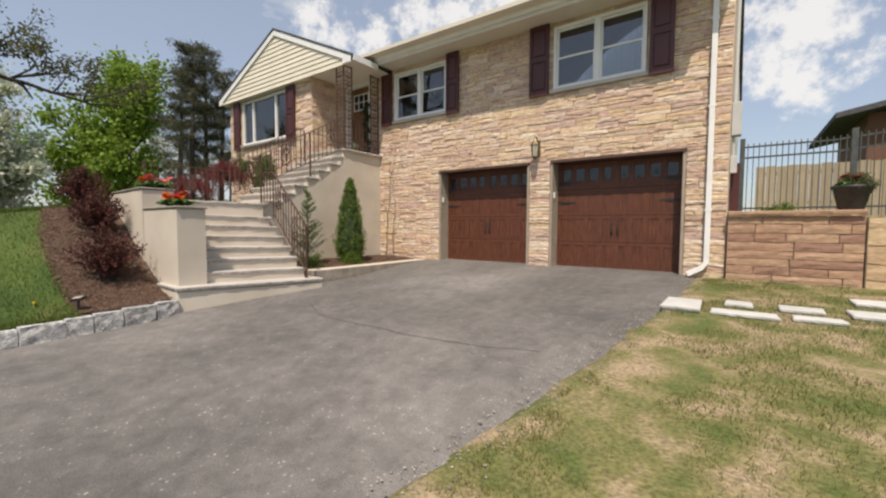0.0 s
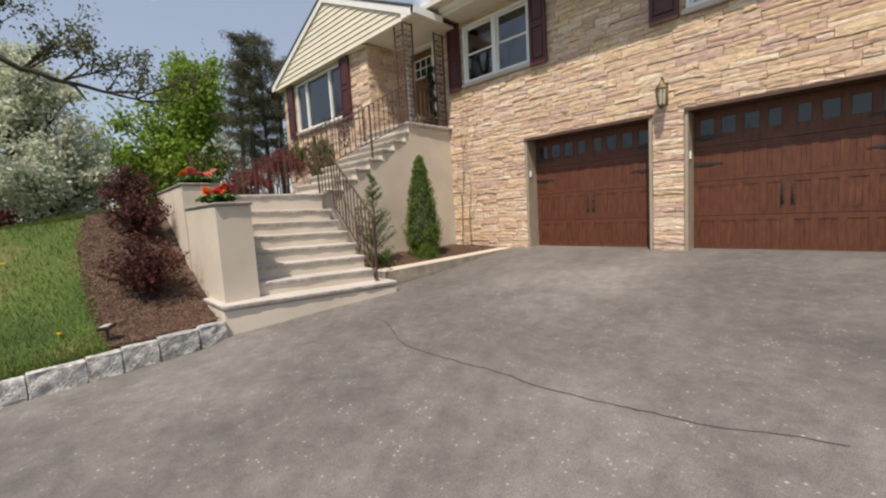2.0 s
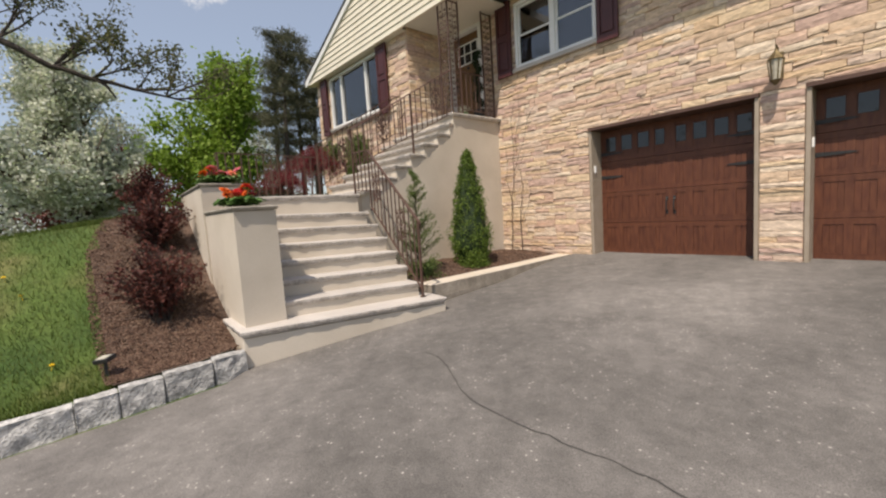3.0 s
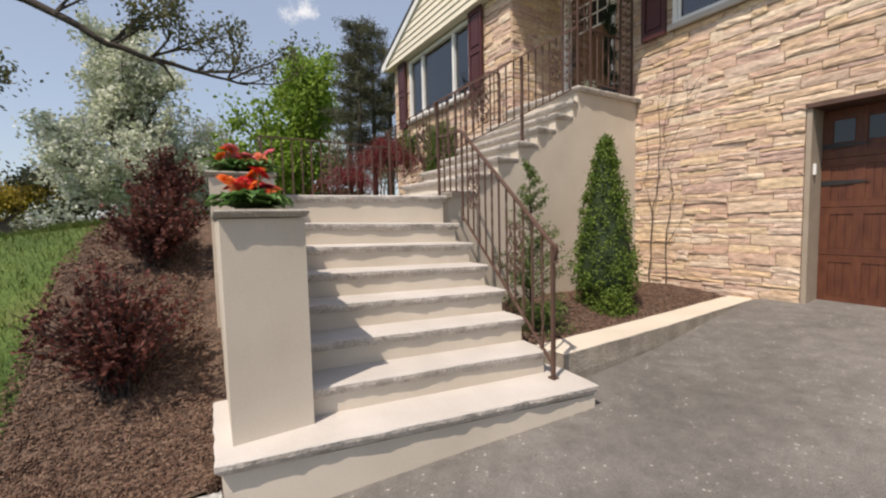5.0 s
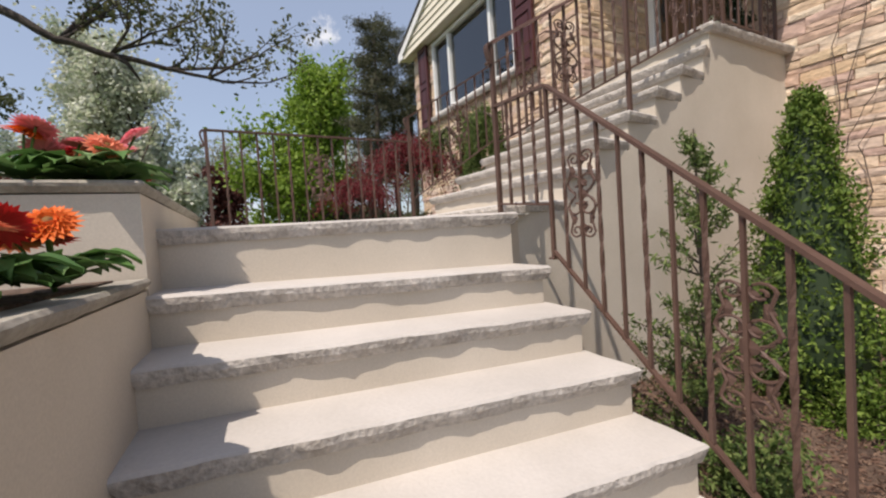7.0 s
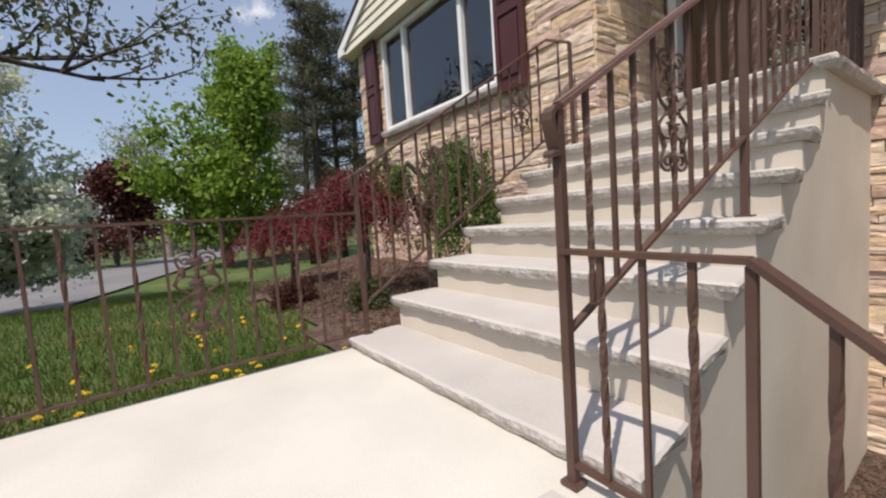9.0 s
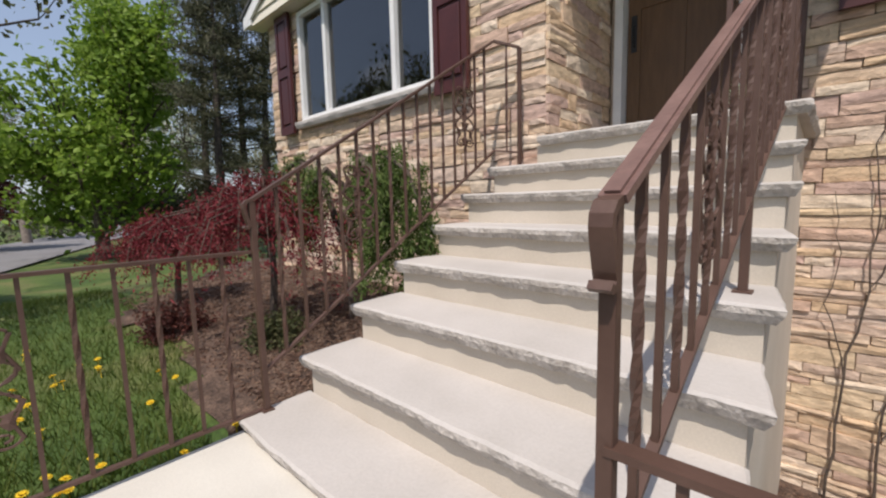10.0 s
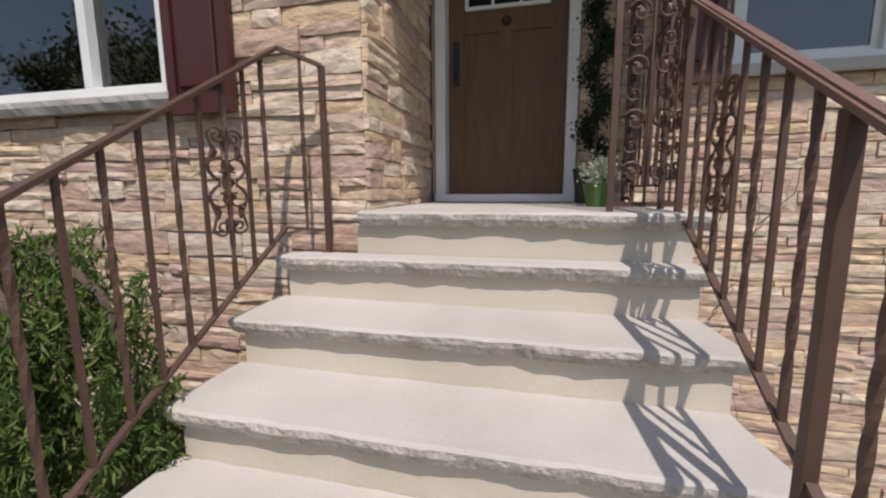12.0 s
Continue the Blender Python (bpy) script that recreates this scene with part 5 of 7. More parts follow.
# stepping stones, kerb blocks, spotlight, crack
r = random.Random(4)
for x0, x1, y0, y1 in ((0.90, 1.31, 5.25, 5.92), (1.40, 2.02, 5.26, 5.50), (1.52, 1.80, 5.75, 6.02), (2.03, 2.42, 5.72, 6.02), (2.12, 2.55, 5.34, 5.55), (2.62, 3.1, 5.7, 6.1), (2.75, 3.3, 6.4, 6.8)):
    zt = ground_z((x0 + x1) / 2, (y0 + y1) / 2) + 0.055
    tagged(mesh_ob("stepping_stone", rough_slab([(x0, y0), (x1, y0 + r.uniform(-0.03, 0.03)), (x1 + r.uniform(-0.03, 0.03), y1), (x0, y1)], zt, 0.06, 200 + int(x0 * 10), jitter=0.012), M_SLAB),
           "flat grey stepping stone set in thin grass", "paving stone", "stepping stones")
kerb = empty("kerb", "rough granite block kerb along the driveway", "kerb", kind="structure")
y = 2.27
while y > -14:
    w = r.uniform(0.24, 0.42)
    bm = bmesh.new()
    box(bm, -0.055, 0.055, -w / 2 + 0.003, w / 2 - 0.003, -0.14, 0.128, bevel=0.012)
    bmesh.ops.subdivide_edges(bm, edges=[e for e in bm.edges if e.calc_length() > 0.08], cuts=2, use_grid_fill=True)
    for v in bm.verts:
        v.co += Vector((r.uniform(-0.009, 0.009), r.uniform(-0.002, 0.002), r.uniform(-0.006, 0.006)))
    ob = part("granite_block", bm, M_GRANITE, kerb)
    ym = y - w / 2
    ob.matrix_local = pose(kerb_x(ym) + r.uniform(-0.006, 0.006), ym, drive_z(ym), 0, 0, r.uniform(-2, 2))
    y -= w


def spotlight():
    x, y = -5.13, 1.28
    z = ground_z(x, y) + 0.03
    s = empty("garden_spotlight", "small black garden light on a stake in the mulch", "garden light")
    part("stake", boxes((x - 0.012, x + 0.012, y - 0.012, y + 0.012, z - 0.1, z + 0.13)), M_BLACK, s)
    bm = bmesh.new()
    box(bm, -0.07, 0.07, -0.05, 0.05, -0.018, 0.018, bevel=0.006, m=pose(x, y, z + 0.145, 12, -8, 40))
    part("head", bm, M_BLACK, s)
    bm = bmesh.new()
    box(bm, -0.05, 0.05, -0.035, 0.035, 0.0185, 0.021, m=pose(x, y, z + 0.145, 12, -8, 40))
    part("lens", bm, M_LAMPGLASS, s)


spotlight()
M_CRACK = surface("crack_tar", [(0.045, 0.043, 0.041), (0.08, 0.076, 0.072)], 20, 0.9, 0.6, 80)
bm = bmesh.new()
pts = []
for i in range(90):
    t = i / 89
    x = -3.5 + 3.75 * t
    y = 3.42 - 0.43 * smooth(0, 0.3, t) + 0.20 * smooth(0.72, 1, t) + 0.05 * noise.noise((x * 2.2, 0, 0)) + 0.025 * noise.noise((x * 9, 4, 0))
    pts.append((x, y, road_z(x, y) + 0.012 * noise.noise((x * 0.7, y * 0.7, 0)) + 0.0185, 0.0045 + 0.0045 * noise.noise((x * 6, 9, 0))))
rows = [[bm.verts.new((x, y - w, z)), bm.verts.new((x, y + w, z))] for x, y, z, w in pts]
for a, b in zip(rows, rows[1:]):
    bm.faces.new((a[0], b[0], b[1], a[1]))
part("crack", bm, M_CRACK, driveway)


# ---- plants ----
M_LEAF_SPRING = leaf_mat("spring_leaf", (0.13, 0.22, 0.025), (0.21, 0.32, 0.04), (0.30, 0.41, 0.08), 0.45)
M_LEAF_PINE = leaf_mat("pine_needle", (0.05, 0.06, 0.03), (0.085, 0.092, 0.05), (0.15, 0.14, 0.085), 0.25)
M_BLOSSOM = leaf_mat("white_blossom", (0.40, 0.47, 0.29), (0.60, 0.63, 0.50), (0.76, 0.76, 0.70), 0.35)
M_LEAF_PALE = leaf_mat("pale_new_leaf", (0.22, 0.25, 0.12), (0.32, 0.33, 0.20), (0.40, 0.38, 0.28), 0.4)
M_LEAF_RED = leaf_mat("red_maple_leaf", (0.10, 0.014, 0.018), (0.18, 0.022, 0.03), (0.27, 0.05, 0.055), 0.35)
M_LEAF_BARB = leaf_mat("barberry_leaf", (0.05, 0.016, 0.014), (0.095, 0.028, 0.022), (0.17, 0.060, 0.045), 0.3)
M_LEAF_ARB = leaf_mat("arborvitae_spray", (0.05, 0.095, 0.012), (0.10, 0.165, 0.022), (0.20, 0.27, 0.055), 0.3)
M_LEAF_JUN = leaf_mat("juniper_spray", (0.06, 0.105, 0.025), (0.11, 0.165, 0.045), (0.20, 0.245, 0.08), 0.3)
M_LEAF_WEEP = leaf_mat("weeping_spray", (0.05, 0.085, 0.018), (0.10, 0.155, 0.035), (0.19, 0.25, 0.075), 0.3)
# topiary leaf; also the near-black that stands for shade inside the arborvitae
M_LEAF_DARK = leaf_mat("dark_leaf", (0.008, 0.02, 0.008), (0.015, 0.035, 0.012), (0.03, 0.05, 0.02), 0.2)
M_LEAF_OAK = leaf_mat("bronze_leaf", (0.06, 0.08, 0.03), (0.10, 0.11, 0.045), (0.16, 0.15, 0.07), 0.35)
M_LEAF_YELLOW = leaf_mat("yellow_leaf", (0.30, 0.22, 0.02), (0.40, 0.30, 0.04), (0.36, 0.30, 0.08), 0.35)
M_GREEN_PLANT = leaf_mat("gerbera_leaf", (0.05, 0.12, 0.03), (0.10, 0.20, 0.05), (0.22, 0.32, 0.14), 0.25)
M_TWIG = surface("grey_twig", [(0.16, 0.13, 0.11), (0.28, 0.24, 0.21)], 10, 0.95, 0.3, 40)


def leaves_mesh(name, centres, sizes, mat, rng, aspect=0.6, droop=0.0, flat=0.0, parent=None):
    """Many small bent leaves, two triangles to each half, at the given centres."""
    n = len(centres)
    c = np.asarray(centres, dtype=float).reshape(n, 3)
    s = np.asarray(sizes, dtype=float).reshape(n, 1)
    d = rng.normal(size=(n, 3))
    d[:, 2] = d[:, 2] * (1 - flat) - droop
    d /= np.linalg.norm(d, axis=1, keepdims=True) + 1e-9
    e = rng.normal(size=(n, 3))
    e[:, 2] *= (1 - flat)
    w = np.cross(d, e)
    w /= np.linalg.norm(w, axis=1, keepdims=True) + 1e-9
    nrm = np.cross(d, w)
    a = c - d * s
    b = c + w * s * aspect + nrm * s * 0.15
    f = c - w * s * aspect + nrm * s * 0.15
    t = c + d * s
    v = np.stack([a, b, t, f], axis=1).reshape(-1, 3)
    me = bpy.data.meshes.new(name)
    me.from_pydata(v.tolist(), [], np.arange(4 * n).reshape(n, 4).tolist())
    me.materials.append(mat)
    ob = new(name, me)
    if parent:
        ob.parent = parent
    return ob


def grow(bm, p, d, length, r, depth, tips, rng, spread=0.6, up=0.25, kids=(2, 4), taper=0.6, sides=6, leafy=1):
    """A limb that bends, thins and forks; the twig points are gathered in tips."""
    pts, rad = [p.copy()], [r]
    q, dd = p.copy(), d.copy()
    for i in range(4):
        dd = (dd + Vector((rng.uniform(-1, 1), rng.uniform(-1, 1), rng.uniform(-0.6, 1))) * 0.16 + Vector((0, 0, up * 0.12))).normalized()
        q = q + dd * (length / 4)
        pts.append(q.copy())
        rad.append(r * (1 - (1 - taper) * (i + 1) / 4))
    tube(bm, pts, rad, sides, cap=depth == 0)
    if depth <= leafy:
        tips += [pts[2].copy(), pts[3].copy(), pts[4].copy()]
    if depth == 0:
        return
    for k in range(rng.randint(*kids)):
        f = pts[rng.randint(2, 4)] if k else pts[4]
        ax = Vector((rng.uniform(-1, 1), rng.uniform(-1, 1), rng.uniform(-0.4, 0.7)))
        nd = (dd + ax * spread * 1.5 + Vector((0, 0, up * 0.5))).normalized()
        grow(bm, f, nd, length * rng.uniform(0.62, 0.85), r * taper * rng.uniform(0.6, 0.85), depth - 1, tips, rng, spread, up, kids, taper, max(4, sides - 1), leafy)


def tree(x, y, height, width, name, label, leaf, seed, bark=None, trunk=0.18, leaves=9000, size=0.11, clump=0.55, depth=4, low=0.25, up=0.35, spread=0.6, z=None, density=1.0, flat=0.0, leafy=1, skirt=0, aspect=0.6):
    """A tree with a tapered trunk and limbs; its twigs are fitted to the crown's height and width before the leaves are hung on."""
    rng, nr = random.Random(seed), np.random.default_rng(seed)
    z = ground_z(x, y) - 0.1 if z is None else z
    t = empty(name, label, "tree")
    bm, tips = bmesh.new(), []
    grow(bm, Vector((0, 0, 0)), Vector((0, 0, 1)), height * low * 1.4, trunk, depth, tips, rng, spread, up, (3, 4), 0.68, 8, leafy)
    for k in range(skirt):
        a = 2 * math.pi * (k + rng.random() * 0.6) / skirt
        grow(bm, Vector((0, 0, height * low * rng.uniform(0.35, 1.3))), Vector((math.cos(a), math.sin(a), rng.uniform(-0.05, 0.45))).normalized(), height * low * rng.uniform(0.75, 1.25), trunk * 0.35, 2, tips, rng, 0.5, 0.0, (2, 3), 0.65, 5, leafy)
    P = np.array([tuple(v) for v in tips])
    top = P[:, 2].max()
    rad = np.percentile(np.hypot(P[:, 0], P[:, 1]), 92)
    fx, fz = (width / 2) / max(rad, 0.1), height / top
    for v in bm.verts:
        k = min(1.0, v.co.z / (height * low))
        v.co.x *= 1 + (fx - 1) * k
        v.co.y *= 1 + (fx - 1) * k
        v.co.z *= fz
    part("trunk", bm, bark or M_BARK, t, smooth=True)
    P = P * np.array([fx, fx, fz])
    m = int(leaves * density)
    idx = nr.integers(0, len(P), m)
    C = P[idx] + nr.normal(size=(m, 3)) * np.array([clump, clump, clump * 0.55]) * nr.uniform(0.35, 1.15, len(P))[idx][:, None]
    leaves_mesh("crown", C, size * nr.uniform(0.6, 1.3, m), leaf, nr, aspect=aspect, parent=t, flat=flat)
    t.location = (x, y, z)
    return t


tree(-23.6, 6.3, 8.6, 4.8, "green_tree", "bright green spring tree with a full rounded crown", M_LEAF_SPRING, 3, leaves=26000, size=0.11, clump=0.42, low=0.12, spread=0.66, trunk=0.2, up=0.15, leafy=2, skirt=16)
tree(-16.1, 1.1, 5.3, 3.1, "pear_tree", "white blossoming pear tree with a dense oval crown", M_BLOSSOM, 5, leaves=60000, size=0.055, clump=0.20, low=0.10, spread=0.6, trunk=0.11, up=0.25, leafy=2, skirt=26)


def pine(x, y, h, w, seed):
    """A tall pine: straight trunk, bare below, level limbs in loose tiers with needle tufts at their ends."""
    rng, nr = random.Random(seed), np.random.default_rng(seed)
    t = empty("pine_tree", "tall dark pine tree with a bare lower trunk", "tree", "pine trees")
    bm, C, S = bmesh.new(), [], []
    lean = rng.uniform(-0.25, 0.25)
    tube(bm, [(0, 0, -0.1), (lean * 0.3, 0, h * 0.4), (lean * 0.8, 0.1, h * 0.75), (lean, 0.1, h)], [0.13, 0.11, 0.06, 0.015], 8)
    for i in range(64):
        v = 0.28 + 0.72 * rng.random() ** 0.9
        a = rng.uniform(0, 2 * math.pi)
        ln = w * 0.5 * (1.15 - v * 0.75) * rng.uniform(0.35, 1.25)
        p0 = Vector((lean * v, 0.1 * v, h * v))
        p1 = p0 + Vector((math.cos(a) * ln * 0.6, math.sin(a) * ln * 0.6, ln * 0.12))
        p2 = p0 + Vector((math.cos(a) * ln, math.sin(a) * ln, ln * rng.uniform(0.1, 0.5)))
        tube(bm, [p0, p1, p2], [0.022, 0.014, 0.005], 4)
        if v < 0.42 and rng.random() < 0.6:
            continue
        for j in range(rng.randint(2, 5)):
            q = p1.lerp(p2, rng.uniform(-0.3, 1.1)) + Vector((rng.gauss(0, 0.14), rng.gauss(0, 0.14), rng.gauss(0.05, 0.07)))
            for k in range(54):
                C.append(tuple(q + Vector((rng.gauss(0, 0.15), rng.gauss(0, 0.15), rng.gauss(0, 0.075)))))
                S.append(rng.uniform(0.05, 0.11))
    part("trunk", bm, M_DARKBARK, t, smooth=True)
    leaves_mesh("crown", C, S, M_LEAF_PINE, nr, aspect=0.15, droop=-0.5, parent=t)
    t.location = (x, y, ground_z(x, y) - 0.05)


for k, (x, y, h, w) in enumerate(((-18.6, 8.3, 8.1, 2.6), (-19.8, 9.5, 8.8, 2.8), (-18.4, 9.5, 7.4, 2.4), (-20.6, 8.6, 7.6, 2.4))):
    pine(x, y, h, w, 20 + k)
tree(-26.5, -6.0, 9.5, 6.0, "shade_tree", "tall dark shade tree with thin spring foliage", M_LEAF_OAK, 31, bark=M_DARKBARK, leaves=7000, size=0.11, clump=0.6, low=0.2, trunk=0.42, spread=0.7, leafy=2)
tree(-31.0, 2.6, 5.2, 3.2, "red_maple", "dark red leaved ornamental maple by the street", M_LEAF_BARB, 33, leaves=8000, size=0.11, clump=0.5, low=0.1, trunk=0.1, leafy=2, skirt=6)
tree(-33.0, 0.4, 4.0, 3.0, "red_maple", "dark red leaved ornamental maple by the street", M_LEAF_BARB, 35, leaves=5000, size=0.11, clump=0.5, low=0.1, trunk=0.09, leafy=2, skirt=6)
tree(-29.0, 9.8, 6.6, 3.6, "dogwood_tree", "white flowering dogwood with open branches", M_BLOSSOM, 37, leaves=2600, size=0.08, clump=0.45, low=0.2, trunk=0.13)
tree(-36.0, 5.0, 8.5, 5.0, "budding_tree", "grey budding tree with a haze of pale leaves", M_LEAF_PALE, 39, bark=M_TWIG, leaves=2600, size=0.09, clump=0.6, depth=5, low=0.2, trunk=0.2)
tree(-38.0, 10.5, 8.5, 5.0, "budding_tree", "grey budding tree with a haze of pale leaves", M_LEAF_PALE, 41, bark=M_TWIG, leaves=2600, size=0.09, clump=0.6, depth=5, low=0.2, trunk=0.2)
tree(-34.0, 16.5, 7.0, 5.0, "budding_tree", "grey budding tree with a haze of pale leaves", M_LEAF_PALE, 42, bark=M_TWIG, leaves=2000, size=0.09, clump=0.6, depth=5, low=0.2, trunk=0.16)
tree(-30.0, -9.5, 9.5, 6.0, "shade_tree", "tall shade tree in young leaf", M_LEAF_PALE, 43, bark=M_DARKBARK, leaves=7000, size=0.11, clump=0.7, low=0.2, trunk=0.3, leafy=2)
tree(-24.5, -3.4, 2.3, 3.4, "yellow_shrub", "large yellow flowering shrub under the trees", M_LEAF_YELLOW, 45, leaves=5000, size=0.07, clump=0.35, low=0.12, trunk=0.05, leafy=3)
tree(-27.5, 8.4, 2.4, 3.6, "dark_shrub", "dark evergreen shrub at the foot of the trees", M_LEAF_PINE, 46, leaves=8000, size=0.08, clump=0.4, low=0.12, trunk=0.06, leafy=3)
tree(-26.0, -2.0, 3.0, 4.6, "dark_shrub", "dark evergreen shrub at the foot of the trees", M_LEAF_PINE, 47, leaves=9000, size=0.09, clump=0.45, low=0.12, trunk=0.06, leafy=3)
tree(-29.5, 12.4, 2.6, 4.0, "dark_shrub", "dark evergreen shrub at the foot of the trees", M_LEAF_PINE, 48, leaves=7000, size=0.09, clump=0.45, low=0.12, trunk=0.06, leafy=3)
tree(-3.0, 21.0, 13.0, 4.0, "tall_pine", "tall pine rising behind the roof", M_LEAF_PINE, 51, bark=M_DARKBARK, leaves=6000, size=0.2, clump=0.4, low=0.3, trunk=0.25, z=1.0, aspect=0.16)
tree(5.2, 15.5, 1.6, 2.0, "evergreen_shrub", "round green shrub behind the fence", M_LEAF_ARB, 53, leaves=2500, size=0.05, clump=0.25, low=0.12, trunk=0.04, z=2.0, leafy=3)

# far woods, past counting
nr = np.random.default_rng(77)
C, S = [], []
bm = bmesh.new()
for k in range(70):
    a = radians(nr.uniform(112, 262))
    dist = nr.uniform(48, 85)
    x, y = -4 + dist * math.sin(a) * -1.0, 2 + dist * math.cos(a)
    x, y = -4 - dist * abs(math.sin(a + 0.0)), 2 + dist * math.cos(a)
    h = nr.uniform(6, 12.5)
    tube(bm, [(x, y, 0.8), (x + nr.uniform(-0.6, 0.6), y + nr.uniform(-0.6, 0.6), h * 0.75)], [0.22, 0.05], 5)
    for b in range(5):
        q = nr.uniform(0.25, 0.65) * h
        tube(bm, [(x, y, q), (x + nr.uniform(-2, 2), y + nr.uniform(-2, 2), q + h * 0.3)], [0.09, 0.02], 4)
    m = 420
    p = nr.normal(size=(m, 3)) * np.array([1.9, 1.9, h * 0.2]) + np.array([x, y, h * 0.55])
    C.append(p)
    S.append(nr.uniform(0.12, 0.30, m))
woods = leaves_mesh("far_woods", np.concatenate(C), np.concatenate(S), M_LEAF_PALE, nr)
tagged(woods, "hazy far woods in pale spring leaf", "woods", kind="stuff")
tagged(mesh_ob("far_trunks", bm, M_TWIG), "grey trunks of the far woods", "woods", kind="stuff")
# hedge line at the far edge of the lawn
nr = np.random.default_rng(78)
m = 15000
xs = nr.uniform(-60, -38, m)
ys = nr.uniform(-40, 45, m)
hh = np.abs(nr.normal(size=m)) * 1.2
C = np.stack([xs, ys, 1.2 + hh], axis=1)
tagged(leaves_mesh("far_hedge", C, nr.uniform(0.12, 0.3, m), M_LEAF_PINE, nr), "dark undergrowth at the edge of the far woods", "undergrowth", kind="stuff")


def overhanging_branch():
    """The near limb of a shade tree whose trunk stands beyond the lawn."""
    rng, nr = random.Random(8), np.random.default_rng(8)
    t = empty("overhanging_tree", "dark trunk with a long bare limb and small opening leaves", "tree")
    bm, tips = bmesh.new(), []
    base = Vector((-13.5, -3.6, ground_z(-13.5, -3.6) - 0.1))
    trunk = [base, base + Vector((0.1, 0.1, 2.2)), base + Vector((0.0, 0.3, 4.4)), base + Vector((-0.2, 0.6, 7.2)), base + Vector((0.1, 0.5, 9.5))]
    tube(bm, trunk, [0.30, 0.25, 0.21, 0.15, 0.06], 10)
    main = [Vector(p) for p in ((-13.4, -1.08, 7.0), (-13.1, -0.41, 6.43), (-12.8, 0.43, 6.01), (-12.6, 1.18, 5.52), (-12.5, 1.83, 5.39), (-12.45, 2.53, 5.23), (-12.4, 3.12, 5.13), (-12.4, 3.64, 5.04))]
    bent, rad = [], []
    for i, (a, b) in enumerate(zip(main, main[1:])):
        for k in range(4):
            f = k / 4
            w = 0.09 if i + f > 0.5 else 0
            bent.append(a + (b - a) * f + Vector((noise.noise((i + f, 1, 0)), 0.4 * noise.noise((i + f, 2, 0)), noise.noise(((i + f) * 1.4, 3, 0)))) * w)
            rad.append(0.085 * (1 - (i + f) / 7.3) ** 0.9 + 0.006)
    tube(bm, bent, rad, 7)
    fork = [main[4], Vector((-12.45, 2.03, 5.24)), Vector((-12.45, 2.18, 4.98))]
    tube(bm, fork, [0.05, 0.035, 0.015], 6)
    for i in (1, 1, 2, 2, 2, 3, 3, 3, 3, 4, 4, 4, 5, 5, 5, 6, 6, 6):
        d = Vector((rng.uniform(-0.6, 0.6), rng.uniform(0.1, 1), rng.uniform(0.0, 0.9))).normalized()
        grow(bm, main[i], d, rng.uniform(0.6, 1.0), 0.026, 2, tips, rng, 0.8, 0.1, (2, 3), 0.7, 5, 2)
    for i in (3, 4, 4):
        for k in range(3):
            d = Vector((rng.uniform(-1, 1), rng.uniform(-0.8, 1), rng.uniform(0.2, 0.7))).normalized()
            grow(bm, trunk[i - 1], d, 1.9, 0.08, 3, tips, rng, 0.7, 0.2, (2, 3), 0.6, 6)
    part("trunk", bm, M_DARKBARK, t, smooth=True)
    P = np.array([tuple(v) for v in tips])
    m = 5400
    C = P[nr.integers(0, len(P), m)] + nr.normal(size=(m, 3)) * 0.09
    leaves_mesh("crown", C, nr.uniform(0.025, 0.06, m), M_LEAF_OAK, nr, parent=t)


overhanging_branch()


def arborvitae(x, y, h, r, z, seed):
    rng, nr = random.Random(seed), np.random.default_rng(seed)
    t = empty("arborvitae", "dense bright green conical arborvitae in the mulch", "evergreen shrub")
    bm = bmesh.new()
    tube(bm, [(0, 0, -0.05), (0, 0, h * 0.5)], [0.035, 0.02], 6)
    part("trunk", bm, M_BARK, t)

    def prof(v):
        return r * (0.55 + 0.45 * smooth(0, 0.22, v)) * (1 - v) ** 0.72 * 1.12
    # added core closes the gaps; its near-black colour paints shade between sprays
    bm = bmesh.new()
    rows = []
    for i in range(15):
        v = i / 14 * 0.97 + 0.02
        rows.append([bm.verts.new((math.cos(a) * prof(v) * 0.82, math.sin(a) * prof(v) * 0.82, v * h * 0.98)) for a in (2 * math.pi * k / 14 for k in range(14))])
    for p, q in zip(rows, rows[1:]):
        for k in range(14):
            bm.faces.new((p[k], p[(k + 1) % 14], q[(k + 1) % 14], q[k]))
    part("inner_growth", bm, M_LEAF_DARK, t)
    n = 1500
    C, S = [], []
    for i in range(n):
        v = rng.random() ** 1.25 * 0.98
        a = rng.uniform(0, 2 * math.pi)
        rr = prof(v) * (0.86 + 0.42 * noise.noise((math.cos(a) * 3.2, math.sin(a) * 3.2, v * 9))) + rng.uniform(-0.01, 0.02)
        c = Vector((math.cos(a) * rr, math.sin(a) * rr, v * h))
        for k in range(9):
            C.append(c + Vector((rng.gauss(0, 0.022), rng.gauss(0, 0.022), rng.gauss(0, 0.028))))
            S.append(rng.uniform(0.011, 0.022))
    leaves_mesh("foliage", [tuple(c) for c in C], S, M_LEAF_ARB, nr, aspect=0.5, droop=-0.7, parent=t)
    t.location = (x, y, z)


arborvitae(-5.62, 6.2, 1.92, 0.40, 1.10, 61)


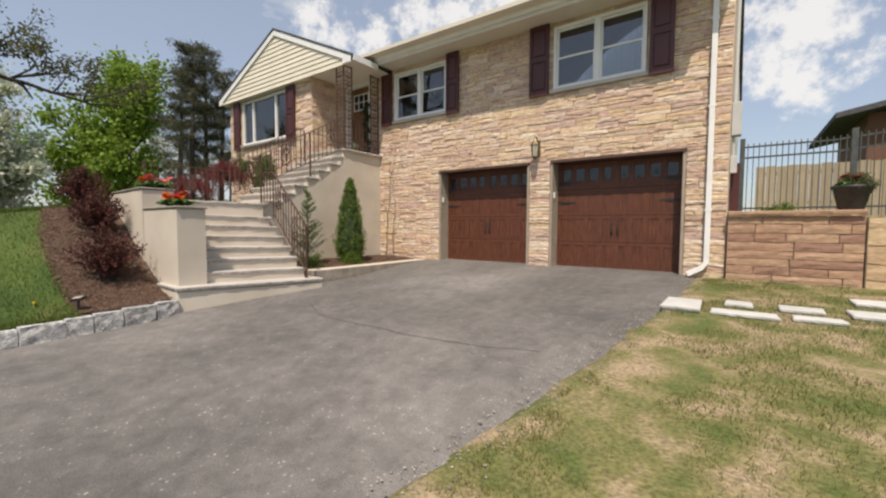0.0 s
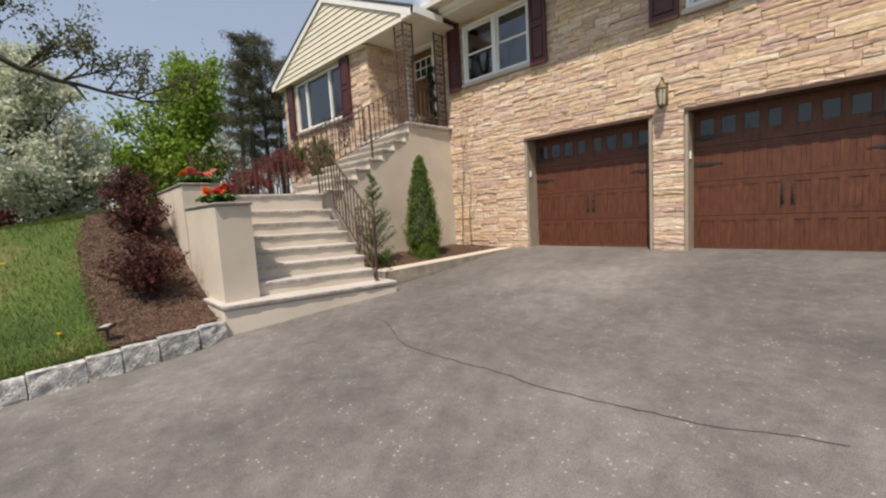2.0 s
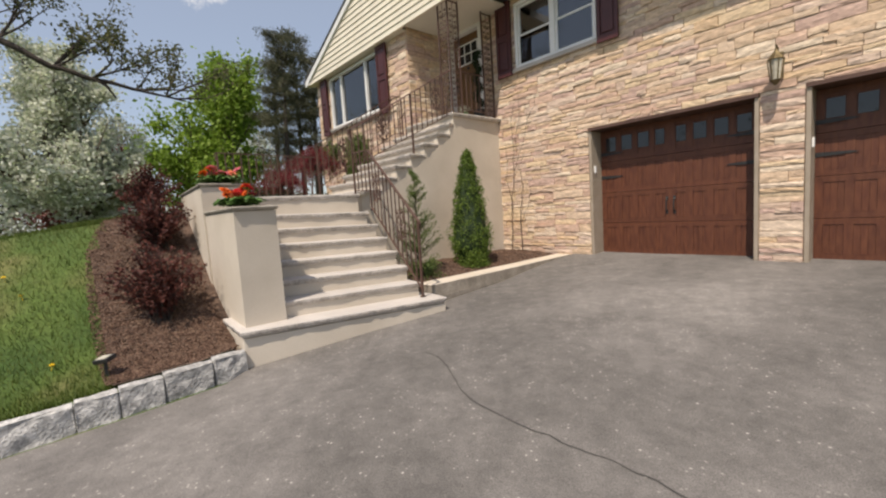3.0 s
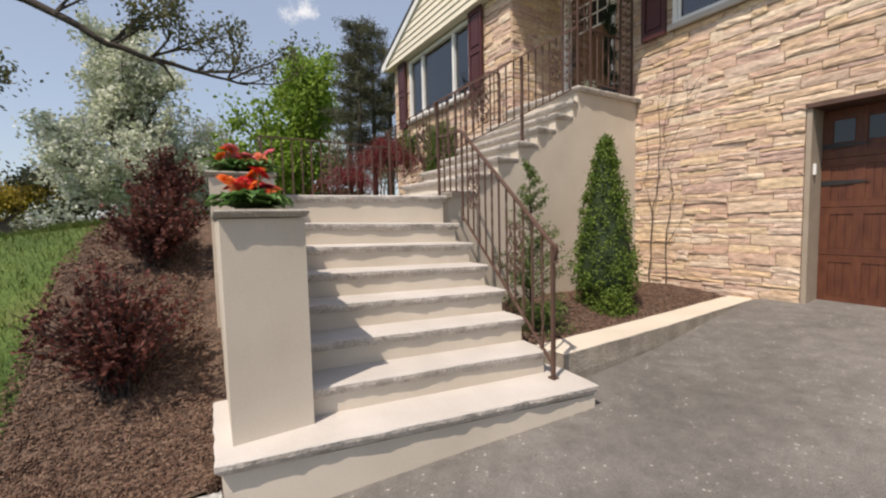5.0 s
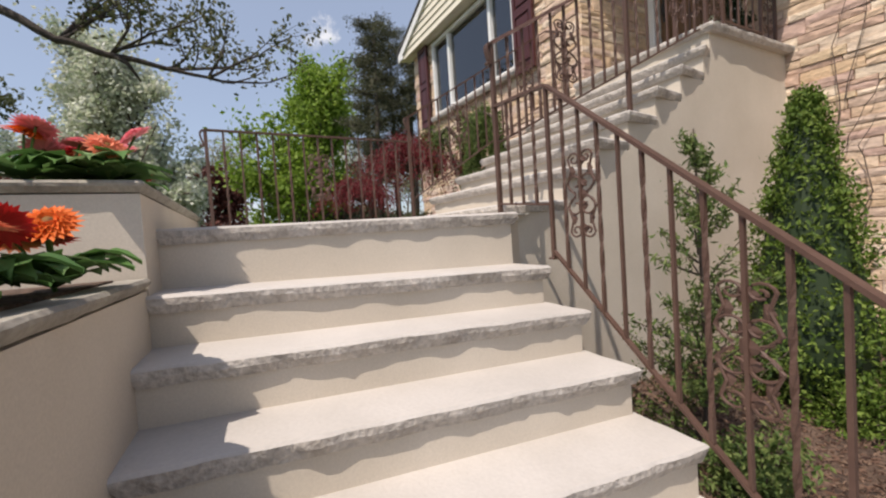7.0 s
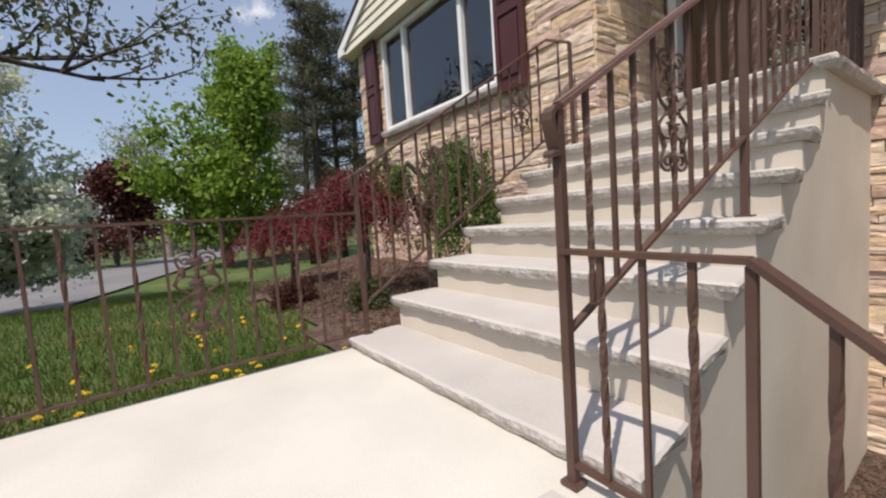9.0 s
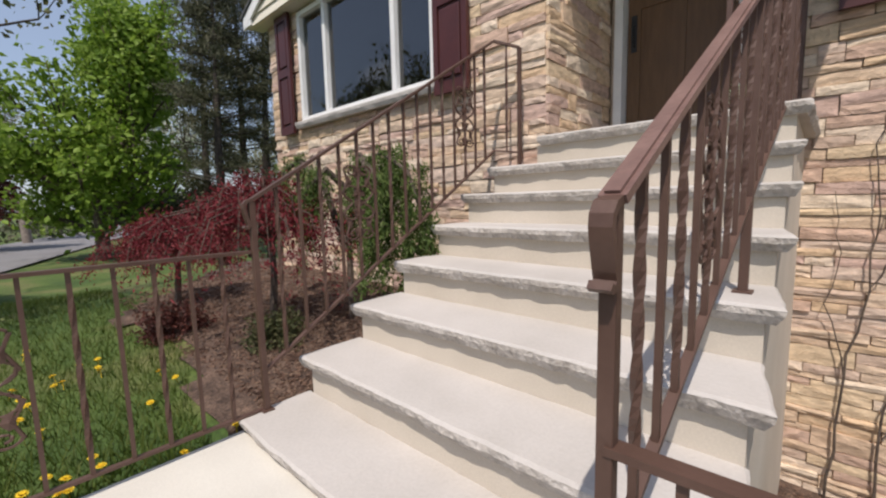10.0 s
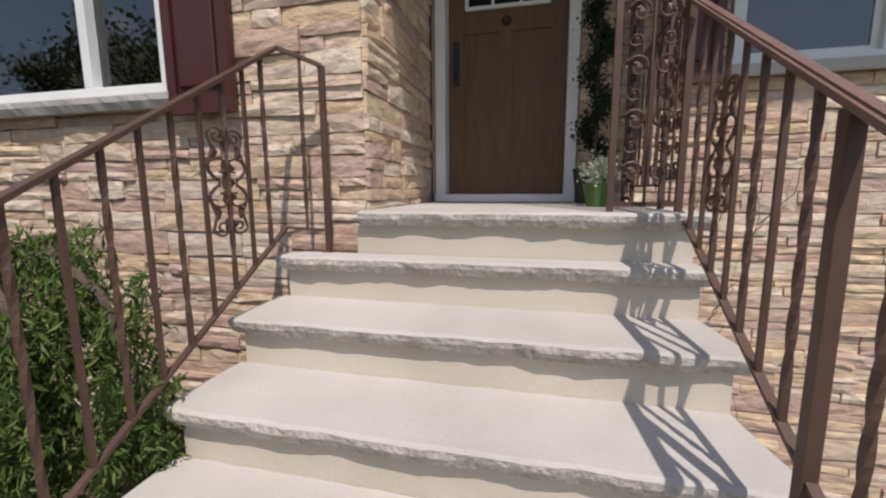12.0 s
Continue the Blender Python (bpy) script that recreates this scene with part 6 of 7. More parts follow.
def sparse_conifer(x, y, h, z, seed):
    rng, nr = random.Random(seed), np.random.default_rng(seed)
    t = empty("young_conifer", "thin young conifer with sparse sprays beside the railing", "evergreen shrub")
    bm = bmesh.new()
    C, S = [], []
    tube(bm, [(0, 0, -0.05), (0.01, 0.01, h * 0.5), (0.0, 0, h)], [0.018, 0.012, 0.003], 6)
    for i in range(70):
        v = rng.random() ** 1.1
        a = rng.uniform(0, 2 * math.pi)
        ln = (0.30 * (1 - v) ** 0.8 + 0.07) * rng.uniform(0.6, 1.1)
        p0 = Vector((0, 0, 0.06 + v * h * 0.92))
        p1 = p0 + Vector((math.cos(a) * ln, math.sin(a) * ln, ln * rng.uniform(0.4, 1.0)))
        tube(bm, [p0, p1], [0.006, 0.002], 4)
        for k in range(64):
            f = rng.uniform(0.15, 1.08)
            C.append(tuple(p0 + (p1 - p0) * f + Vector((rng.gauss(0, 0.018), rng.gauss(0, 0.018), rng.gauss(0, 0.02)))))
            S.append(rng.uniform(0.012, 0.026))
    part("branchwork", bm, M_BARK, t)["kind"] = "stuff"
    leaves_mesh("foliage", C, S, M_LEAF_JUN, nr, aspect=0.3, droop=-0.6, parent=t)
    t.location = (x, y, z)


sparse_conifer(-5.62, 5.05, 1.62, 1.08, 63)


def low_evergreen(x, y, r, h, z, seed, mat, label):
    rng, nr = random.Random(seed), np.random.default_rng(seed)
    t = empty("low_evergreen", label, "shrub")
    bm = bmesh.new()
    C, S = [], []
    for i in range(60):
        a, e = rng.uniform(0, 2 * math.pi), rng.uniform(0.1, 1.3)
        p = Vector((math.cos(a) * math.cos(e) * r, math.sin(a) * math.cos(e) * r, math.sin(e) * h)) * rng.uniform(0.7, 1)
        tube(bm, [(0, 0, -0.03), p * 0.5 + Vector((0, 0, 0.02)), p], [0.008, 0.005, 0.002], 4)
        for k in range(55):
            f = rng.uniform(0.45, 1.05)
            C.append(tuple(p * f + Vector((rng.gauss(0, 0.03), rng.gauss(0, 0.03), rng.gauss(0, 0.025)))))
            S.append(rng.uniform(0.011, 0.022))
    part("branchwork", bm, M_BARK, t)["kind"] = "stuff"
    leaves_mesh("foliage", C, S, mat, nr, aspect=0.45, parent=t)
    t.location = (x, y, z)


low_evergreen(-5.35, 4.95, 0.30, 0.38, 1.02, 65, M_LEAF_JUN, "low green evergreen at the foot of the railing")
low_evergreen(-5.38, 6.0, 0.26, 0.30, 1.07, 66, M_LEAF_ARB, "low bright evergreen growth at the arborvitae's foot")


def barberry(x, y, r, h, seed):
    rng, nr = random.Random(seed), np.random.default_rng(seed)
    t = empty("barberry", "purple red barberry bush with spiny arching stems in the mulch", "shrub", "barberry bushes")
    bm = bmesh.new()
    C, S = [], []
    for i in range(150):
        a = rng.uniform(0, 2 * math.pi)
        lean = rng.random() ** 0.8
        ln = h * rng.uniform(0.5, 1.12)
        top = Vector((math.cos(a) * r * lean, math.sin(a) * r * lean, ln * (1 - 0.35 * lean * lean)))
        mid = Vector((top.x * 0.35, top.y * 0.35, top.z * 0.6))
        tube(bm, [(rng.gauss(0, 0.04), rng.gauss(0, 0.04), -0.05), mid, top], [0.006, 0.005, 0.002], 4)
        for k in range(30):
            f = rng.uniform(0.15, 1.0)
            q = mid * (2 * f) if f < 0.5 else mid + (top - mid) * (2 * f - 1)
            C.append(tuple(q + Vector((rng.gauss(0, 0.018), rng.gauss(0, 0.018), rng.gauss(0, 0.02)))))
            S.append(rng.uniform(0.014, 0.032))
    part("branchwork", bm, M_DARKBARK, t)["kind"] = "stuff"
    leaves_mesh("foliage", C, S, M_LEAF_BARB, nr, aspect=0.55, parent=t)
    t.location = (x, y, ground_z(x, y))


barberry(-5.85, 1.80, 0.50, 0.78, 71)
barberry(-7.05, 1.98, 0.46, 0.70, 72)
barberry(-8.15, 2.05, 0.46, 0.72, 73)


def japanese_maple(x, y, seed, w=0.95, h=1.15):
    rng, nr = random.Random(seed), np.random.default_rng(seed)
    z = ground_z(x, y) + 0.02
    t = empty("japanese_maple", "crimson laceleaf maple with cascading branches in the mulch bed", "shrub", "laceleaf maples")
    bm = bmesh.new()
    C, S = [], []
    tb = tube(bmesh.new(), [(0, 0, -0.05), (0.05, 0.02, h * 0.3), (0.0, 0.05, h * 0.55)], [0.04, 0.03, 0.02], 6)
    for i in range(75):
        a = rng.uniform(0, 2 * math.pi)
        ln = w * rng.uniform(0.35, 1.0)
        top = h * rng.uniform(0.75, 1.0) * (1 - 0.25 * ln / w)
        d = Vector((math.cos(a), math.sin(a), 0))
        pts = [Vector((0, 0.05, h * 0.5)), d * ln * 0.4 + Vector((0, 0, top)), d * ln * 0.8 + Vector((0, 0, top * 0.93)), d * ln + Vector((0, 0, top * rng.uniform(0.45, 0.8)))]
        tube(bm, pts, [0.01, 0.007, 0.004, 0.002], 4)
        for k in range(130):
            f = rng.uniform(0.25, 1) * 3
            i0 = min(2, int(f))
            q = pts[i0] + (pts[i0 + 1] - pts[i0]) * (f - i0)
            C.append(tuple(q + Vector((rng.gauss(0, 0.05), rng.gauss(0, 0.05), rng.gauss(-0.02, 0.035)))))
            S.append(rng.uniform(0.012, 0.028))
    part("trunk", tb, M_BARK, t)
    part("branchwork", bm, M_BARK, t)["kind"] = "stuff"
    leaves_mesh("foliage", C, S, M_LEAF_RED, nr, aspect=0.3, droop=0.6, parent=t)
    t.location = (x, y, z)


japanese_maple(-9.6, 5.45, 81, 0.95, 1.5)
japanese_maple(-11.3, 5.2, 82, 0.8, 1.15)


def weeping_conifer(x, y, seed):
    rng, nr = random.Random(seed), np.random.default_rng(seed)
    z = ground_z(x, y)
    t = empty("weeping_conifer", "weeping conifer with drooping green curtains against the stone", "evergreen shrub")
    bm = bmesh.new()
    C, S = [], []
    arches = [[(-0.35, 0.0, -0.05), (-0.38, 0.02, 0.6), (-0.22, 0.0, 1.02), (0.08, -0.04, 1.14), (0.34, -0.08, 1.0), (0.48, -0.10, 0.7)],
              [(-0.36, -0.02, 0.5), (-0.52, -0.08, 0.98), (-0.80, -0.10, 1.16), (-1.05, -0.12, 1.08), (-1.18, -0.14, 0.9)],
              [(-0.22, 0, 1.0), (-0.02, -0.14, 1.12), (0.20, -0.22, 0.98), (0.30, -0.26, 0.7)],
              [(-0.30, 0, 0.9), (-0.34, -0.18, 1.06), (-0.42, -0.30, 0.92), (-0.44, -0.34, 0.7)]]
    for pts in arches:
        tube(bm, pts, [0.028, 0.025, 0.02, 0.016, 0.012, 0.006][:len(pts)], 6)
        V = [Vector(p) for p in pts]
        for i in range(58 if len(pts) > 5 else 26):
            f = rng.uniform(1.0, len(V) - 1.01)
            i0 = max(1, min(len(V) - 2, int(f)))
            q = V[i0] + (V[i0 + 1] - V[i0]) * (f - i0) + Vector((rng.gauss(0, 0.045), rng.gauss(0, 0.06), rng.uniform(-0.02, 0.05)))
            ln = rng.uniform(0.22, 0.62) * (1.15 if q.x > -0.05 else 0.6)
            sway = Vector((rng.gauss(0, 0.05), rng.gauss(0, 0.05), 0))
            for k in range(int(330 * ln)):
                s = rng.random()
                C.append((q.x + sway.x * s + rng.gauss(0, 0.020), q.y + sway.y * s + rng.gauss(0, 0.020), max(0.03, q.z - ln * s + 0.02)))
                S.append(rng.uniform(0.014, 0.030))
    part("trunk", bm, M_BARK, t)
    leaves_mesh("foliage", C, S, M_LEAF_WEEP, nr, aspect=0.22, droop=1.2, parent=t)
    t.location = (x, y, z)
    t.scale = (1.25, 1.1, 1.22)


weeping_conifer(-8.80, 6.0, 85)
low_evergreen(-10.4, 4.95, 0.32, 0.34, ground_z(-10.4, 4.95), 87, M_LEAF_BARB, "low bronze shrub in the mulch bed")
low_evergreen(-9.3, 5.35, 0.28, 0.30, ground_z(-9.3, 5.35), 88, M_LEAF_OAK, "low olive green shrub in the mulch bed")


def wall_vine():
    rng = random.Random(91)
    t = empty("bare_vine", "bare woody vine climbing the stone wall", "vine")
    for path in (((-6.14, 1.12), (-6.10, 1.9), (-6.02, 2.6), (-5.98, 3.1), (-6.02, 3.7), (-5.9, 4.2)), ((-5.99, 2.75), (-5.86, 3.05), (-5.70, 3.35), (-5.62, 3.75), (-5.66, 4.1)),
                 ((-5.90, 1.13), (-5.88, 1.9), (-5.80, 2.4), (-5.86, 2.8), (-5.74, 3.1)), ((-6.08, 2.1), (-6.2, 2.6), (-6.16, 3.1), (-6.24, 3.5)), ((-5.88, 1.7), (-5.7, 2.0), (-5.62, 2.3), (-5.66, 2.6)),
                 ((-5.62, 3.7), (-5.45, 3.9), (-5.4, 4.2)), ((-5.98, 3.2), (-5.8, 3.9), (-5.84, 4.4))):
        V = []
        for (a, b), (c, d) in zip(path, path[1:]):
            for k in range(4):
                V.append((a + (c - a) * k / 4 + rng.gauss(0, 0.010), F - 0.055 + rng.gauss(0, 0.006), b + (d - b) * k / 4))
        r0 = 0.010 if path[0][1] < 1.2 else 0.0055
        part("stem", tube(bmesh.new(), V, [r0 * (1 - 0.75 * k / len(V)) for k in range(len(V))], 5), M_BARK, t)


wall_vine()


# flowers in the planters
FLOWER = {}
for nm, c in (("red", (0.55, 0.02, 0.02)), ("orange", (0.75, 0.16, 0.02)), ("coral", (0.80, 0.25, 0.14)), ("crimson", (0.32, 0.01, 0.03)), ("pink", (0.75, 0.22, 0.26))):
    FLOWER[nm] = leaf_mat("petal_" + nm, tuple(v * 0.85 for v in c), c, tuple(min(1, v * 1.2 + 0.02) for v in c), 0.25)
M_EYE = surface("flower_eye", [(0.10, 0.04, 0.01), (0.25, 0.12, 0.02)], 60, 0.8, 0.4, 100)


def gerbera(x, y, z, colours, seed, label):
    rng, nr = random.Random(seed), np.random.default_rng(seed)
    t = empty("gerbera_plant", label, "flowering plant", "planter flowers")
    bm = bmesh.new()
    for i in range(22):
        a, ln = rng.uniform(0, 2 * math.pi), rng.uniform(0.10, 0.20)
        d, s = Vector((math.cos(a), math.sin(a), 0)), Vector((-math.sin(a), math.cos(a), 0))
        rise = rng.uniform(0.02, 0.09)
        rows = []
        for j in range(6):
            f = j / 5
            wdt = 0.056 * math.sin(math.pi * (0.12 + 0.86 * f)) * (1 + 0.2 * math.sin(j * 2.5))
            c = d * (ln * f) + Vector((0, 0, rise * math.sin(f * 2.6) + 0.01))
            rows.append([bm.verts.new(c - s * wdt + Vector((0, 0, 0.012))), bm.verts.new(c), bm.verts.new(c + s * wdt + Vector((0, 0, 0.012)))])
        for p, q in zip(rows, rows[1:]):
            bm.faces.new((p[0], p[1], q[1], q[0]))
            bm.faces.new((p[1], p[2], q[2], q[1]))
    part("leaves", bm, M_GREEN_PLANT, t, smooth=True)
    for nm in colours:
        a, rr = rng.uniform(0, 2 * math.pi), rng.uniform(0.02, 0.09)
        h = rng.uniform(0.11, 0.21)
        c = Vector((math.cos(a) * rr, math.sin(a) * rr, h))
        bm = bmesh.new()
        tube(bm, [(0, 0, 0), c * 0.6, c], 0.004, 5)
        part("stem", bm, M_GREEN_PLANT, t)
        m = pose(*c, rng.uniform(-10, 55), rng.uniform(-25, 25), rng.uniform(0, 360))
        bm = bmesh.new()
        for layer, (n, rad, lift) in enumerate(((22, 0.070, 0.002), (20, 0.058, 0.012), (16, 0.042, 0.020), (12, 0.026, 0.024))):
            for k in range(n):
                b = 2 * math.pi * k / n + layer * 0.2
                dd, ss = Vector((math.cos(b), math.sin(b), 0)), Vector((-math.sin(b), math.cos(b), 0))
                q = [dd * 0.006 + Vector((0, 0, lift * 0.5)), dd * rad * 0.6 + ss * 0.0105 + Vector((0, 0, lift)), dd * rad + Vector((0, 0, lift * 0.6 + rng.uniform(-0.004, 0.004))), dd * rad * 0.6 - ss * 0.0105 + Vector((0, 0, lift))]
                bm.faces.new([bm.verts.new(m @ v) for v in q])
        head = part("flower_head", bm, FLOWER[nm], t, nm + " petals")
        bm = bmesh.new()
        bmesh.ops.create_uvsphere(bm, u_segments=10, v_segments=6, radius=0.014, matrix=m @ Matrix.Translation((0, 0, 0.012)) @ Matrix.Diagonal((1, 1, 0.5, 1)))
        part("eye", bm, M_EYE, head)
    t.location = (x, y, z)


part("soil", prism(bmesh.new(), [(-4.94, 2.40), (-4.96, 2.66), (-6.16, 2.75), (-6.16, 2.44)], 2.17, 2.207), M_MULCH, planter_low)
part("soil", prism(bmesh.new(), [(-6.32, 2.42), (-6.32, 2.76), (-8.15, 2.86), (-8.15, 2.55)], 2.46, 2.547), M_MULCH, planter_high)
for i, (x, y, cs) in enumerate(((-5.20, 2.55, ("red", "crimson", "red")), (-5.27, 2.50, ("orange", "orange", "coral", "red")), (-5.42, 2.60, ("red", "coral", "crimson", "crimson")), (-5.52, 2.50, ("orange", "red", "orange")), (-5.66, 2.66, ("crimson", "coral", "red")), (-5.82, 2.58, ("red", "orange", "crimson")), (-5.95, 2.72, ("red", "coral", "orange")))):
    gerbera(x + 0.09, y - 0.03, 2.205, cs, 300 + i, "gerbera with " + " and ".join(dict.fromkeys(cs)) + " blooms in the low planter")
for i, (x, y, cs) in enumerate(((-6.33, 2.66, ("red", "pink", "pink")), (-6.42, 2.80, ("pink", "coral", "red")), (-6.28, 2.56, ("orange", "pink")), (-6.26, 2.79, ("pink", "coral")), (-6.55, 2.6, ("orange", "red")), (-6.75, 2.70, ("red",)), (-7.1, 2.74, ("crimson", "red")))):
    gerbera(x - 0.09, y - 0.06, 2.545, cs, 330 + i, "gerbera with " + " and ".join(dict.fromkeys(cs)) + " blooms in the tall planter")
gerbera(2.90, 8.1, 2.49, ("red", "red"), 350, "red flowering plant in the dark planter")
low_evergreen(2.98, 8.14, 0.24, 0.26, 2.47, 351, M_LEAF_OAK, "trailing olive foliage in the dark planter")
low_evergreen(2.15, 8.45, 0.30, 0.26, 2.07, 352, M_LEAF_ARB, "low bright green plant on the terrace")


def topiary():
    rng, nr = random.Random(95), np.random.default_rng(95)
    x, y = -6.66, 7.72
    t = empty("spiral_topiary", "dark spiral topiary in a pot beside the front door", "potted plant")
    bm = bmesh.new()
    bmesh.ops.create_cone(bm, cap_ends=True, segments=18, radius1=0.10, radius2=0.13, depth=0.22, matrix=pose(x, y, PORCH + 0.114))
    part("pot", bm, M_BLACK, t)
    part("stem", tube(bmesh.new(), [(x, y, PORCH + 0.2), (x, y, PORCH + 1.35)], 0.012, 6), M_BARK, t)
    C, S = [], []
    for i in range(5200):
        v = rng.random()
        a = v * 2 * math.pi * 3.2
        r = 0.085 * (1 - 0.55 * v)
        C.append((x + math.cos(a) * r * 0.8 + rng.gauss(0, 0.035), y + math.sin(a) * r * 0.8 + rng.gauss(0, 0.035), PORCH + 0.30 + v * 1.1 + rng.gauss(0, 0.028)))
        S.append(rng.uniform(0.008, 0.016))
    leaves_mesh("foliage", C, S, M_LEAF_DARK, nr, parent=t)
    p = empty("white_flower_pot", "small green pot of white flowers by the iron column", "potted plant")
    bm = bmesh.new()
    bmesh.ops.create_cone(bm, cap_ends=True, segments=16, radius1=0.06, radius2=0.085, depth=0.12, matrix=pose(-6.68, 7.28, PORCH + 0.064))
    part("pot", bm, M_GREEN_PLANT, p)
    C = nr.normal(size=(500, 3)) * np.array([0.045, 0.045, 0.035]) + np.array([-6.68, 7.28, PORCH + 0.19])
    leaves_mesh("flower_mass", C, nr.uniform(0.008, 0.016, 500), M_BLOSSOM, nr, parent=p)["kind"] = "stuff"


topiary()


# ---- grass, dandelions and mulch chips ----
def blades(name, pts, hmin, hmax, mat, seed, label):
    nr = np.random.default_rng(seed)
    P = np.asarray(pts)
    n = len(P)
    a = nr.uniform(0, 2 * np.pi, n)
    h = nr.uniform(hmin, hmax, n)
    w = 0.0035
    s = np.stack([np.cos(a) * w, np.sin(a) * w, np.zeros(n)], axis=1)
    tip = np.stack([nr.normal(size=n) * 0.4 * h, nr.normal(size=n) * 0.4 * h, h], axis=1)
    v = np.stack([P - s, P + s, P + tip], axis=1).reshape(-1, 3)
    me = bpy.data.meshes.new(name)
    me.from_pydata(v.tolist(), [], np.arange(3 * n).reshape(n, 3).tolist())
    me.materials.append(mat)
    return tagged(new(name, me), label, "grass", kind="stuff")


M_BLADE = leaf_mat("grass_blade", (0.042, 0.076, 0.009), (0.074, 0.115, 0.017), (0.14, 0.16, 0.036), 0.3)
M_BLADE_DRY = leaf_mat("dry_grass_blade", (0.085, 0.12, 0.02), (0.15, 0.165, 0.042), (0.26, 0.22, 0.10), 0.3)
rng = random.Random(5)


def in_left_bed(x, y):
    return y > 1.31 + 0.05 * math.sin(x * 1.3) + max(0, -7.2 - x) * 0.2


pts = []
while len(pts) < 52000:
    x = -4.86 - 6.6 * rng.random() ** 1.6
    y = rng.uniform(-3.5, 2.6)
    if not in_left_bed(x, y) and x < kerb_x(y) - 0.08:
        pts.append((x, y, ground_z(x, y) - 0.004))
blades("lawn_blades", pts, 0.035, 0.085, M_BLADE, 6, "short green lawn grass on the slope")
pts = []
while len(pts) < 42000:
    x = -8.22 - 7.0 * rng.random() ** 1.7
    y = rng.uniform(1.0, 5.0)
    if not y > 4.72 + 0.15 * math.sin(x * 1.7) + max(0, -11.5 - x) * 0.9:
        pts.append((x, y, ground_z(x, y) - 0.004))
blades("lawn_blades", pts, 0.035, 0.10, M_BLADE, 7, "green lawn grass beside the landing")
pts = []
while len(pts) < 46000:
    y = -0.5 + 8.2 * rng.random()
    x = edge_x(y) - 0.03 + (4.5 * rng.random() ** 1.5)
    if noise.noise((x * 1.3, y * 1.3, 5)) + 0.5 * noise.noise((x * 4, y * 4, 8)) > -0.22 + (0.25 if x < edge_x(y) + 0.25 else 0) and x < 4.6 and y < 7.8:
        pts.append((x, y, ground_z(x, y) + 0.004))
blades("dry_lawn_blades", pts, 0.02, 0.055, M_BLADE_DRY, 8, "thin yellow green grass on dry soil")

M_DANDELION = surface("dandelion_yellow", [(0.75, 0.50, 0.01), (0.85, 0.62, 0.03)], 60, 0.8, 0.3, 200)
bm = bmesh.new()
for k in range(14):
    a = 2 * math.pi * k / 14
    for rr, zz in ((0.022, 0.0), (0.014, 0.006)):
        d, s = Vector((math.cos(a), math.sin(a), 0)), Vector((-math.sin(a), math.cos(a), 0))
        bm.faces.new([bm.verts.new(v) for v in (Vector((0, 0, 0.055)), d * rr * 0.7 + s * 0.004 + Vector((0, 0, 0.058 + zz)), d * rr + Vector((0, 0, 0.056 + zz)), d * rr * 0.7 - s * 0.004 + Vector((0, 0, 0.058 + zz)))])
tube(bm, [(0, 0, -0.01), (0.002, 0.001, 0.057)], 0.0025, 4)
first = tagged(mesh_ob("dandelion", bm, M_DANDELION), "yellow dandelion flower in the lawn", "flower", "dandelions")
spots = []
while len(spots) < 70:
    if rng.random() < 0.8:
        x, y = -8.28 - 2.8 * rng.random() ** 1.8, rng.uniform(2.8, 4.75)
    else:
        x, y = -5.1 - 2.5 * rng.random(), rng.uniform(-0.8, 1.0)
    spots.append((x, y))
first.matrix_basis = pose(*spots[0], ground_z(*spots[0]))
for x, y in spots[1:]:
    copy_thing(first, pose(x, y, ground_z(x, y), rng.uniform(-20, 20), rng.uniform(-20, 20), rng.uniform(0, 360)))


def chips(name, pts, seed, label):
    nr = np.random.default_rng(seed)
    P = np.asarray(pts)
    n = len(P)
    d = nr.normal(size=(n, 3)) * np.array([1, 1, 0.25])
    d /= np.linalg.norm(d, axis=1, keepdims=True)
    w = np.cross(d, nr.normal(size=(n, 3)))
    w /= np.linalg.norm(w, axis=1, keepdims=True)
    L = nr.uniform(0.006, 0.022, (n, 1))
    W = nr.uniform(0.003, 0.006, (n, 1))
    a, b, c, e = P - d * L - w * W, P + d * L - w * W * 0.6, P + d * L * 0.9 + w * W, P - d * L * 0.8 + w * W
    t = P + np.array([0, 0, 0.008])
    v = np.stack([a, b, c, e, t], axis=1).reshape(-1, 3)
    f = []
    for i in range(n):
        k = 5 * i
        f += [(k, k + 1, k + 4), (k + 1, k + 2, k + 4), (k + 2, k + 3, k + 4), (k + 3, k, k + 4)]
    me = bpy.data.meshes.new(name)
    me.from_pydata(v.tolist(), [], f)
    me.materials.append(M_CHIP)
    return tagged(new(name, me), label, "mulch", kind="stuff")


M_CHIP = leaf_mat("mulch_chip", (0.06, 0.034, 0.026), (0.15, 0.088, 0.062), (0.22, 0.148, 0.105), 0.02, 0.95)
pts = []
while len(pts) < 15000:
    x, y = -4.86 - 3.7 * rng.random() ** 1.4, rng.uniform(1.0, 2.28)
    if in_left_bed(x, y + 0.04):
        pts.append((x, y, ground_z(x, y) + 0.036 + 0.02 * noise.noise((x * 4, y * 4, 0))))
chips("mulch_chips", pts, 9, "loose bark chips on the sloping bed")
pts = []
for i in range(7000):
    x, y = rng.uniform(-6.4, -5.07), rng.uniform(4.5, 7.9)
    pts.append((x, y, 1.083 + 0.02 * noise.noise((x * 3, y * 3, 0)) + 0.06 * smooth(-5.0, -5.9, x)))
for i in range(12000):
    x, y = -8.22 - 4.4 * rng.random() ** 1.5, rng.uniform(4.85, 6.8)
    pts.append((x, y, ground_z(x, y) + 0.036 + 0.03 * noise.noise((x * 3, y * 3, 0))))
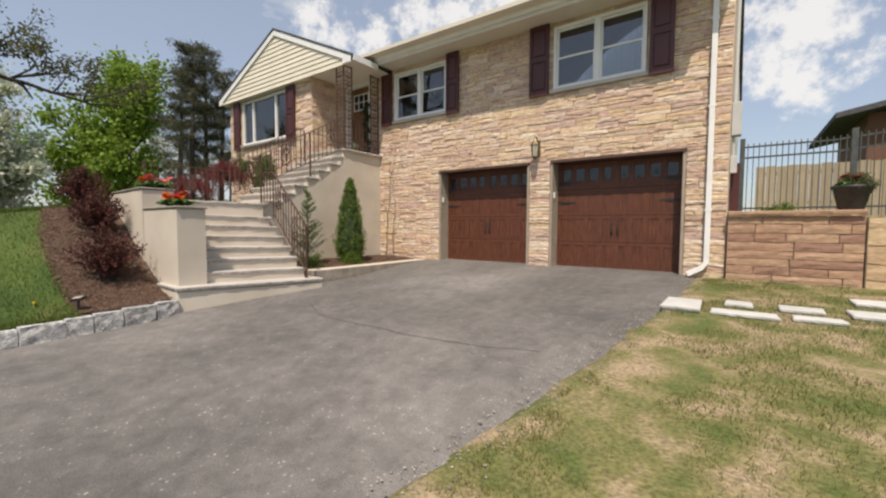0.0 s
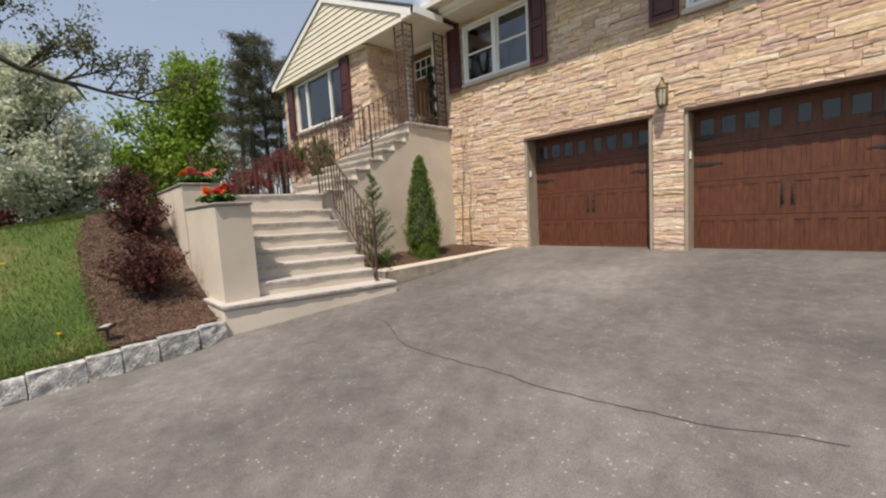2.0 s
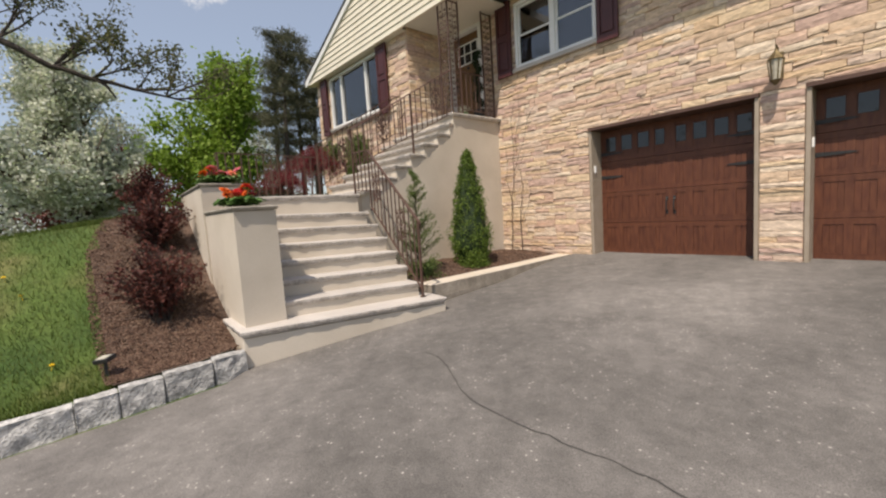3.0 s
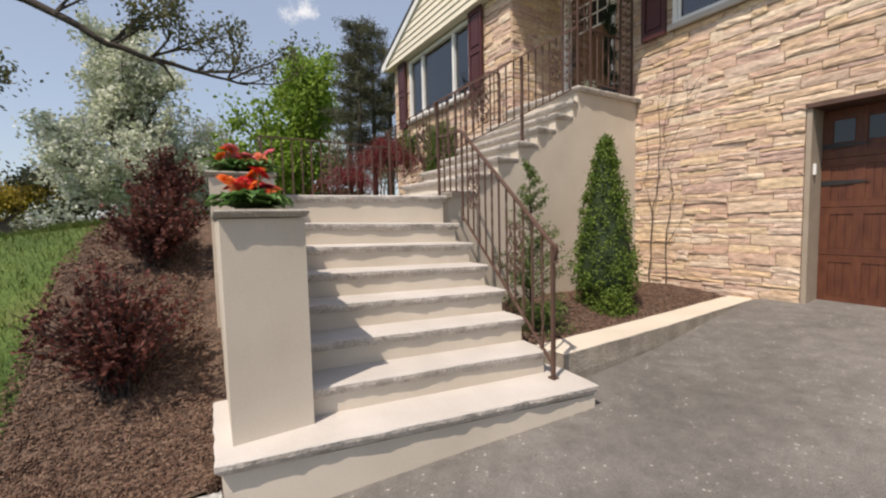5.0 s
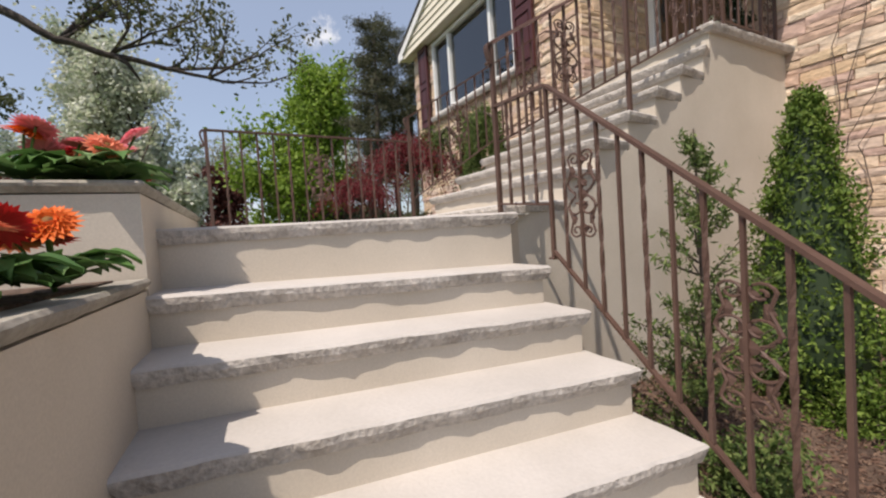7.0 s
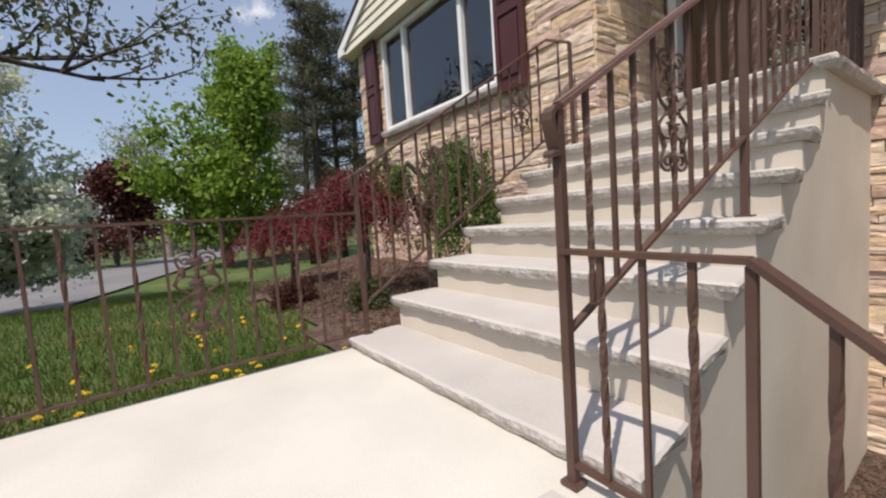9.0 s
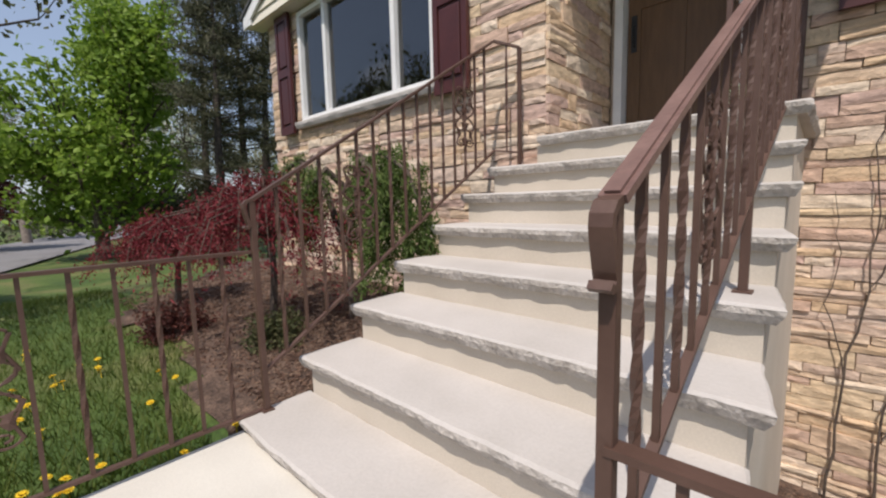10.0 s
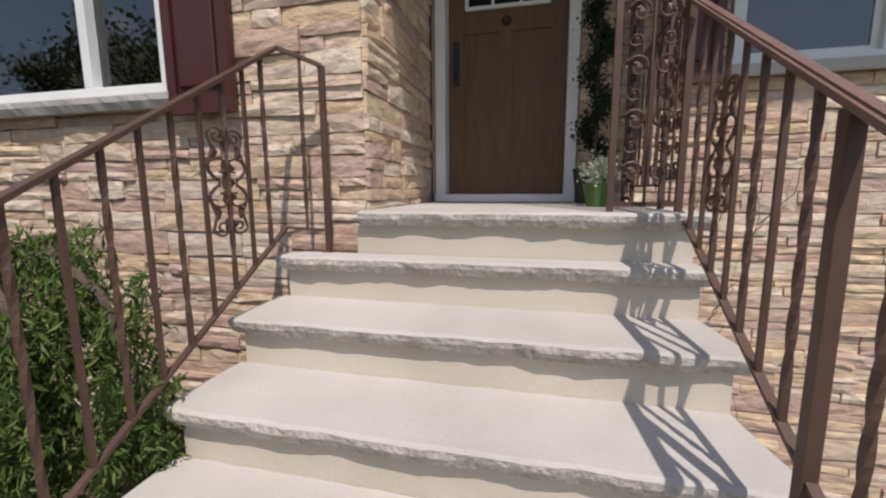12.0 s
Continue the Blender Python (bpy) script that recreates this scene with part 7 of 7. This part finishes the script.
chips("mulch_chips", pts, 10, "loose bark chips in the level beds")

# crumbled stone along the edge of the driveway
M_GRAVEL = leaf_mat("edge_gravel", (0.16, 0.14, 0.12), (0.28, 0.25, 0.21), (0.42, 0.38, 0.32), 0.02, 0.95)
nr = np.random.default_rng(31)
verts, faces = [], []
for i in range(2200):
    y = nr.uniform(-2.5, 7.8)
    x = lawn_x(y) + nr.normal() * 0.12 + 0.03
    s = nr.uniform(0.003, 0.009) * (1.6 if nr.random() < 0.06 else 1)
    z = drive_z(y) + 0.018 + (0.010 if x > lawn_x(y) + 0.03 else 0.0)
    k = len(verts)
    q = nr.uniform(0.7, 1.3, 6) * s
    verts += [(x + q[0], y, z), (x, y + q[1], z), (x - q[2], y, z), (x, y - q[3], z), (x, y, z + q[4] * 0.7), (x, y, z - s * 0.5)]
    faces += [(k, k + 1, k + 4), (k + 1, k + 2, k + 4), (k + 2, k + 3, k + 4), (k + 3, k, k + 4), (k + 1, k, k + 5), (k + 2, k + 1, k + 5), (k + 3, k + 2, k + 5), (k, k + 3, k + 5)]
me = bpy.data.meshes.new("edge_gravel")
me.from_pydata(verts, [], faces)
me.materials.append(M_GRAVEL)
tagged(new("edge_gravel", me), "loose pale gravel along the crumbling asphalt edge", "gravel", kind="stuff")


# ---- curtains and blinds behind the glass ----
def curtain(x0, x1, z0, z1, y, label, amp=0.02):
    bm = bmesh.new()
    n = int((x1 - x0) / 0.018)
    rows = []
    for z in (z0, z1):
        rows.append([bm.verts.new((x0 + (x1 - x0) * i / n, y + amp * math.sin(i * 0.9) + 0.4 * amp * math.sin(i * 0.37), z)) for i in range(n + 1)])
    back = [[bm.verts.new(v.co + Vector((0, 0.004, 0))) for v in r] for r in rows]
    for a, s in ((rows, 1), (back, -1)):
        for i in range(n):
            q = (a[0][i], a[0][i + 1], a[1][i + 1], a[1][i])
            bm.faces.new(q if s > 0 else q[::-1])
    for i in range(n):
        bm.faces.new((rows[0][i], back[0][i], back[0][i + 1], rows[0][i + 1]))
        bm.faces.new((rows[1][i], rows[1][i + 1], back[1][i + 1], back[1][i]))
    return tagged(mesh_ob("curtain", bm, M_CURTAIN, smooth=True), label, "curtain", "window curtains")


curtain(-1.50, 0.15, 4.62, 5.98, F + 0.24, "pale sheer curtain hanging behind the sash window")
curtain(-11.30, -10.80, 4.42, 5.90, WF + 0.34, "grey drape drawn behind the narrow side light")
curtain(-9.46, -8.95, 4.42, 5.90, WF + 0.34, "grey drape drawn behind the narrow side light")
bl = empty("window_blind", "half lowered grey slatted blind behind the sash window", "window blind")
for k in range(16):
    z = 5.88 - 0.036 * k
    part("slat", boxes((-5.82, -4.23, F + 0.335, F + 0.365, z - 0.03, z)), M_CURTAIN, bl)
part("head_rail", boxes((-5.82, -4.23, F + 0.32, F + 0.38, 5.885, 5.93)), M_WHITE, bl)
ceiling_upper = tagged(mesh_ob("ceiling_upper", boxes((-11.87, 1.2, 7.1, 16.99, 6.12, 6.2)), M_SOFFIT), "plain upper room ceiling", "ceiling", kind="structure")
wall_inner = tagged(mesh_ob("wall_inner", boxes((-11.87, 1.2, 11.6, 11.7, 3.81, 6.11)), M_CURTAIN), "plain inner wall of the rooms", "wall", kind="structure")

# ---- facing stones ----
FRONT_HOLES = [(a - 0.01, b + 0.01, 0.95, GTOP + 0.02) for a, b in GARAGES] + [(W2[0] - 0.01, W2[1] + 0.01, W2[2] - 0.06, W2[3] + 0.01), (W3[0] - 0.01, W3[1] + 0.01, W3[2] - 0.06, W3[3] + 0.01),
               (DOOR[0] - 0.06, DOOR[1] + 0.01, 3.7, DOOR[3] + 0.2)]
M_FRONT = Matrix.Translation((0, F + 0.022, 0))
lay_stones(wall_front, [s for s in ledge_layout(-7.80, 1.45, 1.0, 6.02, FRONT_HOLES, 11) if not (s[1] < -6.40 and s[3] < PORCH)], M_FRONT, lambda a, b, c, d: a < -4.35 and d < 4.5, 12)
lay_stones(wall_wing, ledge_layout(-12.12, -7.83, 2.2, 5.86, [(WIN[0] - 0.01, WIN[1] + 0.01, WIN[2] - 0.08, WIN[3] + 0.1)], 21), Matrix.Translation((0, WF + 0.022, 0)), lambda a, b, c, d: a > -9.6 and d < 5.3, 22)
M_SIDE = Matrix.Translation((-7.832, WF + 0.0, 0)) @ Matrix.Rotation(radians(90), 4, "Z")
lay_stones(wall_porch_side, ledge_layout(0.0, F - WF, 3.7, 5.92, [], 31), M_SIDE, lambda a, b, c, d: True, 32)
